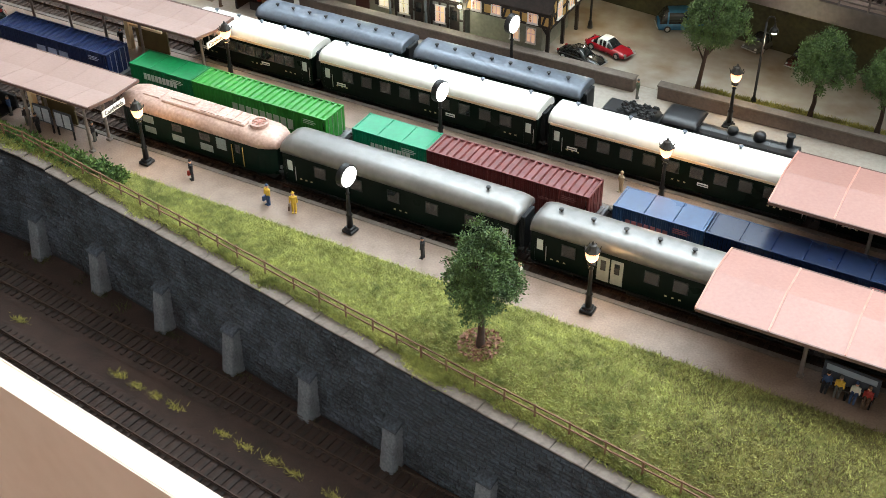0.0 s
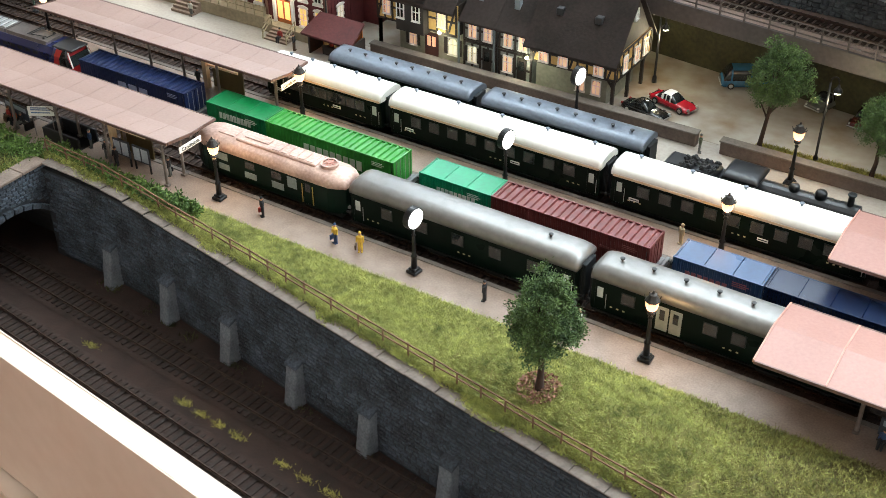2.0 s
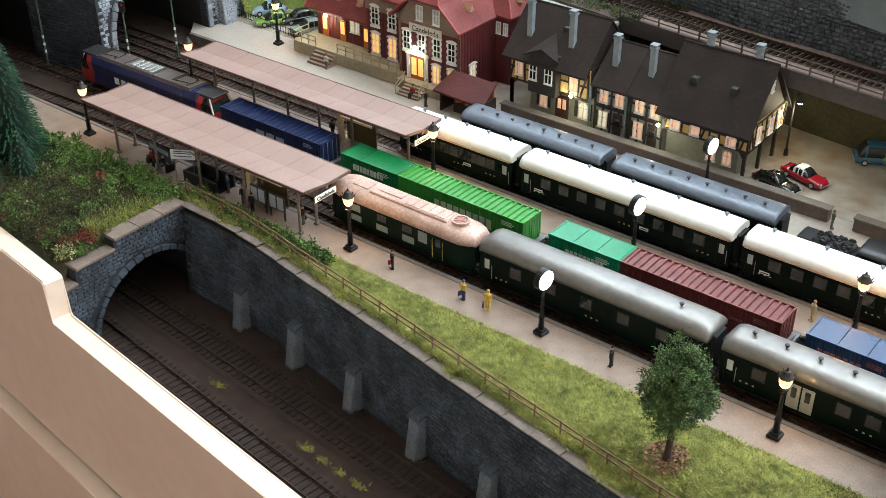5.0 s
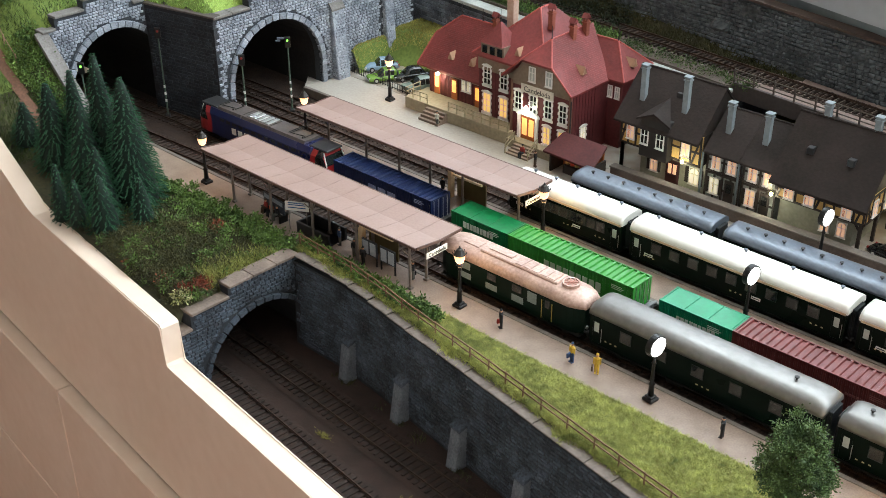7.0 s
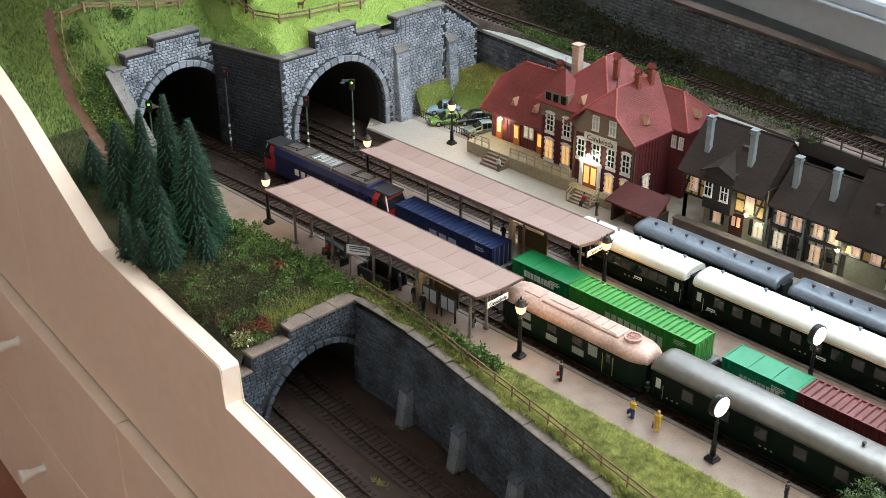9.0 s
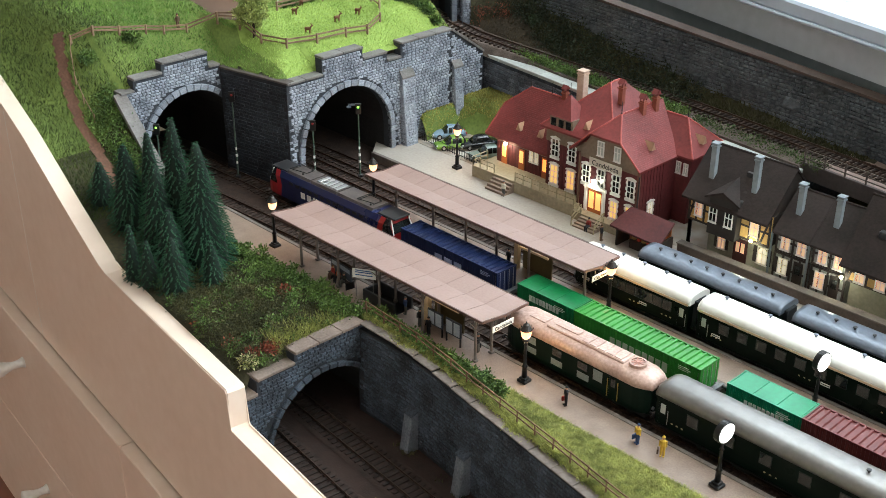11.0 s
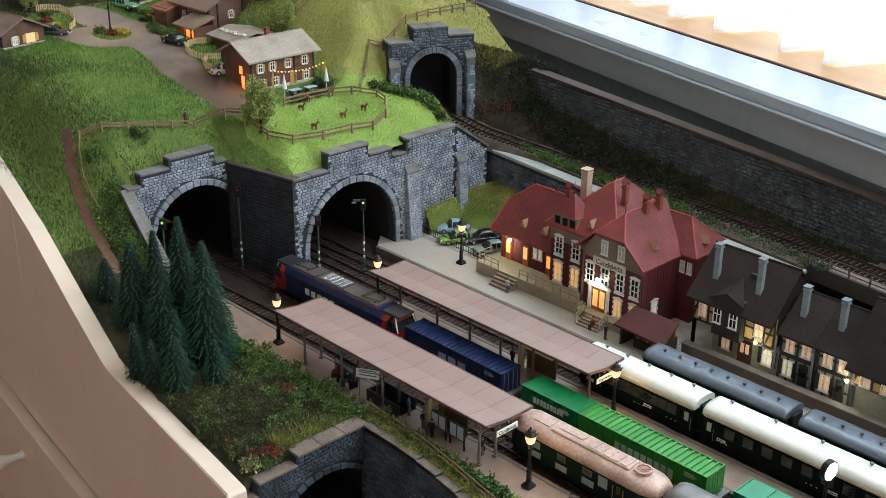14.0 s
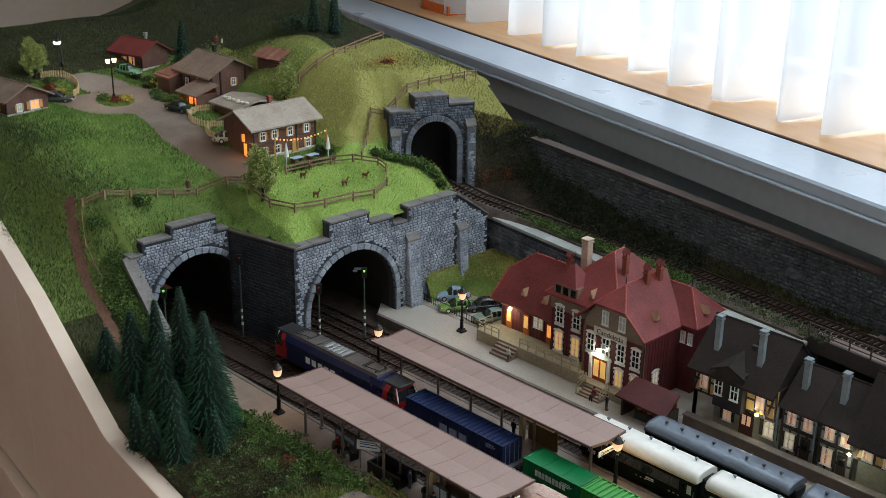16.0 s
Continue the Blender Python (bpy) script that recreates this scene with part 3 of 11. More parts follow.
def platforms():
    # platform nearest to the fence: concrete strip with stone edge along the track
    for name, x0, x1, y0, y1, lab in (("platform_1", -57, 90, -11.2, -7.15, "warm grey concrete platform beside the grass bank"),
                                      ("platform_2", -33, 90, 3.75, 7.55, "narrow grey island platform between the tracks"),
                                      ("platform_3", -47, 90, 16.35, 22.5, "pale concrete house platform before the station")):
        t = thing(name, (0, 0, 0), lab, "platform", kind="structure")
        bm = bmesh.new(); box(bm, x0, x1, y0, y1, -1.1, 0, 0.05)
        part("slab", bm, PLATFORM_PALE if name == "platform_3" else PLATFORM, t)
        bm = bmesh.new()
        edges = {"platform_1": (y1,), "platform_2": (y0, y1), "platform_3": (y0,)}[name]
        for y in edges:
            s = 1 if y == y1 else -1
            box(bm, x0, x1, min(y, y + s * 0.45), max(y, y + s * 0.45), -1.1, 0.03, 0.04)
        part("edge", bm, PLAT_EDGE, t)
    # wedge-shaped end of the house platform towards the tunnel
    bm = bmesh.new(); prism(bm, [(-47, 16.2), (-47, 22.5), (-50.6, 22.4), (-51, 20.6)], -1.1, 0.004, 'z')
    solid("platform_ramp", bm, PLATFORM_PALE, Matrix(), "sloping pale end of the house platform", "platform", kind="structure")
    # yard behind the house platform and parking in front of the tunnel wall
    poly = [(-46.6, 22.5), (90, 22.5), lay(88, 70)[:2], lay(9.6, 70)[:2], lay(9.6, 61.2)[:2], lay(-40, 61)[:2], (-46.6, 35)]
    bm = bmesh.new(); prism(bm, poly, -1.1, 0.004, 'z')
    solid("station_yard", bm, ASPHALT, Matrix(), "worn grey asphalt yard behind the station", "yard", kind="structure")
    # grassy rise in the corner of the parking place
    solid("grass_rise", grid(lambda a, b: (-46.45 + 15.4 * a, 23.8 + 13.1 * b, corner_z(-46.45 + 15.4 * a, 23.8 + 13.1 * b) - (0.04 if on_turf(-46.45 + 15.4 * a, 23.8 + 13.1 * b) else 0.7)), 40, 34), EARTH_G, Matrix(), "grassy rise in the corner of the parking place", "ground", kind="structure", smooth=True)
    # low parapet walls between platform and yard
    for x0, x1 in ((-3.4, 32.9), (35.2, 90)):
        bm = bmesh.new(); box(bm, x0, x1, 20.9, 21.75, 0, 1.25, 0.06)
        t = thing("parapet_wall", (0, 0, 0), "low dark brown rendered wall along the platform", "wall", "parapet walls", "structure")
        part("wall", bm, mat("brown_render", srgb(112, 98, 90), srgb(90, 78, 72), rough=0.8, scale=400, coarse=40, bump=0.3), t)
        bm = bmesh.new(); box(bm, x0 - 0.1, x1 + 0.1, 20.8, 21.85, 1.25, 1.4, 0.04)
        part("coping", bm, PLAT_EDGE, t)


platforms()


# ---- tracks ----
def track(name, p0, p1, zrail, label, bed=True, zend=None):
    """Straight track from p0 to p1 (x, y); rails 1.65 apart."""
    p0, p1 = Vector((*p0, 0)), Vector((*p1, 0))
    L = (p1 - p0).length
    ang = math.degrees(math.atan2(p1.y - p0.y, p1.x - p0.x))
    rise = 0 if zend is None else -math.degrees(math.atan2(zend - zrail, L))
    t = thing(name, cm(p0.x, p0.y, zrail, ang, 0, rise), label, "track", "tracks", "structure")
    for y in (-0.825, 0.825):
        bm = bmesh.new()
        prism(bm, [(y - 0.045, 0), (y + 0.045, 0), (y + 0.045, -0.06), (y + 0.02, -0.09), (y + 0.02, -0.2), (y + 0.1, -0.22), (y + 0.1, -0.25),
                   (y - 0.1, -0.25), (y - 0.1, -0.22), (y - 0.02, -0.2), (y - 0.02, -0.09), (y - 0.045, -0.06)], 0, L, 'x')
        part("rail", bm, RAIL_LOW if "low" in name else RAILSIDE, t)
    bm = bmesh.new()
    k, x = 0, 0.3
    while x < L:
        d = 0.03 * math.sin(k * 2.7)
        box(bm, x - 0.14, x + 0.14, -1.5 + d, 1.5 + d, -0.5, -0.25 - 0.02 * math.sin(k))
        for y in (-0.825, 0.825):
            box(bm, x - 0.07, x + 0.07, y - 0.18, y + 0.18, -0.26, -0.2)
        x += 0.72
        k += 1
    part("sleepers", bm, SLEEPER_LOW if "low" in name else SLEEPER, t, "dark wooden sleepers", kind="stuff")
    if bed:
        bm = grid(lambda a, b: (a * L, -2.0 + 4.0 * b, -0.46 + 0.10 * min(1, 6 * min(b, 1 - b)) + 0.045 * noise.noise((a * L * 2.3, b * 11, 3)) + 0.03 * noise.noise((a * L * 5, b * 24, 9))), int(L * 2.2), 20)
        part("ballast", bm, BALLAST_LOW if "low" in name else BALLAST, t, "brown track ballast", kind="stuff")


T1, T2, T3, T4 = -4.2, 1.4, 9.7, 14.2
RAIL = -0.6
track("track_1", (-32, T1), (90, T1), RAIL, "brown station track along the first platform")
track("track_1b", (-75, T1 - 2.2), (-32, T1), RAIL, "brown station track leading into the smaller tunnel")
track("track_2", (-75, T2 - 2.2), (-52, T2 - 1.0), RAIL, "brown station track in the tunnel mouth")
track("track_2b", (-52, T2 - 1.0), (90, T2), RAIL, "brown station track with the container train")
track("track_3", (-60, T3), (90, T3), RAIL, "brown station track with the white-roofed coaches")
track("track_4", (-60, T4 - 1.2), (90, T4), RAIL, "brown station track before the house platform")
track("track_low_far", (-30, -16.5), (80, -25.9), -8.2, "rusty lower track beside the stone wall")
track("track_low_near", (-30, -21.45), (80, -34.1), -8.2, "rusty lower track beside the front board")
UPPER = [(-53.4, 60.9, 12.0), (-49.0, 61.3, 11.5), (-44.3, 62.6, 10.3), (-38.0, 64.4, 9.6), (-30.2, 65.5, 9.3), (-13, 67.4, 9.3), (88, 67.6, 9.3)]
for (ua, va, za), (ub, vb, zb) in zip(UPPER, UPPER[1:]):
    track("track_upper", lay(ua, va)[:2], lay(ub, vb)[:2], za, "brown upper line along the rock wall", bed=False, zend=zb)


def upper_ramp(a, b):
    """Ballast ramp that carries the upper line up to its portal."""
    u = -54.5 + 26.5 * a
    t = -2.7 + 4.9 * b
    v, z = lerp_table(u, [q[0] for q in UPPER], [q[1] for q in UPPER]), lerp_table(u, [q[0] for q in UPPER], [q[2] for q in UPPER])
    z += -0.42 - 1.4 * max(0, -t - 1.8) - 0.3 * smooth01(-34, -29, u) + 0.06 * noise.noise((u * 2, t * 2, 4))
    return lay(u, v + t, z)


def ramp_verge(a, b):
    """Earth rising from the ramp to the knoll."""
    u = -54.5 + 22.5 * a
    v, z = lerp_table(u, [q[0] for q in UPPER], [q[1] for q in UPPER]), lerp_table(u, [q[0] for q in UPPER], [q[2] for q in UPPER])
    return lay(u, v + 2.0 + 3.4 * b, z - 0.5 + 2.6 * b ** 0.8 * smooth01(-31, -44, u) + 0.2 * noise.noise((u * 0.9, b * 3, 4)))


solid("ramp_verge", grid(ramp_verge, 60, 14), mat("dark_brown_earth", srgb(64, 52, 36), srgb(38, 32, 22), rough=0.95, scale=400, coarse=30, bump=0.8), Matrix(), "brown earth verge beside the upper line", "slope", kind="structure", smooth=True)
solid("upper_ramp", grid(upper_ramp, 90, 36), mat("grey_brown_ballast", srgb(108, 96, 88), srgb(68, 59, 53), rough=0.95, scale=900, coarse=70, bump=1.0, bumpscale=1200), Matrix(), "brown ballast ramp leading the upper line to its portal", "trackbed", kind="structure", smooth=True)


# ---- stone walls, portals, terrain ----


def frustums(rects, depth, inset=0.06, jitter=0.03, seed=3):
    """Hewn stones as low frustums on a plane: rects (s0, s1, z0, z1) -> arrays in (s, out, z)."""
    r = np.random.default_rng(seed)
    verts, faces = [], []
    for s0, s1, z0, z1 in rects:
        d = depth * r.uniform(0.6, 1.3)
        j = r.uniform(-jitter, jitter, 8)
        i = min(inset, 0.3 * (s1 - s0), 0.3 * (z1 - z0))
        n = len(verts)
        verts += [(s0, 0, z0), (s1, 0, z0), (s1, 0, z1), (s0, 0, z1),
                  (s0 + i + j[0], d, z0 + i + j[1]), (s1 - i + j[2], d, z0 + i + j[3]), (s1 - i + j[4], d, z1 - i + j[5]), (s0 + i + j[6], d, z1 - i + j[7])]
        faces += [(n + 4, n + 5, n + 6, n + 7), (n, n + 1, n + 5, n + 4), (n + 1, n + 2, n + 6, n + 5), (n + 2, n + 3, n + 7, n + 6), (n + 3, n, n + 4, n + 7)]
    return verts, faces


def courses(s0, s1, z0, z1, inside, h=0.42, wmin=0.55, wmax=1.0, seed=5, joint=0.05):
    """Random-length stones in courses; inside(s, z) tells whether a stone fits there."""
    r = np.random.default_rng(seed)
    out = []
    z = z0
    while z < z1:
        hh = h * r.uniform(0.85, 1.15)
        s = s0 - r.uniform(0, wmax)
        while s < s1:
            w = r.uniform(wmin, wmax)
            a, b, c, d = s + joint / 2, s + w - joint / 2, z + joint / 2, z + hh - joint / 2
            if all(inside(p, q) for p, q in ((a, c), (b, c), (a, d), (b, d))):
                out.append((a, b, c, d))
            s += w
        z += hh
    return out


def portal(name, m, s0, s1, base, top, arch, thick, label, stone=True, seed=1, depth=30, dark=False):
    """A tunnel portal in its own plane: local x along the wall, y out of the wall, z up.
    top: list of (s, z) steps; arch: (centre, inner radius, springing height, ring width)."""
    c, r, sp, ring = arch
    t = thing(name, m, label, "tunnel portal", kind="structure")
    tx, tz = [p[0] for p in top], [p[1] for p in top]

    def top_z(s):
        z = tz[0]
        for a, b in top:
            if s >= a - 1e-6:
                z = b
        return z

    def arch_z(s, rad):
        d = abs(s - c)
        return sp + math.sqrt(max(0, rad * rad - d * d)) if d < rad else None

    cuts = sorted(set([s0, s1] + [p for p in tx if s0 < p < s1] + [c + r * math.cos(math.pi * k / 28) for k in range(29) if s0 < c + r * math.cos(math.pi * k / 28) < s1]))
    bm = bmesh.new()
    for a, b in zip(cuts, cuts[1:]):
        mid = (a + b) / 2
        zt = top_z(mid)
        za, zb = arch_z(a, r), arch_z(b, r)
        if abs(mid - c) < r:
            za, zb = (za if za is not None else sp), (zb if zb is not None else sp)
        else:
            za = zb = base
        vs = [bm.verts.new(p) for p in ((a, 0, za), (b, 0, zb), (b, 0, zt), (a, 0, zt), (a, -thick, za), (b, -thick, zb), (b, -thick, zt), (a, -thick, zt))]
        for f in ((0, 1, 2, 3), (7, 6, 5, 4), (0, 4, 5, 1), (3, 2, 6, 7), (0, 3, 7, 4), (1, 5, 6, 2)):
            bm.faces.new([vs[i] for i in f])
    bmesh.ops.remove_doubles(bm, verts=bm.verts, dist=0.001)
    part("wall", bm, MORTAR if dark else MORTAR_G, t)
    # lining
    bm = bmesh.new()
    prof = [(c + r + 0.02, base)] + [(c + (r + 0.02) * math.cos(math.pi * k / 24), sp + (r + 0.02) * math.sin(math.pi * k / 24)) for k in range(25)] + [(c - r - 0.02, base)]
    for (p, q) in zip(prof, prof[1:]):
        quad(bm, (p[0], 0, p[1]), (q[0], 0, q[1]), (q[0], -depth, q[1]), (p[0], -depth, p[1]))
    quad(bm, *[(p[0], -depth, p[1]) for p in prof])
    part("lining", bm, TUNNEL_IN, t, "sooty dark tunnel lining")
    # voussoirs
    n = 21
    for k in range(n):
        a0, a1 = math.pi * (k + 0.05) / n, math.pi * (k + 0.95) / n
        if not (s0 + 0.2 < c + (r + ring / 2) * math.cos((a0 + a1) / 2) < s1 - 0.2):
            continue
        bm = bmesh.new()
        out = 0.35
        rr = ring * (1.12 if k == n // 2 else 1.0)
        poly = [(c + q * math.cos(w), sp + q * math.sin(w)) for q, w in ((r, a0), (r + rr, a0), (r + rr, a1), (r, a1))]
        prism(bm, poly, -0.3, out, 'y')
        bmesh.ops.bevel(bm, geom=list(bm.edges), offset=0.05, segments=1, affect='EDGES')
        part("voussoir", bm, STONE_D if dark else STONE, t)
    for s in (c - r - ring, c + r):
        if s0 <= s and s + ring <= s1:
            z = base
            while z < sp - 0.2:
                bm = bmesh.new(); box(bm, s, s + ring, -0.3, 0.33, z + 0.03, min(sp, z + 1.1) - 0.03, 0.05)
                part("jamb_stone", bm, STONE_D if dark else STONE, t)
                z += 1.1
    # coping slabs on each step
    lim = tx + [s1]
    for (a, z), b in zip(top, lim[1:]):
        b = min(b, s1)
        k = max(1, round((b - a) / 3.2))
        for j in range(k):
            bm = bmesh.new(); box(bm, a + (b - a) * j / k + 0.02, a + (b - a) * (j + 1) / k - 0.02, -thick - 0.2, 0.25, z, z + 0.3, 0.06)
            part("coping", bm, mat("tan_coping", srgb(132, 116, 105), srgb(100, 87, 79), rough=0.85, scale=500, coarse=50, bump=0.35, rand=0.1) if dark else COPING, t)
    if stone:
        def inside(s, z):
            if not (s0 < s < s1 and base < z < top_z(s) - 0.02 and z < top_z(s + 0.01)):
                return False
            d = math.hypot(s - c, z - sp)
            return (abs(s - c) > r + ring + 0.03) if z < sp else d > r + ring + 0.03
        rects = courses(s0, s1, base, max(tz), inside, seed=seed, h=0.36, wmin=0.42, wmax=0.85)
        v, f = frustums(rects, 0.1, seed=seed)
        ob = new("stones", raw_mesh("stones", v, f, STONE_DI if dark else STONE_I))
        ob.parent = t
        tagged(ob, kind="stuff")
    return t


def face_x(x, y, z=0):
    """Local frame of a wall that looks towards +x: local x runs along +y."""
    return cm(x, y, z, 90) @ Matrix.Diagonal((1, -1, 1, 1))


def buttress(t, s, w, h, d0, d1, base=0.0, cap=0.9, material=None):
    """A battered pier on a wall: depth d1 at the foot, d0 at the head."""
    bm = bmesh.new()
    prism(bm, [(0, base), (d1, base), (d0, base + h - cap), (0.05, base + h)], s - w / 2, s + w / 2, 'x')
    bmesh.ops.bevel(bm, geom=list(bm.edges), offset=0.07, segments=1, affect='EDGES')
    b = part("buttress", bm, material or STONE, t)
    bm = bmesh.new()
    prism(bm, [(0.0, base + h - 0.1), (d0 + 0.15, base + h - cap - 0.12), (d0 + 0.15, base + h - cap + 0.1), (0.0, base + h + 0.15)], s - w / 2 - 0.1, s + w / 2 + 0.1, 'x')
    part("cap_stone", bm, COPING, b)
    top = base + h - cap
    def deep(z):
        return d1 + (d0 - d1) * (z - base) / (top - base)
    joined = STONE_I if (material or STONE) == STONE else STONE_MI
    v, f = frustums(courses(s - w / 2, s + w / 2, base, top - 0.1, lambda a, z: s - w / 2 + 0.05 < a < s + w / 2 - 0.05 and base < z < top - 0.1, seed=int(s * 7) + 3, h=0.36, wmin=0.4, wmax=0.8), 0.07, seed=int(s))
    ob = new("stones", raw_mesh("stones", [(a, deep(c) + o, c) for a, o, c in v], f, joined)); ob.parent = b; tagged(ob, kind="stuff")
    v, f = frustums(courses(0, d1, base, top - 0.1, lambda a, z: 0 < a < deep(z) - 0.04 and base < z < top - 0.1, seed=int(s * 5) + 9, h=0.36, wmin=0.35, wmax=0.6), 0.06, seed=int(s) + 1)
    ob = new("stones", raw_mesh("stones", [(s - w / 2 - o, a, c) for a, o, c in v], f, joined)); ob.parent = b; tagged(ob, kind="stuff")
    return b


# portals of the two station tunnels (they look towards +x)
p2 = portal("portal_station_right", face_x(-46.5, 0), 2.9, 29.5, -1.0,
            [(2.9, 12.1), (8.2, 14.1), (14.5, 12.7), (18.4, 11.6), (20.7, 13.3)], (11.8, 6.9, 3.0, 0.72), 1.2,
            "grey stone tunnel portal with stepped parapet and long retaining wall", seed=11)
for s, h, w in ((21.5, 9.9, 2.0), (30.4, 9.2, 1.5)):
    buttress(p2, s, w, h + 1, 0.5, 1.35, -1.0)
# its end falls towards the wall of the upper line
bm = bmesh.new(); prism(bm, [(29.5, -1), (35.5, -1), (35.5, 9.2), (29.5, 13.3)], -1.2, 0, 'y'); part("end_wall", bm, MORTAR_G, p2)
for k in range(2):
    a, b = 29.5 + 3.05 * k, 29.5 + 3.05 * (k + 1) - 0.05
    bm = bmesh.new(); prism(bm, [(a, 13.3 - 0.683 * (a - 29.5)), (b, 13.3 - 0.683 * (b - 29.5)), (b, 13.62 - 0.683 * (b - 29.5)), (a, 13.62 - 0.683 * (a - 29.5))], -1.4, 0.25, 'y'); part("coping", bm, COPING, p2)
v, f = frustums(courses(29.5, 35.5, -1, 13.3, lambda s, z: 29.45 < s < 35.5 and -1 < z < 13.26 - 0.683 * (s - 29.5), seed=15, h=0.36, wmin=0.42, wmax=0.85), 0.1, seed=15)
ob = new("stones", raw_mesh("stones", v, f, STONE_I)); ob.parent = p2; tagged(ob, kind="stuff")
p1 = portal("portal_station_left", face_x(-57, 0), -12.6, 0.9, -1.0,
            [(-12.6, 12.0), (-10.8, 13.3), (-7.0, 14.4), (-0.7, 12.6)], (-3.6, 6.2, 4.2, 0.75), 1.2,
            "grey stone tunnel portal half hidden behind fir trees", seed=12)
# soot-dark wall between them
ang = math.degrees(math.atan2(2.9 - 0.9, -46.5 + 57))
L = math.hypot(2.0, 10.5)
t = thing("tunnel_side_wall", cm(-57, 0.9, 0, ang), "soot-black side wall between two tunnel mouths", "wall", kind="structure")
bm = bmesh.new(); box(bm, 0, L, 0, 1.0, -1, 12.2); part("wall", bm, BLACKWALL, t)
v, f = frustums(courses(0, L, -1, 12.1, lambda s, z: 0 < s < L and z < 12.15, seed=41, h=0.43, wmin=0.55, wmax=1.0), 0.06, seed=41)
ob = new("stones", raw_mesh("stones", [(a, -b, c) for a, b, c in v], f, mat("sooty_stone", srgb(58, 63, 72), srgb(32, 35, 41), rough=0.8, scale=500, coarse=25, bump=0.4, island=0.25))); ob.parent = t; tagged(ob, kind="stuff")
bm = bmesh.new(); box(bm, -0.2, L + 0.2, -0.12, 1.2, 12.2, 12.45, 0.05); part("coping", bm, mat("brown_stone_edge", srgb(92, 84, 78), srgb(66, 60, 56), rough=0.85), t)
# wing wall falling from the left portal towards the fir trees
t = thing("wing_wall", (0, 0, 0), "sloping stone wing wall with pale coping", "wall", kind="structure")
bm = bmesh.new(); prism(bm, [(-57, -1), (-47, -1), (-47, 1.2), (-57, 11.6)], -13.0, -12.1, 'y'); part("wall", bm, STONE_D, t)
bm = bmesh.new(); prism(bm, [(-57.2, 11.6), (-46.8, 1.0), (-46.5, 1.5), (-57.2, 12.2)], -13.3, -11.8, 'y'); part("coping", bm, COPING, t)
# front tunnel of the lower line
portal("portal_front", face_x(-14.5, 0), -27.2, -13.2, -8.8, [(-27.2, -1.6), (-25.6, -0.2), (-21.4, 0.75)],
       (-18.2, 6.4, -8.7, 0.5), 1.3, "dark stone portal of the lower line under the shrubs", seed=13, depth=25, dark=True)
# far portal of the upper line
far = cm(-59.3, 28.6, 14.0, 66) @ Matrix.Diagonal((1, -1, 1, 1))
p3 = portal("portal_upper_line", far, 0.4, 12.8, -5.2, [(0.4, 7.8), (4.0, 9.6), (9.0, 8.4)], (6.85, 3.4, 2.9, 0.8), 2.6,
            "small grey stone portal of the upper line in the hill", seed=14, depth=5)
for s, h in ((1.2, 10.8), (12.2, 11.4)):
    buttress(p3, s, 1.3, h, 0.5, 1.2, -5.2)
# its stone is darker than that of the station portals
for ob in p3.children:
    if ob.type == 'MESH' and ob.data.materials[0] in (STONE, STONE_I):
        ob.data.materials[0] = STONE_M if ob.data.materials[0] == STONE else STONE_MI


def retaining_wall():
    """Long curved wall below the grass bank: stones, coping and battered piers."""
    t = thing("retaining_wall", (0, 0, 0), "long dark blue-grey stone retaining wall below the grass bank", "wall", kind="structure")
    xs = [-14.6 + k * 1.5 for k in range(70)]
    bm = bmesh.new()
    rows = [[bm.verts.new((x, wall_y(x) + o, z)) for o, z in ((0, 0.35), (-0.25, -8.9), (1.2, -8.9), (1.2, 0.35))] for x in xs]
    for a, b in zip(rows, rows[1:]):
        for i in range(4):
            bm.faces.new((a[i], a[(i + 1) % 4], b[(i + 1) % 4], b[i]))
    part("core", bm, MORTAR, t)
    # coping slabs
    x = -14.4
    k = 0
    r = random.Random(4)
    while x < 88:
        w = 2.6 + r.uniform(-0.2, 0.3)
        y0, y1 = wall_y(x), wall_y(x + w)
        a = math.degrees(math.atan2(y1 - y0, w))
        bm = bmesh.new(); box(bm, 0.01, w - 0.01, -0.12, 0.95, 0, 0.13, 0.03)
        part("coping", bm, mat("brown_grey_coping", srgb(124, 114, 106), srgb(92, 83, 77), rough=0.85, scale=400, coarse=40, bump=0.3, rand=0.06), t, at=cm(x, y0, 0.36 + 0.55 * smooth01(2, -14, x) + r.uniform(-0.03, 0.03), a))
        x += w
    for x, z in [(-6.5 + 7.85 * k, -4.4) for k in range(10)]:
        a = math.degrees(math.atan2(wall_y(x + 1) - wall_y(x - 1), 2))
        bm = bmesh.new()
        prism(bm, [(0.3, -8.9), (-1.5, -8.9), (-0.85, z - 0.45), (0.3, z)], -0.6, 0.6, 'x')
        bmesh.ops.bevel(bm, geom=list(bm.edges), offset=0.09, segments=1, affect='EDGES')
        b = part("buttress", bm, mat("pale_pier_stone", srgb(108, 114, 122), srgb(64, 68, 75), rough=0.85, scale=500, coarse=45, bump=0.6), t, at=cm(x, wall_y(x) - 0.1, 0, a))
        bm = bmesh.new()
        prism(bm, [(0.3, z + 0.28), (-0.95, z - 0.33), (-0.95, z - 0.5), (0.3, z - 0.05)], -0.66, 0.66, 'x')
        part("cap_stone", bm, STONE_D, b)
    return t


WALL_FRONT = retaining_wall()


# back of the station: retaining wall of the upper line, verge, bridge, rock wall
def rock_top(u):
    return lerp_table(u, [-62, 40, 88], [18.3, 14.5, 14.5])


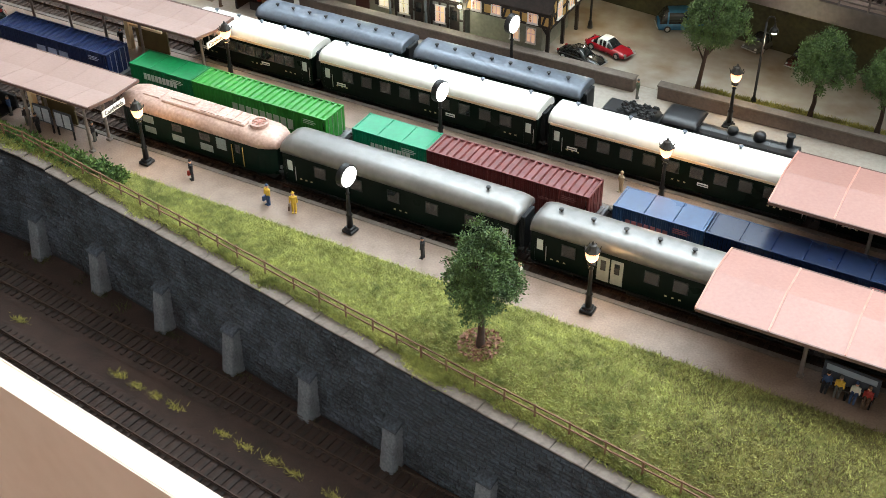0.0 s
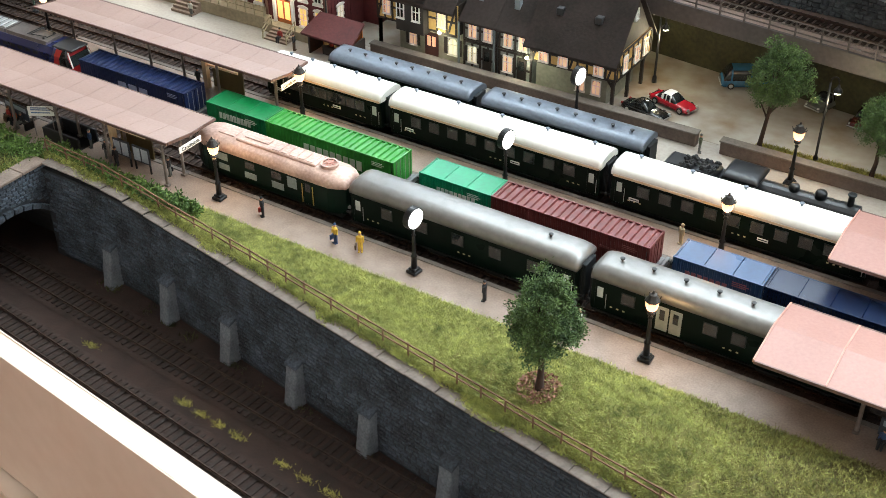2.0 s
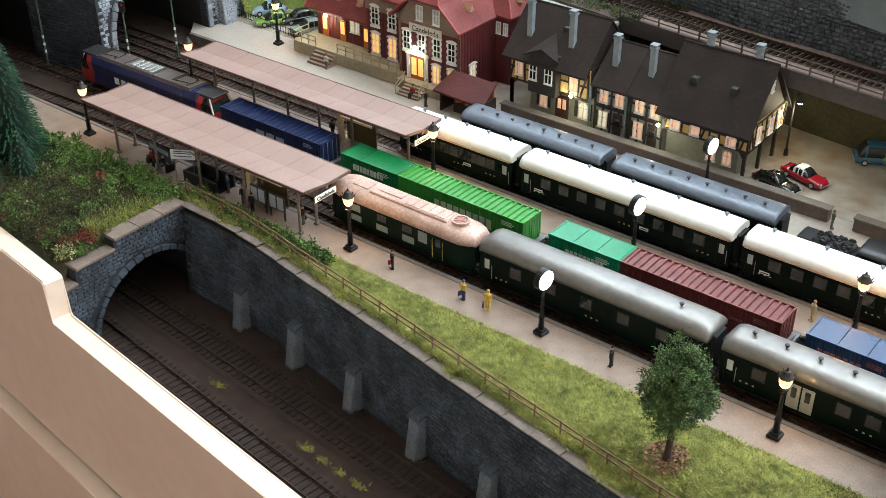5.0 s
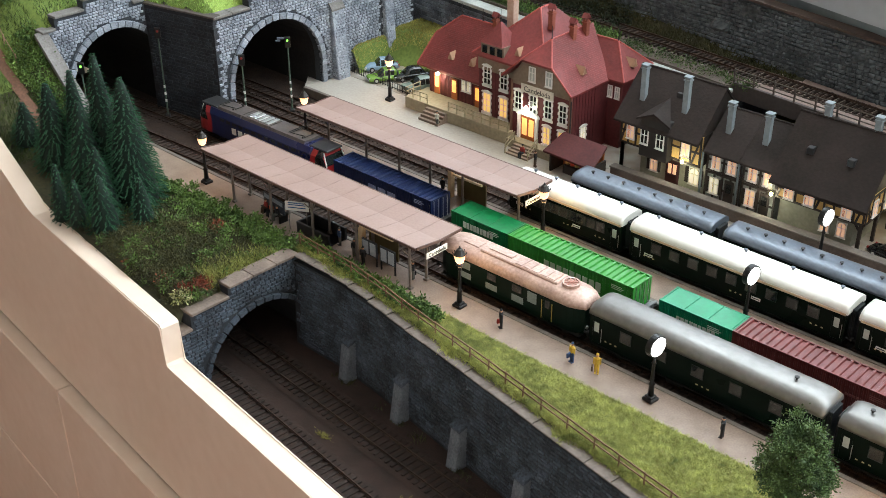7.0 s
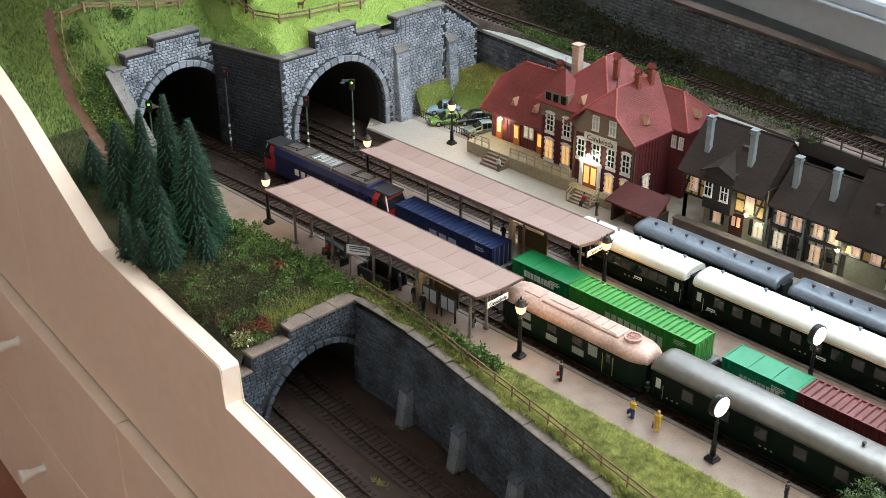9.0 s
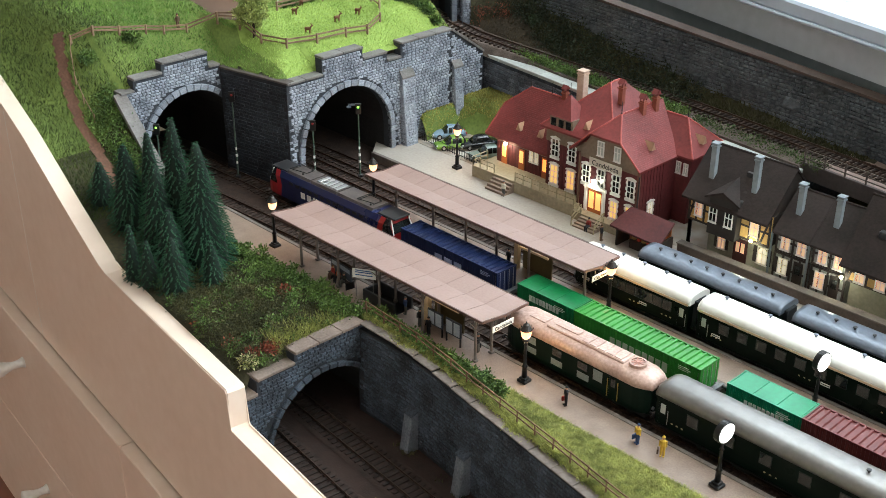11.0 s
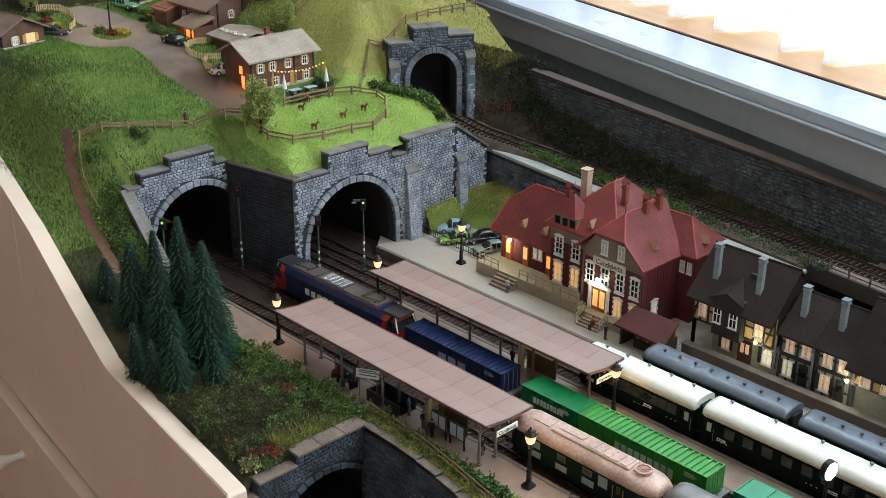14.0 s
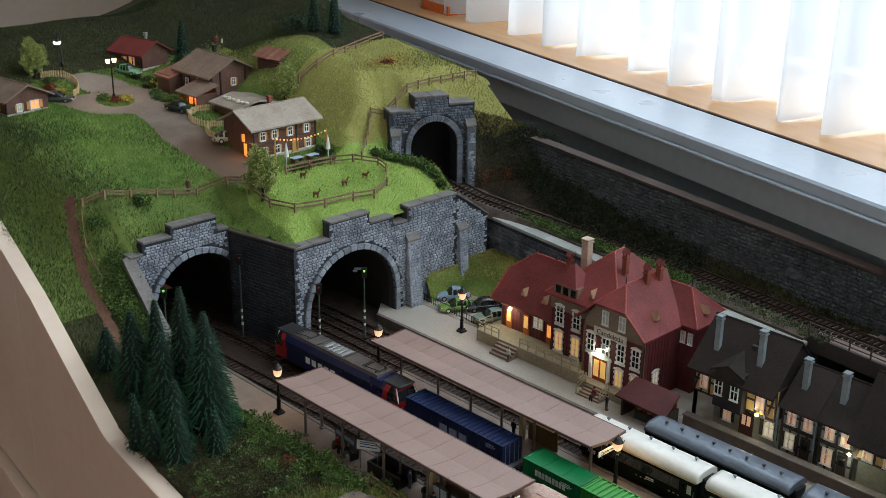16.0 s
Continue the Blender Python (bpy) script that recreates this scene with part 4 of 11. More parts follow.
def back_line():
    t = thing("upper_line_wall", LAYOUT, "dark stone wall with pale coping below the upper line", "wall", kind="structure")
    bm = bmesh.new(); box(bm, -42, 9.5, 61.6, 63, -1.1, 8.0); part("wall", bm, STONE_D, t)
    v, f = frustums(courses(-42, 9.5, 2.5, 8.0, lambda s, z: 2.5 < z < 7.95, seed=21, h=0.6, wmin=0.8, wmax=1.5), 0.1, seed=21)
    ob = new("stones", raw_mesh("stones", [(a, 61.6 - b, c) for a, b, c in v], f, STONE_MI)); ob.parent = t; tagged(ob, kind="stuff")
    for k in range(13):
        bm = bmesh.new(); box(bm, -42 + 4 * k + 0.02, -42 + 4 * k + 3.98, 61.2, 63.3, 8.0, 8.45, 0.06); part("coping", bm, mat("pale_concrete_coping", srgb(178, 182, 178), srgb(152, 156, 152), rough=0.8, scale=400, coarse=30, rand=0.06), t)
    bm = bmesh.new(); box(bm, -75, 9.5, 63.0, 72.6, -1.1, 8.75)
    solid("upper_trackbed", bm, mat("grey_brown_ballast", srgb(108, 96, 88), srgb(68, 59, 53), rough=0.95, scale=900, coarse=70, bump=1.0, bumpscale=1200), LAYOUT, "dark brown ballast shelf of the upper line", "trackbed", kind="structure")
    # girder bridge with railing to the right
    t = thing("bridge", LAYOUT, "dark steel girder bridge with a pipe railing", "bridge", kind="structure")
    bm = bmesh.new(); box(bm, 9.5, 88, 63.9, 72.6, 7.4, 8.75); part("deck", bm, mat("bridge_steel", srgb(164, 146, 138), srgb(136, 120, 113), rough=0.6, scale=300, coarse=40), t)
    bm = bmesh.new(); box(bm, 9.5, 88, 63.7, 64.1, 7.2, 9.0, 0.04); part("girder", bm, mat("girder_grey", srgb(92, 84, 82), srgb(72, 66, 64), rough=0.5), t)
    RL = mat("railing_grey", srgb(112, 102, 96), srgb(88, 80, 75), rough=0.5, metal=0.3)
    for z in (9.45, 9.9, 10.4):
        bm = bmesh.new(); tube(bm, (9.5, 63.8, z), (88, 63.8, z), 0.07, n=6); part("rail_bar", bm, RL, t)
    for k in range(32):
        bm = bmesh.new(); box(bm, 9.6 + 2.5 * k - 0.07, 9.6 + 2.5 * k + 0.07, 63.72, 63.88, 8.75, 10.5); part("post", bm, RL, t)
    for u in (9.5, 75):
        bm = bmesh.new(); box(bm, u - 1.2, u + 1.2, 64.3, 72, -1.1, 7.3, 0.1); part("pier", bm, STONE_D, t)
    bm = bmesh.new(); box(bm, 9.5, 88, 70, 72.5, -1.1, 7.3); part("backfill", bm, EARTH_D, t)
    # rough rock wall
    def rock(a, b):
        u = -45 + 133 * a
        z = 8.6 + (rock_top(u) - 8.6) * b
        d = 0.8 * noise.noise((u * 0.25, z * 0.5, 1)) + 0.4 * noise.noise((u * 0.9, z * 1.6, 5)) + 0.2 * noise.noise((u * 2.4, z * 4, 8))
        return (u, 70.6 + d * (0.3 + 0.7 * math.sin(math.pi * min(1, b * 1.05))), z)
    t = thing("rock_wall", LAYOUT, "dark rough quarry-stone wall along the upper line", "rock wall", kind="structure")
    part("rock", grid(rock, 420, 30), ROCK, t)
    rects = courses(-44, 86, 8.8, 18, lambda s, z: 8.8 < z < rock_top(s) - 0.25, h=0.46, wmin=0.4, wmax=0.95, seed=51, joint=0.07)
    v, f = frustums(rects, 0.2, inset=0.1, jitter=0.1, seed=51)
    ob = new("stones", raw_mesh("stones", [(a, 70.35 - b + 0.3 * math.sin(a * 0.35) * math.sin(c * 0.6), c) for a, b, c in v], f, mat("quarry_stone", srgb(102, 108, 113), srgb(70, 75, 80), rough=0.9, scale=300, coarse=40, bump=0.7, island=0.16))); ob.parent = t; tagged(ob, kind="stuff")
    bm = bmesh.new(); prism(bm, [(-43, rock_top(-43) - 0.15), (40, rock_top(40) - 0.15), (88, rock_top(88) - 0.15), (88, rock_top(88) + 0.12), (40, rock_top(40) + 0.12), (-43, rock_top(-43) + 0.12)], 69.95, 71.7, 'y'); part("cap_board", bm, mat("brown_cap", srgb(84, 69, 62), srgb(62, 51, 46), rough=0.7), t)


SLU, SLZ = [-62, -48, -42.6, -38.5, -34.6, -23.7, -10.8, 0.7, 6, 12, 88], [14, 16, 16.6, 14.6, 13.4, 12.2, 11.05, 10.2, 9.4, 8.9, 8.8]


def track_v(u):
    return lerp_table(u, [-62, -34, -13, 88], [64.0, 65.9, 67.4, 67.6])


def slope_z(u, v):
    a = track_v(u) + 1.6
    s = min(1.2, max(0, (v - a) / (70.7 - a)))
    return 8.7 + (lerp_table(u, SLU, SLZ) - 8.7) * s ** 1.15 + 0.25 * noise.noise((u * 0.5, v * 0.7, 3)) * min(1, 4 * s)


def bank_slope(a, b):
    u = -62 + 76 * a
    v0 = track_v(u) + 1.2
    v = v0 + (71.4 - v0) * b
    return (u, v, slope_z(u, v))


back_line()
solid("upper_slope", grid(bank_slope, 200, 16), EARTH_D, LAYOUT, "dark overgrown slope between the upper line and the rock wall", "slope", kind="structure", smooth=True)


# ---- hill ----
FX, FZ = [-130, -105, -90, -73, -60, -49.5, -41, -30, -14], [26, 23, 18.6, 14.0, 8.9, 3.7, 0.6, 0.3, 0.0]
PX_, PZ_ = [-140, -125, -110, -102, -80, -70, -60, -50, -45], [24, 27, 23.5, 20.4, 20.2, 18.3, 16.8, 15.2, 13.2]
WX, WZ = [-57, -47, -43, -14], [11.2, 1.2, 0.15, 0.15]


def side_wall_y(x):
    return 0.9 + (x + 57) * 2.0 / 10.5


def behind_board(x, y, z):
    u, v = (x + 14) * 0.9928 - (y + 29) * 0.1201, (y + 29) * 0.9928 + (x + 14) * 0.1201
    if v > 2.8:
        return z
    return min(z, lerp_table(u, [-110, -78, -60, -46, -35.5, -27.5, -26, 0], [27, 18.5, 14.2, 9.4, 4.6, 1.2, 0.75, 0.6]) - 0.1 + 1.2 * max(0, v - 1.8))


def soft_min(a, b, k):
    if k < 0.01:
        return min(a, b)
    h = max(k - abs(a - b), 0) / k
    return min(a, b) - h * h * k * 0.25


def hill(x, y):
    f = lerp_table(x, FX, FZ)
    if x > -56.9 and y < 0.7:
        w = lerp_table(x, WX, WZ)
        cap = (-1.4 if y < -25.6 else 0.05 if y < -21.4 else 1.0) + 0.9 * max(0, -15.7 - x)
        s = smooth01(-12.0, -17.5, y)
        z = w + (f - w) * s
        z += 1.1 * smooth01(-14, -22, y) * smooth01(-48, -40, x) * (0.75 + 0.4 * noise.noise((x * 0.12, y * 0.12, 2))) * smooth01(-25.9, -24.5, y) * smooth01(-13.9, -17, x)
        return behind_board(x, y, min(z, cap))
    p = lerp_table(x, PX_, PZ_)
    s = smooth01(-11, -21, y)
    z = p + (f - p) * s
    if y < -11.5:
        k = smooth01(-68, -57, x)
        w = 11.2 + 0.4 * (-57 - x)
        z = z * (1 - k) + k * (w + (f - w) * smooth01(-12.0, -17.5, y))
    # knoll above the far portal, and the slope behind the village
    z += 8.2 * smooth01(19, 31, y) * smooth01(-46, -56, x) * smooth01(-112, -78, x) * smooth01(70, 46, y) * (1 - smooth01(-57.5, -52, x) * (1 - smooth01(28, 41, y)) * 0.9)
    z += 10 * smooth01(26, 60, y) * smooth01(-74, -95, x)
    z += 0.35 * noise.noise((x * 0.13, y * 0.13, 4))
    # it dips again towards the window ledge
    v = (y + 29) * 0.9928 + (x + 14) * 0.1201
    z = min(z, 24.6 - 0.08 * (x + 74) + 6 * smooth01(-95, -115, x) + 0.45 * max(0, 72 - v))
    # the turf falls to the tops of the portals and of the sooty wall
    if x > -57.3:
        z = min(z, 12.35 + 0.8 * max(0, y - side_wall_y(x) - 0.4))
    elif -13 < y < 3:
        z = min(z, 12.2 + 0.8 * max(0, -57.5 - x))
    # and to the foot of the upper portal
    dx, dy = x + 59.3, y - 28.6
    s, o = 0.4067 * dx + 0.9135 * dy, 0.9135 * dx - 0.4067 * dy
    if s < 0.6 or o > -0.6:
        z = soft_min(z, 16.0 + (0.6 - 0.47 * smooth01(-1, 4, o)) * max(0, 0.4 - s) + lerp_table(-o, [0.3, 3.0, 40.0], [0.0, 5.4, 36.0]), 0.8 * smooth01(2, -1, o))
    elif s < 13.4:
        z = min(z, 14.1 + lerp_table(s, [3.0, 5.0, 8.0, 10.0], [7.9, 9.5, 9.5, 8.5]) + 0.7 * max(0, -2.6 - o))
    if y > 2:
        z = min(z, (11.9 if y < 8.5 else 12.7) + 0.8 * max(0, -47.3 - x))
    return behind_board(x, y, z)


def knoll_edge(y):
    return -59.3 + (y - 28.6) * 0.445 - 0.4 - 3.0 * smooth01(38, 42, y)


def in_hill(x, y):
    v = (y + 29) * 0.9928 + (x + 14) * 0.1201
    if v < 1.2 or v > 72:
        return False
    if 29.0 < y < 40 and x > knoll_edge(y) and x < -52:
        return False
    dx, dy = x + 59.3, y - 28.6
    if 0.5 < 0.4067 * dx + 0.9135 * dy < 13 and -1.6 < 0.9135 * dx - 0.4067 * dy < 1.2:
        return False
    if x < -57.6:
        return True
    if y > side_wall_y(x) + 0.45:
        if y > 29.2 + 1.4 * smooth01(-58, -52, x) and x > knoll_edge(y):
            return False
        return x < -47.0
    return y < -12.2 and x < -15.2


def hill_sheet():
    n_x, n_y = 176, 150
    x0, x1, y0, y1 = -140, -14, -28.2, 73
    bm = bmesh.new()
    vs = {}
    def vert(i, j):
        if (i, j) not in vs:
            x, y = x0 + (x1 - x0) * i / n_x, y0 + (y1 - y0) * j / n_y
            vs[i, j] = bm.verts.new((x, y, hill(x, y)))
        return vs[i, j]
    for i in range(n_x):
        for j in range(n_y):
            if in_hill(x0 + (x1 - x0) * (i + 0.5) / n_x, y0 + (y1 - y0) * (j + 0.5) / n_y):
                fc = bm.faces.new((vert(i, j), vert(i + 1, j), vert(i + 1, j + 1), vert(i, j + 1)))
                cx, cy = fc.calc_center_median()[:2]
                # darker earthy base behind the village and under shrubs, paler on pasture and knoll
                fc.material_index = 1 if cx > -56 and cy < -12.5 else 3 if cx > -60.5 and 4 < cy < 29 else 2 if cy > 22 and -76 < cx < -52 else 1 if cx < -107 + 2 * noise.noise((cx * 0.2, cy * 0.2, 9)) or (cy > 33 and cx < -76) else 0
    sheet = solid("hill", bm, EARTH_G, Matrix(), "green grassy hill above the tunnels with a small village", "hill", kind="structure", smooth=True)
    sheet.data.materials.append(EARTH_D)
    sheet.data.materials.append(mat("olive_knoll_base", srgb(160, 156, 86), srgb(124, 121, 64), rough=0.95, scale=300, coarse=18, bump=0.5))
    sheet.data.materials.append(mat("pasture_base", srgb(150, 172, 86), srgb(116, 140, 60), rough=0.95, scale=300, coarse=18, bump=0.5))


hill_sheet()


def knoll_side(a, b):
    """The knoll falls steeply beside the far portal to the upper line."""
    y = 40.0 + 9.4 * a
    x = knoll_edge(y) - 0.4
    run = 3.6 + 5.8 * a ** 0.5
    p = LAYOUT.inverted() @ Vector((x * U, y * U, 0))
    u, v = p.x / U, p.y / U
    q = b ** 1.5
    z0, z1 = hill(x, y) + 0.05, slope_z(u + run, v)
    z = z0 + (min(z1, z0) - z0) * q + 0.4 * noise.noise((a * 5, b * 5, 2)) * math.sin(math.pi * b)
    return lay(u + run * b + 0.8 * math.sin(math.pi * b) * noise.noise((a * 3, b * 3, 7)), v, z)


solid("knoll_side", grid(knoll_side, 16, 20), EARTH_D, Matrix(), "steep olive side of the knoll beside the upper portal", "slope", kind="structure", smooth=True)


# ---- grass bank between platform and wall ----
def bank_z(x, y):
    a, b = -10.9, wall_y(x) + 0.9
    s = (a - y) / max(0.1, a - b)
    lift = 1.0 * smooth01(25, 40, x) * math.sin(math.pi * min(1, max(0, s))) + 0.35 * math.sin(math.pi * min(1, max(0, s)))
    return 0.12 + 0.5 * smooth01(0.3, 1, s) + lift + 0.12 * noise.noise((x * 0.3, y * 0.4, 6))


def bank(a, b):
    x = -15.3 + 105 * a
    y = -10.9 + (wall_y(x) + 0.9 + 10.9) * b
    return (x, y, bank_z(x, y))


solid("grass_bank", grid(bank, 160, 14), EARTH, Matrix(), "sloping bank of short yellow-green grass beside the platform", "grass bank", kind="structure", smooth=True)


# ---- rolling stock (local x along the train, z from the rail head) ----
def wheel_bm(r=0.5):
    bm = bmesh.new()
    tube(bm, (0, -0.12, 0), (0, 0.12, 0), r, n=14)
    tube(bm, (0, -0.16, 0), (0, -0.12, 0), r * 0.35, n=8)
    return bm


def bogie(parent, x, wb=2.6, r=0.5):
    bm = bmesh.new()
    for y in (-1.05, 1.05):
        box(bm, -wb / 2 - 0.5, wb / 2 + 0.5, y - 0.08, y + 0.08, 0.45, 0.75, 0.04)
        for sx in (-wb / 2, wb / 2):
            box(bm, sx - 0.22, sx + 0.22, y - 0.14, y + 0.14, 0.3, 0.8, 0.03)
        box(bm, -0.35, 0.35, y - 0.16, y + 0.16, 0.3, 0.65, 0.03)
    box(bm, -0.4, 0.4, -1.0, 1.0, 0.55, 0.95)
    b = part("bogie", bm, UNDER, parent, at=(x, 0, 0))
    for sx in (-wb / 2, wb / 2):
        for y in (-0.82, 0.82):
            part("wheel", wheel_bm(r), mat("wheel_steel", srgb(66, 58, 54), srgb(44, 38, 36), rough=0.45, metal=0.4), b, at=(sx, y, r))
    return b


def buffers(parent, x, s):
    for y in (-1.0, 1.0):
        bm = bmesh.new()
        tube(bm, (0, 0, 0), (s * 0.45, 0, 0), 0.1, n=8)
        tube(bm, (s * 0.45, 0, 0), (s * 0.55, 0, 0), 0.24, n=12)
        part("buffer", bm, UNDER, parent, at=(x, y, 1.15))
    bm = bmesh.new(); box(bm, 0, s * 0.7, -0.15, 0.15, -0.1, 0.1); box(bm, s * 0.5, s * 0.75, -0.25, 0.25, -0.25, 0.2, 0.04)
    part("coupler", bm, UNDER, parent, at=(x, 0, 0.9))


def arc_roof(L, w, z0, h, n=14, end=0.8, x0=0.0, over=0.08, dip=0.72):
    """Barrel roof that dips at both ends."""
    bm = bmesh.new()
    rings = []
    xs = [(-over, dip), (end * 0.35, 0.36 * dip + 0.64), (end, 1.0), (L - end, 1.0), (L - end * 0.35, 0.36 * dip + 0.64), (L + over, dip)]
    for x, k in xs:
        ring = []
        for i in range(n + 1):
            a = math.pi * i / n
            c, s = math.cos(a), math.sin(a)
            ring.append(bm.verts.new((x0 + x, -w / 2 * math.copysign(abs(c) ** 0.62, c), z0 + h * k * s ** 0.8)))
        rings.append(ring)
    for a, b in zip(rings, rings[1:]):
        for i in range(n):
            bm.faces.new((a[i], a[i + 1], b[i + 1], b[i]))
        bm.faces.new((a[n], a[0], b[0], b[n]))
    bm.faces.new(rings[0])
    bm.faces.new(rings[-1][::-1])
    return bm


def ventilator():
    bm = bmesh.new()
    tube(bm, (0, 0, -0.1), (0, 0, 0.22), 0.08, n=8)
    lathe(bm, [(0.09, 0.2), (0.19, 0.24), (0.19, 0.32), (0.08, 0.36)], 10)
    return bm


def windows(parent, xs, z0, z1, w, y, material, frame_mat=None, name="window"):
    bm = bmesh.new(); box(bm, -w / 2, w / 2, -0.02, 0.03, z0, z1)
    me = to_mesh("pane", bm, material)
    fr = None
    if frame_mat:
        bm = bmesh.new()
        for a in ((-w / 2 - 0.05, -w / 2, z0 - 0.05, z1 + 0.05), (w / 2, w / 2 + 0.05, z0 - 0.05, z1 + 0.05), (-w / 2, w / 2, z1, z1 + 0.05), (-w / 2, w / 2, z0 - 0.05, z0)):
            box(bm, a[0], a[1], -0.04, 0.03, a[2], a[3])
        fr = to_mesh("window_frame", bm, frame_mat)
    for x in xs:
        for s in (-1, 1):
            o = piece(name, me, parent, cm(x, s * y, 0, 0 if s < 0 else 180))
            if fr:
                piece("window_frame", fr, o, Matrix())


def coach(m, L, roofmat, label, n_win=9, vents=8, doors=(), trim=None, boards=(), vent_y=0.0, roof_h=1.15, group=""):
    t = thing("passenger_coach", m, label, "passenger coach", group)
    w = 3.1
    bm = bmesh.new(); prism(bm, [(-w / 2, 0.95), (w / 2, 0.95), (w / 2 + 0.02, 1.6), (w / 2, 3.5), (w / 2 - 0.1, 3.75), (-w / 2 + 0.1, 3.75), (-w / 2, 3.5), (-w / 2 - 0.02, 1.6)], 0, L, 'x')
    bmesh.ops.bevel(bm, geom=[e for e in bm.edges if abs(e.verts[0].co.x - e.verts[1].co.x) < 0.01 and abs(e.verts[0].co.z - e.verts[1].co.z) > 0.3], offset=0.1, segments=2, affect='EDGES')
    part("body", bm, COACHGREEN, t)
    rf = part("roof", arc_roof(L, w + 0.16, 3.62, roof_h, dip=0.72 if roofmat == SILVERROOF else 0.97), roofmat, t, smooth=roofmat == SILVERROOF)
    if roofmat != SILVERROOF:
        for p in rf.data.polygons:
            p.use_smooth = abs(p.normal.x) < 0.8
    if trim:
        bm = bmesh.new(); box(bm, 0.1, L - 0.1, -w / 2 - 0.11, -w / 2, 3.5, 3.72, 0.03); box(bm, 0.1, L - 0.1, w / 2, w / 2 + 0.11, 3.5, 3.72, 0.03)
        part("roof_trim", bm, trim, t)
    bm = bmesh.new(); box(bm, 0.2, L - 0.2, -1.2, 1.2, 0.7, 0.98)
    for x, a, b in ((0.36, -1.25, -0.3), (0.5, 0.2, 1.25), (0.62, -1.25, -0.4)):
        box(bm, L * x, L * x + 1.6, a, b, 0.28, 0.75, 0.05)
    box(bm, 0.1, L - 0.1, -1.5, -1.35, 0.72, 0.8); box(bm, 0.1, L - 0.1, 1.35, 1.5, 0.72, 0.8)
    part("underframe", bm, UNDER, t)
    bogie(t, 2.9); bogie(t, L - 2.9)
    taken = [L * d for d in doors]
    xs = [1.9 + (L - 3.8) * (k + 0.5) / n_win for k in range(n_win)]
    xs = [x for x in xs if all(abs(x - d) > 1.25 for d in taken)]
    windows(t, xs, 2.2, 3.15, 1.0, w / 2 + 0.01, GLASSD, mat("window_trim_green", srgb(26, 34, 30), srgb(18, 26, 22), rough=0.4))
    for d in taken:
        for k in (-0.52, 0.52):
            for s in (-1, 1):
                bm = bmesh.new(); box(bm, -0.46, 0.46, -0.035, 0.04, 1.1, 3.2, 0.02)
                o = part("door", bm, mat("pale_door_panel", srgb(150, 156, 148), srgb(128, 134, 128), rough=0.4), t, "pale grey folding door leaf", at=cm(d + k, s * (w / 2 + 0.01), 0, 0 if s < 0 else 180))
                bm = bmesh.new(); box(bm, -0.2, 0.2, -0.05, -0.03, 2.05, 2.95); part("pane", bm, GLASSD, o)
    for x in (0.75, L - 0.75):
        for s in (-1, 1):
            bm = bmesh.new(); box(bm, -0.42, 0.42, -0.03, 0.02, 1.05, 3.25, 0.02); o = part("end_door", bm, COACHGREEN, t, at=cm(x, s * (w / 2 + 0.01), 0, 0 if s < 0 else 180))
            bm = bmesh.new(); box(bm, -0.24, 0.24, -0.05, -0.02, 2.15, 3.05); part("pane", bm, GLASSL, o)
            bm = bmesh.new(); tube(bm, (0.5, -0.06, 1.3), (0.5, -0.06, 2.6), 0.03, n=5); part("grab_rail", bm, SILV, o)
    for x in boards:
        bm = bmesh.new(); box(bm, -0.45, 0.45, -0.035, 0, 1.62, 1.9); o = part("name_board", bm, WHITEP, t, "small white destination board", at=(L * x, -w / 2 - 0.015, 0))
        bm = bmesh.new(); box(bm, -0.36, 0.36, -0.045, -0.034, 1.72, 1.8); part("writing_bar", bm, DARKGREY, o)
    for x in (1.6, L * 0.5, L - 3):
        bm = bmesh.new()
        for k in range(3):
            box(bm, x + 0.5 * k, x + 0.5 * k + 0.18, -w / 2 - 0.03, -w / 2, 1.5, 1.62)
        part("marking_bar", bm, mat("yellowed_marking", srgb(206, 190, 140), rough=0.5), t)
    for k in range(vents):
        part("ventilator", ventilator(), DARKGREY if roofmat != WHITEROOF else GREYROOF, t, at=(L - 3.0 if vents == 1 else 1.6 + (L - 3.2) * k / (vents - 1), vent_y, 3.62 + roof_h - 0.06), smooth=False)
    for x, s in ((0, -1), (L, 1)):
        bm = bmesh.new()
        for k in range(4):
            box(bm, x + s * (0.12 * k), x + s * (0.12 * k + 0.07), -0.85, 0.85, 1.1, 3.9, 0.06) if s > 0 else box(bm, x - 0.12 * k - 0.07, x - 0.12 * k, -0.85, 0.85, 1.1, 3.9, 0.06)
        part("gangway", bm, mat("black_rubber", srgb(26, 30, 34), rough=0.6), t)
        buffers(t, x, s)
    return t


def corrugated(L, w, h, pitch, depth, axis):
    """Zig-zag sheet profile along L."""
    pts, x, k = [], 0.0, 0
    while x < L - 1e-6:
        for dx, o in ((0.0, 0), (0.3, 0), (0.42, depth), (0.88, depth), (1.0, 0)):
            q = x + dx * pitch
            if q <= L:
                pts.append((q, o))
        x += pitch
    return pts


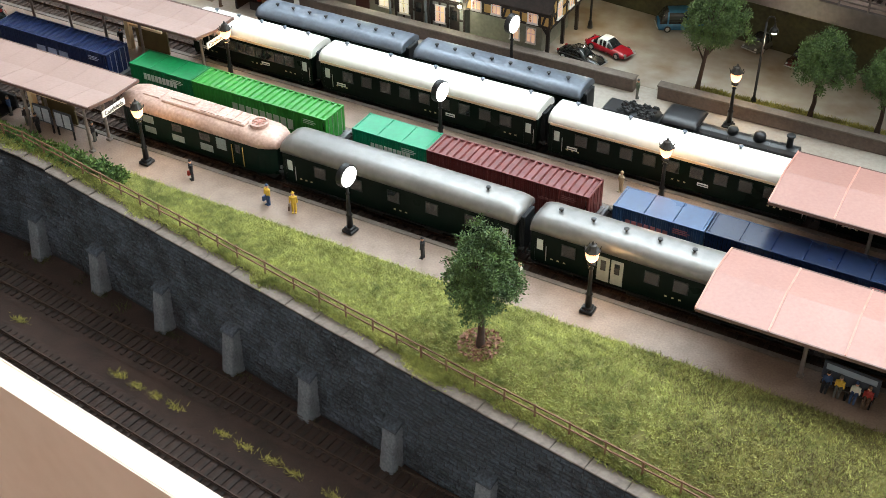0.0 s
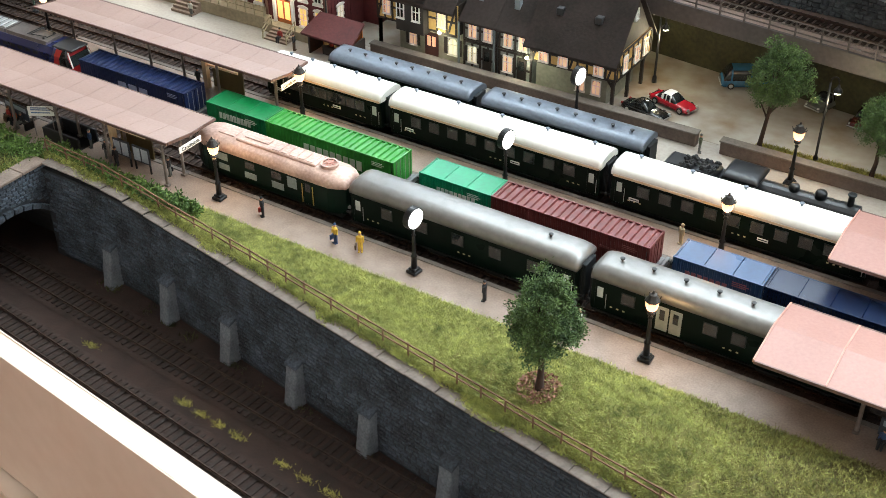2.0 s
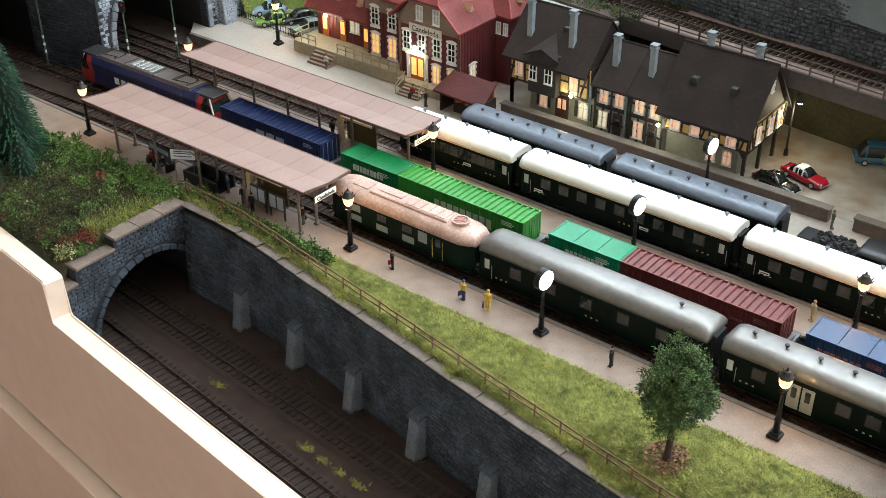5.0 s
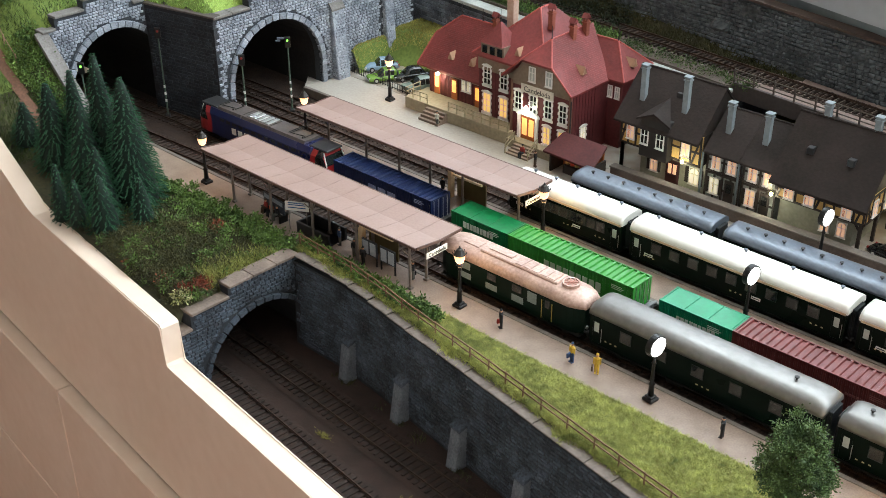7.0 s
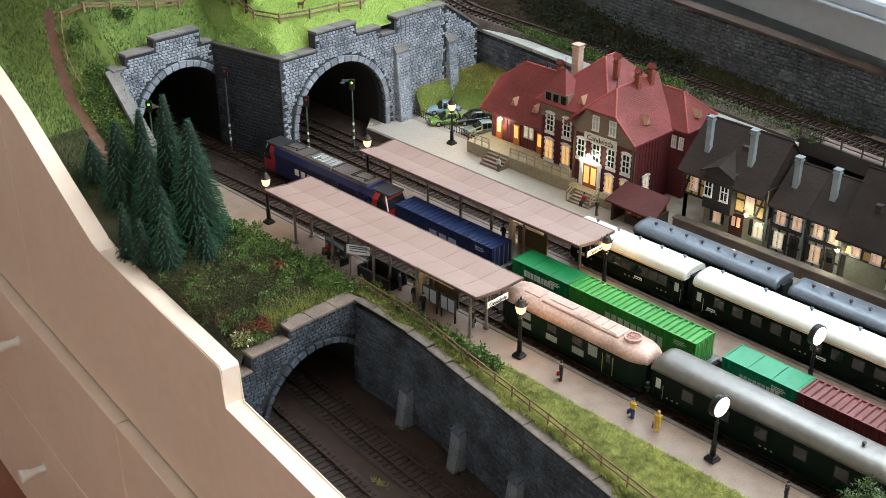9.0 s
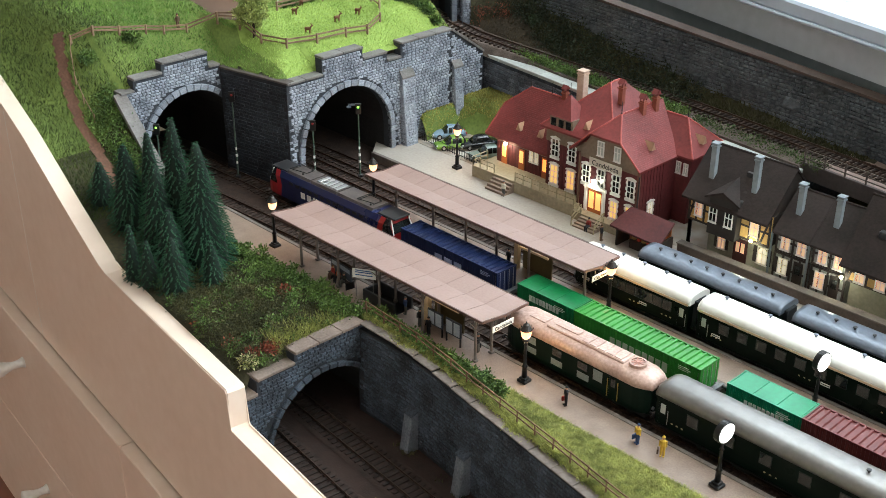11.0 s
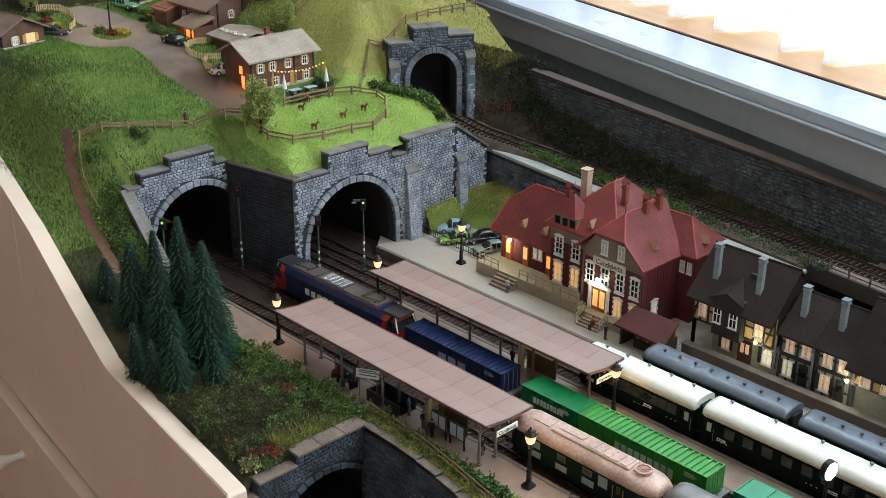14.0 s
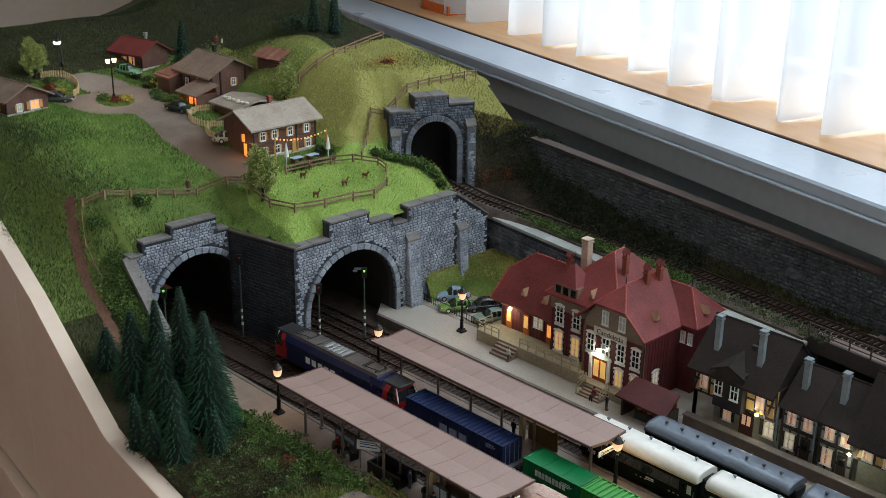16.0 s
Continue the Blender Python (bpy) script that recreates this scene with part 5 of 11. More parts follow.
def container(m, L, body, label, ribs=True, letters=None, letter_mat=None, letter_h=0.55, group="containers"):
    w, h = 2.8, 2.95
    t = thing("shipping_container", m, label, "shipping container", group)
    # side walls
    for s in (-1, 1):
        pr = corrugated(L - 0.4, w, h, 0.33, 0.055, 'x')
        bm = bmesh.new()
        prev = None
        for x, o in pr:
            a = bm.verts.new((0.2 + x, s * (w / 2 - 0.01 - o), 0.16)); b = bm.verts.new((0.2 + x, s * (w / 2 - 0.01 - o), h - 0.12))
            if prev:
                bm.faces.new((prev[0], a, b, prev[1]))
            prev = (a, b)
        part("side_wall", bm, body, t)
    bm = bmesh.new()
    if ribs:
        pr = corrugated(L - 0.4, w, h, 0.62, 0.14, 'x')
        prev = None
        for x, o in pr:
            a = bm.verts.new((0.2 + x, -w / 2 + 0.12, h - 0.02 - o)); b = bm.verts.new((0.2 + x, w / 2 - 0.12, h - 0.02 - o))
            if prev:
                bm.faces.new((prev[0], a, b, prev[1]))
            prev = (a, b)
    else:
        k = max(2, round(L / 2.35))
        for i in range(k):
            bm = bmesh.new(); box(bm, 0.15 + (L - 0.3) * i / k + 0.02, 0.15 + (L - 0.3) * (i + 1) / k - 0.02, -w / 2 + 0.1, w / 2 - 0.1, h - 0.12, h - 0.015, 0.02)
            part("roof_panel", bm, body, t)
    if ribs:
        part("roof", bm, body, t)
    bm = bmesh.new()
    for x in (0, L - 0.2):
        for y in (-w / 2, w / 2 - 0.2):
            box(bm, x, x + 0.2, y, y + 0.2, 0, h, 0.02)
    for y in (-w / 2, w / 2 - 0.14):
        box(bm, 0.2, L - 0.2, y, y + 0.14, h - 0.14, h, 0.02); box(bm, 0.2, L - 0.2, y, y + 0.14, 0, 0.18, 0.02)
    for x in (0, L - 0.14):
        box(bm, x, x + 0.14, -w / 2 + 0.2, w / 2 - 0.2, h - 0.16, h, 0.02); box(bm, x, x + 0.14, -w / 2 + 0.2, w / 2 - 0.2, 0, 0.18, 0.02)
    part("frame", bm, body, t)
    bm = bmesh.new(); box(bm, 0.05, 0.12, -w / 2 + 0.15, w / 2 - 0.15, 0.15, h - 0.15); part("front_wall", bm, body, t)
    for k in (-1, 1):
        bm = bmesh.new(); box(bm, L - 0.1, L - 0.02, min(0.02 * k, k * (w / 2 - 0.2)), max(0.02 * k, k * (w / 2 - 0.2)), 0.2, h - 0.18, 0.02)
        o = part("door", bm, body, t)
        for y in (0.35, 0.95):
            bm = bmesh.new(); tube(bm, (L, k * y, 0.15), (L, k * y, h - 0.15), 0.035, n=5); part("lock_rod", bm, SILV if body != BROWNC else BROWNC, o)
    bm = bmesh.new()
    for x in (0, L):
        for y in (-w / 2, w / 2):
            for z in (0, h):
                sx, sy, sz = (0.24 if x == 0 else -0.24), (0.2 if y < 0 else -0.2), (0.2 if z == 0 else -0.2)
                bm = bmesh.new()
                box(bm, min(x - 0.01 * (sx > 0) + 0.01 * (sx < 0), x + sx), max(x - 0.01 * (sx > 0) + 0.01 * (sx < 0), x + sx), min(y - 0.01 * (sy > 0) + 0.01 * (sy < 0), y + sy), max(y - 0.01 * (sy > 0) + 0.01 * (sy < 0), y + sy), min(z, z + sz), max(z, z + sz) + (0.01 if z else 0))
                part("corner_casting", bm, body, t)
    if letters:
        x0, x1, z, n = letters
        step = (x1 - x0) / n
        r = random.Random(int(L * 10) + n)
        for k in range(n):
            bm = bmesh.new()
            a, b = x0 + step * k + step * 0.12, x0 + step * (k + 1) - step * 0.12
            box(bm, a, b, -w / 2 - 0.012, -w / 2 + 0.02, z, z + letter_h)
            part("logo_bar", bm, letter_mat or LETTER, t)
    # small rows of unreadable marks
    bm = bmesh.new()
    for k in range(3):
        box(bm, L - 2.3, L - 1.2 + 0.2 * (k % 2), -w / 2 - 0.01, -w / 2 + 0.02, h - 0.55 - 0.16 * k, h - 0.48 - 0.16 * k)
    part("marking_bar", bm, letter_mat or LETTER, t)
    return t


def container_wagon(m, L, label):
    t = thing("container_wagon", m, label, "flat wagon", "container wagons")
    bm = bmesh.new()
    for y in (-1.15, 1.15):
        prism(bm, [(0.2, 1.15), (L - 0.2, 1.15), (L - 0.2, 0.85), (L - 4.6, 0.8), (L - 5.8, 0.42), (5.8, 0.42), (4.6, 0.8), (0.2, 0.85)], y - 0.09, y + 0.09, 'y')
    box(bm, 0.2, L - 0.2, -0.3, 0.3, 0.7, 1.1)
    for k in range(9):
        x = 0.6 + (L - 1.2) * k / 8
        box(bm, x - 0.15, x + 0.15, -1.3, 1.3, 0.95, 1.14)
    part("frame", bm, WAGON, t)
    for x in (0.1, L - 0.35):
        bm = bmesh.new(); box(bm, x, x + 0.25, -1.35, 1.35, 0.8, 1.3, 0.04); part("headstock", bm, WAGON, t)
    for k in range(4):
        bm = bmesh.new(); box(bm, 1.2 + (L - 3) * k / 3.4, 1.7 + (L - 3) * k / 3.4, -1.42, -1.22, 1.0, 1.22, 0.02); part("twist_lock", bm, mat("orange_lock", srgb(214, 130, 40), rough=0.5), t)
    bm = bmesh.new(); box(bm, L * 0.42, L * 0.42 + 1.6, -1.26, -1.235, 0.55, 0.95); part("logo_bar", bm, WHITEP, t)
    bogie(t, 2.6, 2.1, 0.46); bogie(t, L - 2.6, 2.1, 0.46)
    buffers(t, 0.1, -1); buffers(t, L - 0.1, 1)
    return t


def freight():
    zc = 1.2            # container foot above rail
    r = RAIL
    def put(x):
        return cm(x, T2, r)
    def onto(x):
        return cm(x, T2, r + zc - 0.65)
    lab = "grey skeleton wagon with orange locks"
    container_wagon(put(-24.3), 15.3, lab + " under a navy container")
    container_wagon(put(-8.0), 22.9, lab + " under two green containers")
    container_wagon(put(15.8), 22.6, lab + " under two containers")
    container_wagon(put(39.0), 22.6, lab + " under two blue containers")
    container(onto(-23.8), 14.0, NAVY, "navy blue long container with ribbed roof and grey logo", True, (5.0, 9.2, 1.2, 3), mat("pale_blue_lettering", srgb(150, 160, 190)), 0.8)
    container(onto(-7.1), 7.0, GREEN1, "short deep green container with white lettering bars", False, (1.5, 5.3, 1.7, 9), None, 0.62)
    container(onto(0.0), 14.0, GREEN2, "long leaf green container with ribbed roof and lettering", True, (4.2, 10.7, 1.05, 9), mat("pale_green_lettering", srgb(196, 210, 186)), 0.95)
    container(onto(16.6), 7.0, GREEN3, "short sea green container with smooth roof panels", False, (1.7, 5.5, 1.5, 9), None, 0.6)
    container(onto(23.6), 14.0, BROWNC, "long oxide brown container with ribbed roof", True, (9.8, 12.2, 1.6, 8), mat("dull_rose_lettering", srgb(150, 96, 90)), 0.22)
    container(onto(39.5), 7.0, BLUEC, "short blue container with lettering bars, window sheen in its colour", False, (1.0, 4.4, 1.5, 7), mat("red_white_lettering", srgb(196, 120, 124)), 0.55)
    # long container past the window's reflection: its missing sheen put into darker blue
    container(onto(46.6), 14.0, mat("container_blue_no_sheen", srgb(24, 38, 68), srgb(18, 30, 56), rough=0.25, scale=300, coarse=30, spec=0.6), "long blue container with smooth roof panels, darker without the sheen", False, (9.2, 13.0, 1.5, 7), mat("red_white_lettering", srgb(196, 120, 124)), 0.55)


freight()


def electric_loco():
    """Modern blue electric engine with red cabs."""
    L = 21.4
    t = thing("electric_locomotive", cm(-46.2, T2 - 0.45, RAIL, 1.0), "blue electric locomotive with red cab ends and grey roof", "locomotive")
    w = 3.3
    def side(x0, x1):
        bm = bmesh.new()
        prism(bm, [(-w / 2 + 0.05, 0.75), (w / 2 - 0.05, 0.75), (w / 2, 1.3), (w / 2, 3.2), (w / 2 - 0.35, 3.85), (-w / 2 + 0.35, 3.85), (-w / 2, 3.2), (-w / 2, 1.3)], x0, x1, 'x')
        return bm
    part("body", side(3.1, L - 3.1), LBLUE, t)
    BLK_G = glassy("cab_black_gloss", (0.012, 0.013, 0.015), 0.12)
    for s in (0, 1):
        sec = [(-w / 2 + 0.05, 0.75), (w / 2 - 0.05, 0.75), (w / 2, 1.3), (w / 2, 2.2), (w / 2, 3.2), (w / 2 - 0.35, 3.85), (-w / 2 + 0.35, 3.85), (-w / 2, 3.2), (-w / 2, 2.2), (-w / 2, 1.3)]
        bm = bmesh.new()
        rings = []
        # side profile: the nose rakes back above the window sill
        for x, k, rake in ((3.1, 1.0, 0.0), (2.55, 1.0, -0.5), (1.75, 1.0, -0.5), (0.6, 0.97, 0.25), (0.0, 0.88, 0.75)):
            ring = []
            for y, z in sec:
                xx = x + rake * max(0, (z - 2.0) / 1.9) - (0.25 * max(0, (2.0 - z)) if rake < 0 else 0)
                ring.append(bm.verts.new((xx if s == 0 else L - xx, y * k, z)))
            rings.append(ring)
        for j, (a, b) in enumerate(zip(rings, rings[1:])):
            for i in range(10):
                f = bm.faces.new((a[i], a[(i + 1) % 10], b[(i + 1) % 10], b[i]))
                high = f.calc_center_median().z > 2.2
                f.material_index = 0 if j == 0 else 1 if j == 1 and i != 5 else 2 if high else 1
        f = bm.faces.new(rings[-1]); f.material_index = 1
        cab = part("cab", bm, LBLUE, t, "cab with a red flash and black window band")
        cab.data.materials.append(LRED); cab.data.materials.append(BLK_G)
        x = (lambda q: q if s == 0 else L - q)
        bm = bmesh.new(); quad(bm, (x(0.1), -1.3, 2.3), (x(0.1), 1.3, 2.3), (x(0.5), 1.2, 3.3), (x(0.5), -1.2, 3.3)); part("windscreen", bm, GLASSD, cab)
        for y in (-1, 1):
            bm = bmesh.new(); beam(bm, (x(0.06), y * 1.38, 2.2), (x(0.62), y * 1.2, 3.75), 0.12, 0.1); part("window_pillar", bm, WHITEP, cab)
        for y in (-1, 1):
            bm = bmesh.new(); quad(bm, (x(0.75), y * 1.66, 2.35), (x(1.6), y * 1.67, 2.35), (x(1.5), y * 1.66, 3.15), (x(0.95), y * 1.65, 3.15)); part("side_window", bm, GLASSD, cab)
            bm = bmesh.new(); lathe(bm, [(0.14, 0), (0.16, 0.06), (0.1, 0.1)], 10); part("headlight", bm, SILV, cab, at=cm(x(0.02), y * 0.9, 1.55, 0, 0, -90 if s == 0 else 90))
        bm = bmesh.new(); box(bm, min(x(0.15), x(2.9)), max(x(0.15), x(2.9)), -1.15, 1.15, 3.78, 3.98, 0.06); part("cab_roof", bm, DARKGREY, cab)
        buffers(t, x(0.05), -1 if s == 0 else 1)
    bm = bmesh.new()
    for x0, x1 in ((3.2, 7.2), (7.4, 11.8), (12.0, 17.8)):
        prism(bm, [(-1.3, 3.8), (1.3, 3.8), (1.1, 4.15), (-1.1, 4.15)], x0, x1, 'x')
    part("roof", bm, LGREY, t)
    bm = bmesh.new()
    for k in range(5):
        box(bm, 8.0 + 0.75 * k, 8.55 + 0.75 * k, -0.85, 0.85, 4.15, 4.24, 0.02)
    part("roof_panel", bm, SILV, t, "bright ventilation grille")
    for x in (4.6, 16.2):
        bm = bmesh.new()
        for a, b in (((x - 1.1, -0.8, 4.3), (x + 1.1, -0.6, 4.42)), ((x - 1.1, 0.8, 4.3), (x + 1.1, 0.6, 4.42)), ((x - 1.0, -1.1, 4.46), (x - 1.0, 1.1, 4.46)), ((x - 0.7, -1.1, 4.46), (x - 0.7, 1.1, 4.46)), ((x + 1.1, -0.7, 4.3), (x + 1.1, 0.7, 4.3))):
            beam(bm, a, b, 0.07, 0.07)
        for y in (-0.7, 0.7):
            lathe(bm, [(0.09, 4.1), (0.13, 4.16), (0.09, 4.2), (0.13, 4.25), (0.08, 4.32)], 8, (x + 0.8, y, 0))
        part("pantograph", bm, UNDER, t)
    bm = bmesh.new()
    for x0, n in ((6.0, 5),):
        for k in range(n):
            box(bm, x0 + 1.1 * k, x0 + 1.1 * k + 0.75, -w / 2 - 0.02, -w / 2 + 0.05, 1.7, 2.45)
    part("logo_bar", bm, WHITEP, t, "white block lettering reduced to bars")
    for k in range(12):
        for s in (-1, 1):
            bm = bmesh.new(); box(bm, 4.0 + 1.1 * k, 4.7 + 1.1 * k, s * w / 2 - 0.03, s * w / 2 + 0.03, 2.75, 3.1); part("side_grille", bm, DARKGREY, t)
    bogie(t, 4.6, 3.1, 0.62); bogie(t, L - 4.6, 3.1, 0.62)
    bm = bmesh.new(); box(bm, 7.5, L - 7.5, -1.3, 1.3, 0.3, 0.8, 0.06); part("transformer", bm, UNDER, t)


electric_loco()


def green_loco():
    """Old green railcar engine with a dusty pink roof."""
    L = 16.2
    t = thing("green_locomotive", cm(-3.4, T1, RAIL), "bottle green locomotive with rounded ends and dusty pink roof", "locomotive")
    w = 3.2
    GRILLE = mat("grey_side_panel", srgb(138, 150, 148), srgb(112, 124, 122), rough=0.4, scale=500)

    def plan(x):
        d = min(x, L - x)
        return w / 2 * (0.62 + 0.38 * math.sin(math.pi / 2 * min(1, d / 1.5)))
    xs = [0, 0.2, 0.5, 0.9, 1.5, L - 1.5, L - 0.9, L - 0.5, L - 0.2, L]
    bm = bmesh.new()
    rings = []
    for x in xs:
        p = plan(x)
        rings.append([bm.verts.new((x, s * q, z)) for s, q, z in ((-1, p - 0.06, 0.85), (-1, p, 1.2), (-1, p, 3.35), (1, p, 3.35), (1, p, 1.2), (1, p - 0.06, 0.85))])
    for a, b in zip(rings, rings[1:]):
        for i in range(6):
            bm.faces.new((a[i], a[(i + 1) % 6], b[(i + 1) % 6], b[i]))
    bm.faces.new(rings[0]); bm.faces.new(rings[-1][::-1])
    part("body", bm, LOCOGREEN, t)
    bm = bmesh.new()
    rings = []
    for x, k in ((-0.12, 0.3), (0.1, 0.62), (0.5, 0.86), (1.3, 0.98), (2.2, 1), (L - 2.2, 1), (L - 1.3, 0.98), (L - 0.5, 0.86), (L - 0.1, 0.62), (L + 0.12, 0.3)):
        p = plan(min(L, max(0, x))) + 0.1
        rings.append([bm.verts.new((x, -p * math.copysign(abs(math.cos(math.pi * i / 12)) ** 0.7, math.cos(math.pi * i / 12)), 3.3 + 1.05 * k * math.sin(math.pi * i / 12) ** 0.75)) for i in range(13)])
    for a, b in zip(rings, rings[1:]):
        for i in range(12):
            bm.faces.new((a[i], a[i + 1], b[i + 1], b[i]))
        bm.faces.new((a[12], a[0], b[0], b[12]))
    bm.faces.new(rings[0]); bm.faces.new(rings[-1][::-1])
    part("roof", bm, PINKROOF, t, "dusty pink roof", smooth=True)
    bm = bmesh.new(); box(bm, 4.4, 13.0, -0.85, 0.85, 4.2, 4.5, 0.08)
    for k in range(5):
        box(bm, 8.3 + 0.9 * k, 9.05 + 0.9 * k, -0.7, 0.7, 4.45, 4.56, 0.03)
    box(bm, 2.2, 4.0, -0.6, 0.6, 4.25, 4.42, 0.05); box(bm, 5.0, 7.6, -0.3, 0.5, 4.48, 4.6, 0.04)
    part("roof_hatch", bm, PINKROOF, t)
    bm = bmesh.new(); lathe(bm, [(0.75, 4.2), (0.78, 4.62), (0.62, 4.62), (0.62, 4.5), (0.01, 4.5)], 20, (13.9, 0, 0)); fan = part("fan_housing", bm, PINKROOF, t, "round roof fan")
    bm = bmesh.new()
    for k in range(8):
        a = math.pi * k / 4
        bm = bmesh.new(); beam(bm, (13.9, 0, 4.58), (13.9 + 0.6 * math.cos(a), 0.6 * math.sin(a), 4.58), 0.09, 0.05); part("fan_blade", bm, CAN_RIB, fan)
    bm = bmesh.new(); lathe(bm, [(0.14, 4.52), (0.14, 4.64)], 10, (13.9, 0, 0)); part("fan_hub", bm, CAN_RIB, fan)
    for x, z0, z1, m, wd in ((3.3, 2.35, 3.05, GRILLE, 1.2), (3.4, 1.4, 2.0, GRILLE, 1.2), (6.4, 2.35, 3.05, GLASSD, 1.05), (6.4, 1.4, 2.0, GRILLE, 1.3), (9.3, 2.35, 3.05, GLASSD, 1.1), (9.4, 1.4, 2.05, GRILLE, 1.3), (11.0, 2.0, 3.05, GRILLE, 1.0)):
        for s in (-1, 1):
            bm = bmesh.new(); box(bm, -wd / 2, wd / 2, -0.03, 0.02, z0, z1, 0.015)
            part("window" if m is GLASSD else "side_panel", bm, m, t, at=cm(x, s * w / 2, 0, 0 if s < 0 else 180))
    for s in (-1, 1):
        bm = bmesh.new(); box(bm, -0.45, 0.45, -0.03, 0.02, 1.0, 3.2, 0.02); d = part("door", bm, LOCOGREEN, t, at=cm(12.7, s * (w / 2 + 0.01), 0, 0 if s < 0 else 180))
        bm = bmesh.new(); box(bm, -0.25, 0.25, -0.05, -0.02, 2.2, 3.0); part("pane", bm, GLASSD, d)
        for x in (-0.55, 0.55):
            bm = bmesh.new(); tube(bm, (x, -0.1, 1.1), (x, -0.1, 2.9), 0.04, n=6); part("grab_rail", bm, BRASS, d, "yellow grab rail")
    for s in (0, 1):
        for y in (-0.7, 0.7):
            x = 0.0 if s == 0 else L
            bm = bmesh.new(); box(bm, -0.04, 0.04, -0.42, 0.42, 2.3, 3.15, 0.02); part("windscreen", bm, GLASSD, t, at=cm(x + (0.12 if s == 0 else -0.12), y, 0, (18 if y > 0 else -18) * (-1 if s == 0 else 1)))
            bm = bmesh.new(); lathe(bm, [(0.16, 0), (0.16, 0.14), (0.12, 0.16)], 10); part("headlight", bm, SILV, t, at=cm(x, y, 1.4, 0, 0, -90 if s == 0 else 90))
        buffers(t, x, -1 if s == 0 else 1)
    bm = bmesh.new(); box(bm, 0.3, L - 0.3, -1.25, 1.25, 0.5, 0.9); part("underframe", bm, UNDER, t)
    bogie(t, 3.4, 2.8, 0.55); bogie(t, L - 3.4, 2.8, 0.55)


green_loco()
G1 = "silver-roofed green coaches"
coach(cm(13.7, T1, RAIL), 20.6, SILVERROOF, "dark green luggage coach with rounded silver roof behind the locomotive", 5, 1, (), group=G1)
coach(cm(35.6, T1, RAIL), 20.6, SILVERROOF, "dark green coach with rounded silver roof and pale double doors", 8, 8, (0.3, 0.7), group=G1)
coach(cm(57.5, T1, RAIL), 20.6, SILVERROOF, "dark green coach with rounded silver roof at the rear", 8, 8, (0.3, 0.7), group=G1)
G2 = "white-roofed coaches"
for x, le in ((-6.6, 13.6), (8.0, 21.4), (30.5, 21.4), (53.0, 21.4)):
    coach(cm(x, T3, RAIL), le, WHITEROOF, "dark green express coach with white roof and cream trim", 9, 5, (), CREAMTRIM, (0.1, 0.62), vent_y=0.55, roof_h=0.95, group=G2)
G3 = "grey-roofed local coaches"
for x in (-2.3, 15.1):
    coach(cm(x, T4, RAIL), 16.0, GREYROOF, "old dark coach with blue-grey roof and many ventilators", 8, 8, (), None, (), vent_y=-0.2, roof_h=0.85, group=G3)


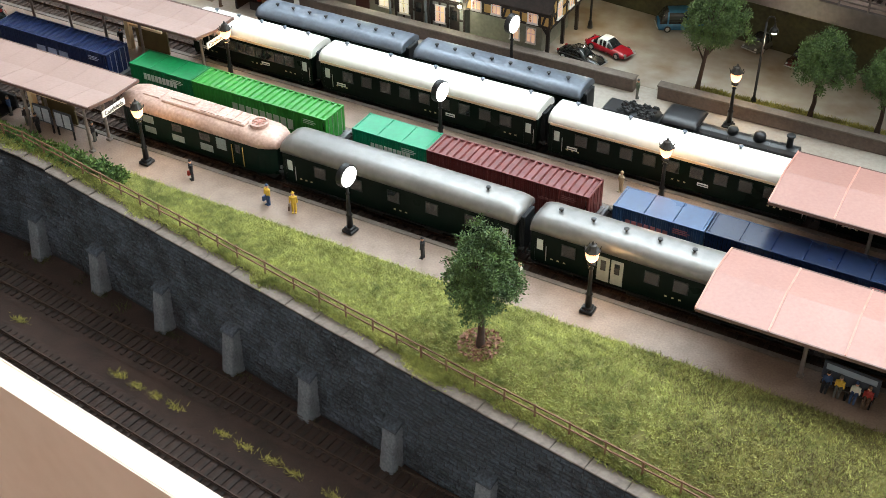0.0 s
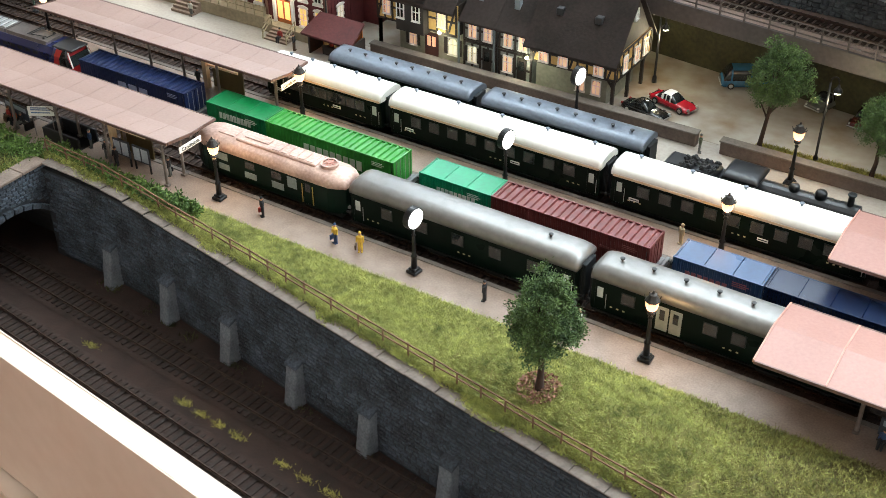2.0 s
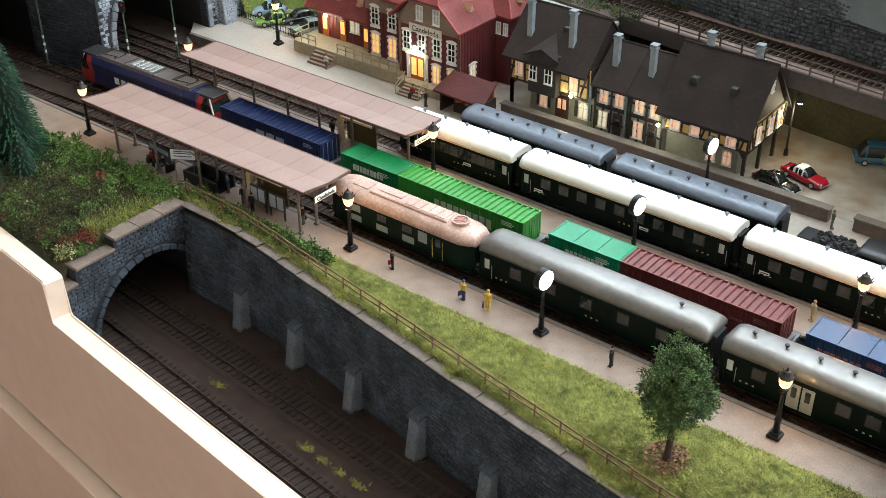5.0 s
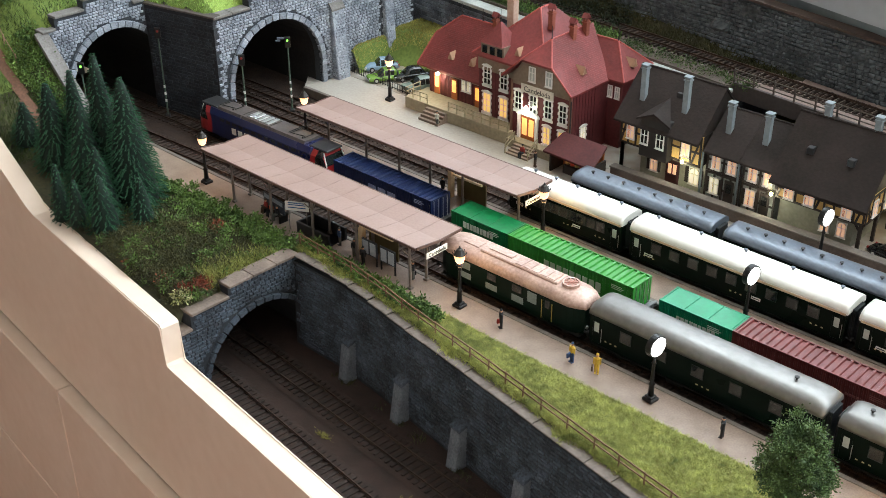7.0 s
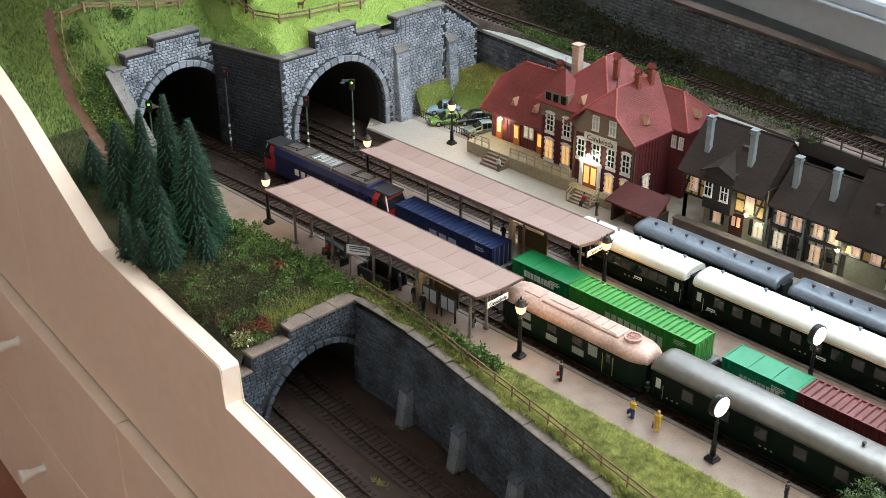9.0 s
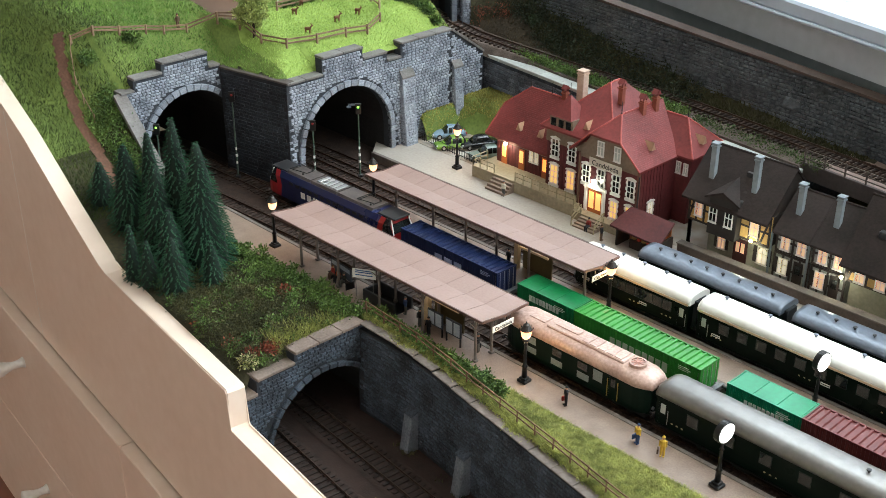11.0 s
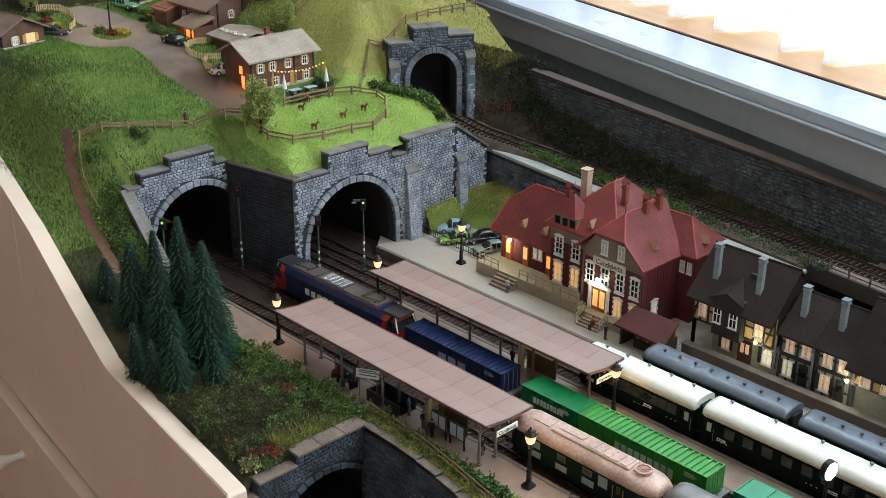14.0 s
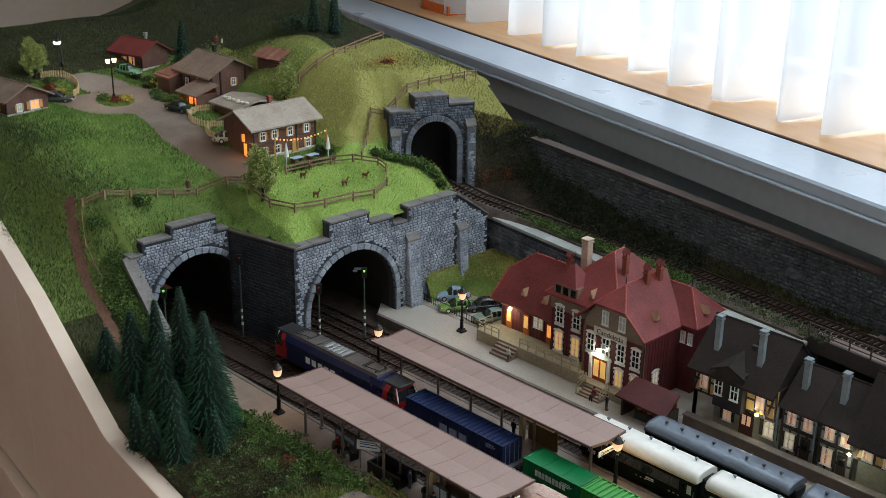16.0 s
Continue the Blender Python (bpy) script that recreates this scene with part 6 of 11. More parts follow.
def steam_loco():
    t = thing("steam_locomotive", cm(32.4, T4, RAIL), "black steam tank locomotive with tender", "steam locomotive")
    B = mat("loco_black", srgb(34, 36, 40), srgb(24, 25, 29), rough=0.35, scale=300, coarse=40)
    def tb(name, p0, p1, r0, r1=None, n=18, m=B, parent=None, smooth=True):
        bm = bmesh.new(); tube(bm, p0, p1, r0, r1, n)
        return part(name, bm, m, parent or t)
    # tender leads on the left, engine on the right end faces away
    bm = bmesh.new(); box(bm, 0.3, 5.6, -1.4, 1.4, 0.9, 2.6, 0.1); box(bm, 0.5, 5.2, -1.25, 1.25, 2.6, 3.1, 0.25)
    tender = part("tender", bm, B, t)
    bm = bmesh.new()
    r = random.Random(3)
    for k in range(60):
        x, y = r.uniform(2.0, 5.0), r.uniform(-1.0, 1.0)
        lathe(bm, [(0.05, 0), (0.22, 0.1), (0.12, 0.25)], 5, (x, y, 3.0 + 0.2 * r.random()))
    part("coal", bm, mat("coal", srgb(28, 28, 30), rough=0.5), tender)
    bm = bmesh.new(); box(bm, 6.2, 8.7, -1.45, 1.45, 1.3, 3.5, 0.06); part("cab", bm, B, t)
    bm = arc_roof(2.9, 3.2, 3.45, 0.55, 10, 0.2, 6.0); part("cab_roof", bm, B, t, smooth=True)
    for s in (-1, 1):
        bm = bmesh.new(); box(bm, 6.9, 8.0, s * 1.46 - 0.02, s * 1.46 + 0.02, 2.3, 3.1); part("cab_window", bm, GLASSD, t)
    tb("boiler", (8.6, 0, 2.4), (15.4, 0, 2.4), 0.98)
    tb("smokebox", (15.4, 0, 2.4), (17.0, 0, 2.4), 1.02)
    tb("smokebox_door", (17.0, 0, 2.4), (17.15, 0, 2.4), 0.85, 0.6)
    for x in (9.8, 11.3, 12.9, 14.6):
        tb("boiler_band", (x, 0, 2.4), (x + 0.12, 0, 2.4), 1.01)
    bm = bmesh.new(); lathe(bm, [(0.32, 3.2), (0.27, 3.6), (0.25, 4.2), (0.36, 4.3), (0.36, 4.42), (0.26, 4.42)], 14, (16.2, 0, 0)); part("chimney", bm, B, t, smooth=True)
    for x, r_, h in ((13.8, 0.5, 4.0), (11.6, 0.45, 3.9)):
        bm = bmesh.new(); lathe(bm, [(r_, 3.0), (r_, h - 0.3), (r_ * 0.8, h - 0.08), (0.05, h)], 14, (x, 0, 0)); part("steam_dome", bm, B, t, smooth=True)
    bm = bmesh.new(); box(bm, 8.6, 17.2, -1.45, -0.6, 1.5, 1.6); box(bm, 8.6, 17.2, 0.6, 1.45, 1.5, 1.6); box(bm, 0.3, 17.3, -0.9, 0.9, 0.8, 1.3); part("running_board", bm, B, t)
    for s in (-1, 1):
        bm = bmesh.new(); box(bm, 15.0, 16.8, s * 1.4 - 0.3, s * 1.4 + 0.3, 0.55, 1.3, 0.12); part("cylinder", bm, B, t)
        bm = bmesh.new(); beam(bm, (9.6, s * 1.2, 0.75), (15.0, s * 1.2, 0.9), 0.08, 0.14); part("rod", bm, SILV, t)
        for x in (9.6, 11.4, 13.2):
            part("driving_wheel", wheel_bm(0.78), mat("wheel_red_brown", srgb(96, 40, 36), srgb(70, 30, 28), rough=0.5), t, at=(x, s * 0.85, 0.78))
        for x in (1.3, 2.9, 4.5, 16.2):
            part("wheel", wheel_bm(0.5), UNDER, t, at=(x, s * 0.85, 0.5))
    buffers(t, 0.3, -1); buffers(t, 17.25, 1)


steam_loco()


# ---- station canopies, lamps, clocks, signs ----
def station_canopy(name, x0, x1, y0, y1, zf, zm, zb, roof_mat, label, n, posts, post_y, rib=False):
    t = thing(name, (x0, y0, 0), label, "platform canopy", "platform canopies")
    L, W = x1 - x0, y1 - y0
    ym = W * 0.5
    th = 0.16
    for k in range(n):
        a, b = L * k / n + 0.015, L * (k + 1) / n - 0.015
        for (ya, za), (yb, zb_) in (((0, zf), (ym, zm)), ((ym, zm), (W, zb))):
            bm = bmesh.new()
            prism(bm, [(ya, za), (yb, zb_), (yb, zb_ - th), (ya, za - th)], a, b, 'x')
            part("roof_panel", bm, roof_mat, t)
        if rib and k:
            bm = bmesh.new()
            beam(bm, (L * k / n, 0, zf + 0.03), (L * k / n, ym, zm + 0.03), 0.12, 0.09); beam(bm, (L * k / n, ym, zm + 0.03), (L * k / n, W, zb + 0.03), 0.12, 0.09)
            part("seam", bm, CAN_RIB, t)
    bm = bmesh.new()
    beam(bm, (0, -0.04, zf - 0.1), (L, -0.04, zf - 0.1), 0.12, 0.24); beam(bm, (0, W + 0.04, zb - 0.1), (L, W + 0.04, zb - 0.1), 0.12, 0.24)
    part("gutter", bm, CAN_EDGE, t)
    for x in (-0.03, L + 0.03):
        bm = bmesh.new(); beam(bm, (x, 0, zf - 0.05), (x, ym, zm - 0.05), 0.1, 0.26); beam(bm, (x, ym, zm - 0.05), (x, W, zb - 0.05), 0.1, 0.26); part("verge", bm, CAN_EDGE if not rib else CAN_RIB, t)
    bm = bmesh.new(); box(bm, 0.1, L - 0.1, ym - 0.15, ym + 0.15, zm - 0.55, zm - 0.2); part("purlin", bm, POST, t)
    for x in posts:
        for y in post_y:
            bm = bmesh.new()
            box(bm, -0.22, 0.22, -0.22, 0.22, 0, 0.25, 0.04); tube(bm, (0, 0, 0.2), (0, 0, zm - 0.2), 0.15, 0.13, 10)
            for s in (-1, 1):
                beam(bm, (0, 0, zm - 1.3), (0, s * 0.9, zm - 0.3), 0.1, 0.1)
            part("post", bm, POST, t, at=(x - x0, y - y0, 0))
    return t


def name_sign(parent, x, y, z, length=2.7):
    bm = bmesh.new(); box(bm, -0.05, 0.05, -length / 2, length / 2, -0.3, 0.3, 0.03)
    s = part("sign_board", bm, WHITEP, parent, "white station name board", at=(x, y, z))
    lettering("sign_letters", "Candeleda", 0.52, mat("black_lettering", srgb(36, 34, 34), rough=0.6), s, cm(0.06, 0, -0.02, 90, 90))
    for k in (-1, 1):
        bm = bmesh.new(); tube(bm, (0, k * length * 0.35, 0.36), (0, k * length * 0.35, 0.8), 0.03, n=5); part("hanger", bm, POST, s)


c1 = station_canopy("platform_canopy", -32.2, -1.7, -10.4, -4.5, 5.15, 4.75, 4.75, CANOPY, "long pink-brown canopy on grey posts over the first platform", 12, (-28.5, -22.5, -16.3, -10.2, -3.3), (-9.6, -7.5))
name_sign(c1, 30.7, 2.4, 3.95)
c2 = station_canopy("platform_canopy", -33.0, -1.5, 3.1, 8.3, 5.25, 4.85, 4.95, CANOPY, "long pink-brown canopy on grey posts over the island platform", 12, (-30.5, -24.5, -19.5, -15, -10.5, -3.2), (5.4,))
name_sign(c2, 31.7, 2.3, 4.05)
station_canopy("platform_canopy", 49.5, 82, -11.0, -3.7, 5.2, 5.6, 5.0, CANOPY_R, "wide rust-pink canopy with raised seams at the platform end", 7, (56.2, 68, 78), (-8.2,), rib=True)
station_canopy("platform_canopy", 50.1, 82, 2.5, 10.2, 5.2, 5.5, 5.0, CANOPY_R, "wide rust-pink canopy with raised seams over the island platform", 7, (57, 68, 78), (5.6,), rib=True)


def lantern(m, label, h=6.3, kind="gas"):
    t = thing("platform_lamp", m, label, "street lamp", "platform lamps")
    bm = bmesh.new(); box(bm, -0.48, 0.48, -0.48, 0.48, 0, 0.3, 0.06); box(bm, -0.34, 0.34, -0.34, 0.34, 0.3, 0.5, 0.05); part("base", bm, BLACKIRON, t)
    bm = bmesh.new(); lathe(bm, [(0.26, 0.45), (0.22, 1.5), (0.28, 1.6), (0.17, 1.75), (0.13, h - 2.6), (0.2, h - 2.5), (0.12, h - 2.4), (0.12, h - (1.95 if kind == "gas" else 1.6))], 10); part("pole", bm, BLACKIRON, t, smooth=True)
    if kind == "gas":
        bm = bmesh.new(); lathe(bm, [(0.2, h - 1.9), (0.36, h - 1.74), (0.46, h - 1.4), (0.5, h - 1.05), (0.42, h - 1.0)], 10); part("glass", bm, LAMPGLOW, t, "glowing warm lamp glass")
        # the bulb's light, leaving the glass
        d = bpy.data.lights.new("lantern_bulb", 'POINT')
        d.energy, d.color, d.shadow_soft_size = 0.06, (1.0, 0.55, 0.2), 0.42 * U
        new("lantern_bulb", d).matrix_world = m @ Matrix.Translation((0.0, 0, (h - 2.45) * U))
        bm = bmesh.new(); lathe(bm, [(0.5, h - 1.06), (0.54, h - 0.98), (0.42, h - 0.82), (0.32, h - 0.66), (0.26, h - 0.52), (0.12, h - 0.44), (0.05, h - 0.22)], 12); cap = part("cap", bm, mat("worn_iron", srgb(60, 56, 52), srgb(36, 33, 31), rough=0.45, metal=0.3), t, "worn iron cap")
        for k in range(8):
            a = math.pi * k / 4
            bm = bmesh.new(); tube(bm, (0.54 * math.cos(a), 0.54 * math.sin(a), h - 1.0), (0.64 * math.cos(a), 0.64 * math.sin(a), h - 0.78), 0.05, 0.02, 5); part("crown_tip", bm, BLACKIRON, cap)
        bm = bmesh.new(); lathe(bm, [(0.14, h - 2.3), (0.3, h - 2.15), (0.3, h - 2.02), (0.2, h - 1.93)], 10); part("gallery", bm, BLACKIRON, t)
    else:
        bm = bmesh.new(); tube(bm, (0, -0.25, h - 0.9), (0, 0.25, h - 0.9), 0.92, n=22); part("case", bm, BLACKIRON, t)
        for s in (-1, 1):
            bm = bmesh.new(); tube(bm, (0, s * 0.25, h - 0.9), (0, s * 0.29, h - 0.9), 0.82, n=22); part("dial", bm, WHITEGLOW, t, "white glowing clock dial")
            bm = bmesh.new(); beam(bm, (0, s * 0.30, h - 0.95), (0, s * 0.30, h - 0.4), 0.03, 0.01); beam(bm, (0, s * 0.30, h - 0.9), (0.3, s * 0.30, h - 0.78), 0.03, 0.01); part("clock_hand_pair", bm, mat("grey_pointer", srgb(150, 150, 150), rough=0.5), t)
    return t


LG = "black cast iron lamp with glowing lantern on the "
for x, y, lab in ((-34.2, -8.8, LG + "first platform"), (1.9, -8.75, LG + "first platform"), (41.5, -8.75, LG + "first platform"),
                  (-34.6, 5.6, LG + "island platform"), (-0.3, 5.6, LG + "island platform"), (41.3, 5.7, LG + "island platform"), (-35.8, 20.2, LG + "house platform"), (42.3, 19.3, LG + "house platform")):
    lantern(cm(x, y, 0), lab)
for x, y, rz in ((21.9, -8.75, 82), (21.9, 5.3, 82), (21.7, 18.9, 82)):
    lantern(cm(x, y, 0, rz), "black platform clock on a post with white lit dial", 6.0, "clock")


# ---- buildings ----
WMESH = {}


def wall_window(parent, m, w, h, pane_mat, frame_mat=None, style="cross", shutter=None, arch=False, name="window", reveal=0.06):
    """A window on a wall: m has local x along the wall, -y outwards, z up from the sill."""
    frame_mat = frame_mat or WHITEP
    key = (round(w, 2), round(h, 2), pane_mat.name, frame_mat.name, style, arch)
    if key not in WMESH:
        bm = bmesh.new()
        f = 0.11
        for a in ((-w / 2 - f, -w / 2, -f, h + f), (w / 2, w / 2 + f, -f, h + f), (-w / 2, w / 2, h, h + f), (-w / 2, w / 2, -f, 0)):
            box(bm, a[0], a[1], -reveal - 0.04, 0.05, a[2], a[3])
        box(bm, -w / 2 - f - 0.05, w / 2 + f + 0.05, -reveal - 0.12, 0.0, -f - 0.06, -f)
        if style == "ornate":
            prism(bm, [(-w / 2 - 0.3, h + f), (w / 2 + 0.3, h + f), (w / 2 + 0.2, h + f + 0.16), (0.12, h + f + 0.3), (-0.12, h + f + 0.3), (-w / 2 - 0.2, h + f + 0.16)], -reveal - 0.1, 0, 'y')
            for s in (-1, 1):
                for z in (0.15 * h, 0.5 * h, 0.85 * h):
                    box(bm, s * (w / 2 + f + 0.06) - 0.07, s * (w / 2 + f + 0.06) + 0.07, -reveal - 0.06, 0, z - 0.18, z + 0.18, 0.03)
            box(bm, -w / 2 - 0.25, w / 2 + 0.25, -reveal - 0.08, 0, -f - 0.3, -f)
        fr = to_mesh("window_frame", bm, frame_mat)
        bm = bmesh.new()
        if arch:
            pts = [(-w / 2, 0), (w / 2, 0)] + [(w / 2 * math.cos(math.pi * k / 8), h - w / 2 + w / 2 * math.sin(math.pi * k / 8)) for k in range(9)]
            prism(bm, pts, -0.03, 0.0, 'y')
        else:
            box(bm, -w / 2, w / 2, -0.03, 0.0, 0, h)
        pn = to_mesh("pane", bm, pane_mat)
        bm = bmesh.new()
        b = 0.045
        box(bm, -b, b, -reveal - 0.02, -0.02, 0, h)
        for z in ((0.62 * h,) if style == "cross" else (0.33 * h, 0.66 * h)):
            box(bm, -w / 2, w / 2, -reveal - 0.02, -0.02, z - b, z + b)
        br = to_mesh("glazing_bar", bm, frame_mat)
        WMESH[key] = fr, pn, br
    fr, pn, br = WMESH[key]
    o = piece(name, fr, parent, m)
    piece("pane", pn, o, Matrix())
    piece("glazing_bar", br, o, Matrix())
    if shutter:
        for s in (-1, 1):
            bm = bmesh.new(); box(bm, -w * 0.22, w * 0.22, -0.1, -0.04, -0.05, h + 0.05, 0.02)
            part("shutter", bm, shutter, o, at=(s * (w * 0.74 + 0.1), 0, 0))
    return o


def roof_slab(corners, th=0.22):
    """A sloped slab from four corners (counter-clockwise from above)."""
    bm = bmesh.new()
    top = [bm.verts.new(c) for c in corners]
    bot = [bm.verts.new((c[0], c[1], c[2] - th)) for c in corners]
    n = len(corners)
    bm.faces.new(top); bm.faces.new(bot[::-1])
    for k in range(n):
        bm.faces.new((top[k], bot[k], bot[(k + 1) % n], top[(k + 1) % n]))
    return bm


def ridge_line(parent, a, b, material, r=0.14, n=None):
    a, b = Vector(a), Vector(b)
    bm = bmesh.new()
    n = n or max(2, int((b - a).length / 0.55))
    for k in range(n):
        p, q = a.lerp(b, k / n), a.lerp(b, (k + 0.94) / n)
        tube(bm, p, q, r, r * 0.88, 6)
    part("ridge_tiles", bm, material, parent)


def chimney(parent, x, y, z0, z1, w, material, capm=None, hood=False):
    bm = bmesh.new(); box(bm, -w / 2, w / 2, -w / 2, w / 2, z0, z1, 0.03); box(bm, -w / 2 - 0.08, w / 2 + 0.08, -w / 2 - 0.08, w / 2 + 0.08, z1 - 0.35, z1 - 0.2)
    c = part("chimney", bm, material, parent, at=(x, y, 0))
    bm = bmesh.new()
    if hood:
        prism(bm, [(-w / 2 - 0.1, z1 + 0.25), (0, z1 + 0.75), (w / 2 + 0.1, z1 + 0.25)], -w / 2 - 0.1, w / 2 + 0.1, 'x')
        for sx in (-1, 1):
            for sy in (-1, 1):
                box(bm, sx * w * 0.4 - 0.05, sx * w * 0.4 + 0.05, sy * w * 0.4 - 0.05, sy * w * 0.4 + 0.05, z1, z1 + 0.3)
    else:
        box(bm, -w / 2 - 0.1, w / 2 + 0.1, -w / 2 - 0.1, w / 2 + 0.1, z1, z1 + 0.14, 0.03)
    part("chimney_cap", bm, capm or material, c)


def out(x, y, z, rz=0):
    return cm(x, y, z, rz)


def station_building():
    t = thing("station_building", (0, 0, 0), "dark red station building with red tiled hipped roofs and lit windows", "station building")
    TR = mat("tile_ridge", srgb(176, 84, 76), srgb(150, 66, 60), rough=0.6)
    TAUPE = WALLGREY
    # terrace with stairs and railing
    bm = bmesh.new(); box(bm, -32.9, -16.8, 19.9, 24, 0.006, 1.45, 0.04); box(bm, -16.8, -9.2, 19.6, 21.2, 0.006, 1.0, 0.04)
    part("terrace", bm, mat("terrace_stone", srgb(168, 156, 130), srgb(142, 130, 108), rough=0.8, scale=300, coarse=40, bump=0.2), t)
    for x0, x1, y, top in ((-29.2, -26.0, 19.9, 1.45), (-15.4, -12.4, 19.6, 1.0)):
        for k in range(4):
            bm = bmesh.new(); box(bm, x0, x1, y - 0.4 * (4 - k), y - 0.4 * (3 - k) + 0.02, 0.006, top * (k + 1) / 5, 0.02); part("step", bm, PLATFORM, t)
    RAILM = mat("stair_rail", srgb(168, 158, 128), srgb(140, 130, 104), rough=0.5)
    def railing(pts, h=1.15, post=1.3):
        bm = bmesh.new()
        for a, b in zip(pts, pts[1:]):
            a, b = Vector(a), Vector(b)
            for dz in (h, h * 0.55):
                beam(bm, a + Vector((0, 0, dz)), b + Vector((0, 0, dz)), 0.09, 0.09)
            n = max(1, round((b - a).length / post))
            for k in range(n + 1):
                p = a.lerp(b, k / n)
                beam(bm, p, p + Vector((0.0, 0, h)), 0.1, 0.1)
        part("railing", bm, RAILM, t)
    railing([(-32.8, 22.5, 1.45), (-32.8, 20.0, 1.45), (-29.3, 20.0, 1.45)])
    railing([(-25.9, 20.0, 1.45), (-16.9, 20.0, 1.45)])
    railing([(-15.5, 19.6, 1.0), (-15.5, 18.0, 0.05)]); railing([(-12.3, 19.6, 1.0), (-12.3, 18.0, 0.05)])
    # walls: left wing, middle, gable wing, main body
    def block(x0, x1, y0, y1, z0, z1, m=WALLRED, nm="wall"):
        bm = bmesh.new(); box(bm, x0, x1, y0, y1, z0, z1)
        return part(nm, bm, m, t)
    block(-31.9, -22.6, 23.2, 30.2, 0.006, 5.2)
    block(-23.2, -16.6, 22.3, 31, 0.006, 8.4)
    block(-17.0, -8.9, 20.9, 30.5, 0.006, 8.0)
    block(-9.4, -7.0, 27.5, 33.2, 0.006, 8.2)
    block(-17.0, -8.9, 30.5, 33.0, 0.006, 8.2)
    # boarding joints
    bm = bmesh.new()
    for x in np.arange(-31.6, -22.8, 0.55):
        box(bm, x, x + 0.06, 23.15, 23.22, 1.45, 5.0)
    for x in np.arange(-22.9, -17.1, 0.55):
        box(bm, x, x + 0.06, 22.25, 22.32, 1.45, 8.2)
    for y in np.arange(21.2, 25.4, 0.55):
        box(bm, -8.92, -8.86, y, y + 0.06, 0.1, 7.6)
    part("board_joints", bm, mat("joint_dark_red", srgb(84, 32, 34), rough=0.7), t, kind="stuff")
    # gable face with half hip
    gz, hz, hw, cx = 7.2, 10.2, 2.1, -13.45
    bm = bmesh.new(); prism(bm, [(-17.0, gz), (-8.9, gz), (-8.9, 8.0), (cx + hw, hz), (cx - hw, hz), (-17.0, 8.0)], 20.78, 20.95, 'y'); part("gable", bm, TAUPE, t)
    bm = bmesh.new(); box(bm, -23.3, -17.0, 22.22, 22.34, 6.9, 8.4); part("upper_boarding", bm, TAUPE, t)
    bm = bmesh.new(); box(bm, -32.0, -22.6, 23.1, 23.24, 4.2, 5.2); part("upper_boarding", bm, TAUPE, t)
    for x in (-17.05, -8.95):
        bm = bmesh.new(); box(bm, x - 0.14, x + 0.14, 20.75, 21.03, 0.9, 7.6); part("corner_board", bm, mat("corner_wood", srgb(120, 90, 74), rough=0.7), t)
    # roofs
    R = ROOFRED
    rz, ry0, ry1 = 12.45, 20.4, 30.4
    er, el, ez = cx + 4.85, cx - 4.85, 7.85
    # front gable with half hip
    part("roof", roof_slab([(cx, 23.0, rz), (cx + hw, ry0, hz + 0.15), (er, ry0, ez), (er, 27.3, ez), (cx, ry1, rz)]), R, t)
    part("roof", roof_slab([(cx, 23.0, rz), (cx, ry1, rz), (el, ry1, ez), (el, ry0, ez), (cx - hw, ry0, hz + 0.15)]), R, t)
    part("roof", roof_slab([(cx, 23.0, rz), (cx - hw, ry0, hz + 0.15), (cx + hw, ry0, hz + 0.15)]), R, t)
    # east wing: ridge towards the gable, hipped end
    wz, wy = 11.25, 30.1
    part("roof", roof_slab([(-12.6, wy, wz), (-9.4, 27.1, 8.0), (-6.6, 27.1, 8.0), (-9.7, wy, wz)]), R, t)
    part("roof", roof_slab([(-9.7, wy, wz), (-6.6, 27.1, 8.0), (-6.6, 33.7, 8.0)]), R, t)
    part("roof", roof_slab([(-9.7, wy, wz), (-6.6, 33.7, 8.0), (-14.0, 33.7, 8.0), (-13.0, wy, wz)]), R, t)
    # steep main roof
    mz, my = 13.9, 27.0
    part("roof", roof_slab([(-18.3, my, mz), (-23.9, 21.8, 8.7), (-13.2, 21.8, 8.7)]), R, t)
    part("roof", roof_slab([(-18.3, my, mz), (-13.2, 21.8, 8.7), (-13.2, 34.0, 8.7), (-18.3, 28.9, mz)]), R, t)
    part("roof", roof_slab([(-18.3, 28.9, mz), (-13.2, 34.0, 8.7), (-23.9, 34.0, 8.7)]), R, t)
    part("roof", roof_slab([(-18.3, my, mz), (-18.3, 28.9, mz), (-23.9, 34.0, 8.7), (-23.9, 21.8, 8.7)]), R, t)
    # lower wing with half hip
    lz, ly = 10.5, 26.7
    part("roof", roof_slab([(-29.8, ly, lz), (-32.5, 25.0, 8.25), (-33.2, 22.4, 4.9), (-22.0, 22.4, 4.9), (-20.0, ly, lz)]), R, t)
    part("roof", roof_slab([(-20.0, ly, lz), (-22.0, 31.0, 4.9), (-33.2, 31.0, 4.9), (-32.5, 28.4, 8.25), (-29.8, ly, lz)]), R, t)
    part("roof", roof_slab([(-29.8, ly, lz), (-32.5, 28.4, 8.25), (-32.5, 25.0, 8.25)]), R, t)
    bm = bmesh.new(); prism(bm, [(23.2, 5.0), (30.2, 5.0), (28.3, 8.0), (25.1, 8.0)], -32.0, -31.8, 'x'); part("gable", bm, TAUPE, t)
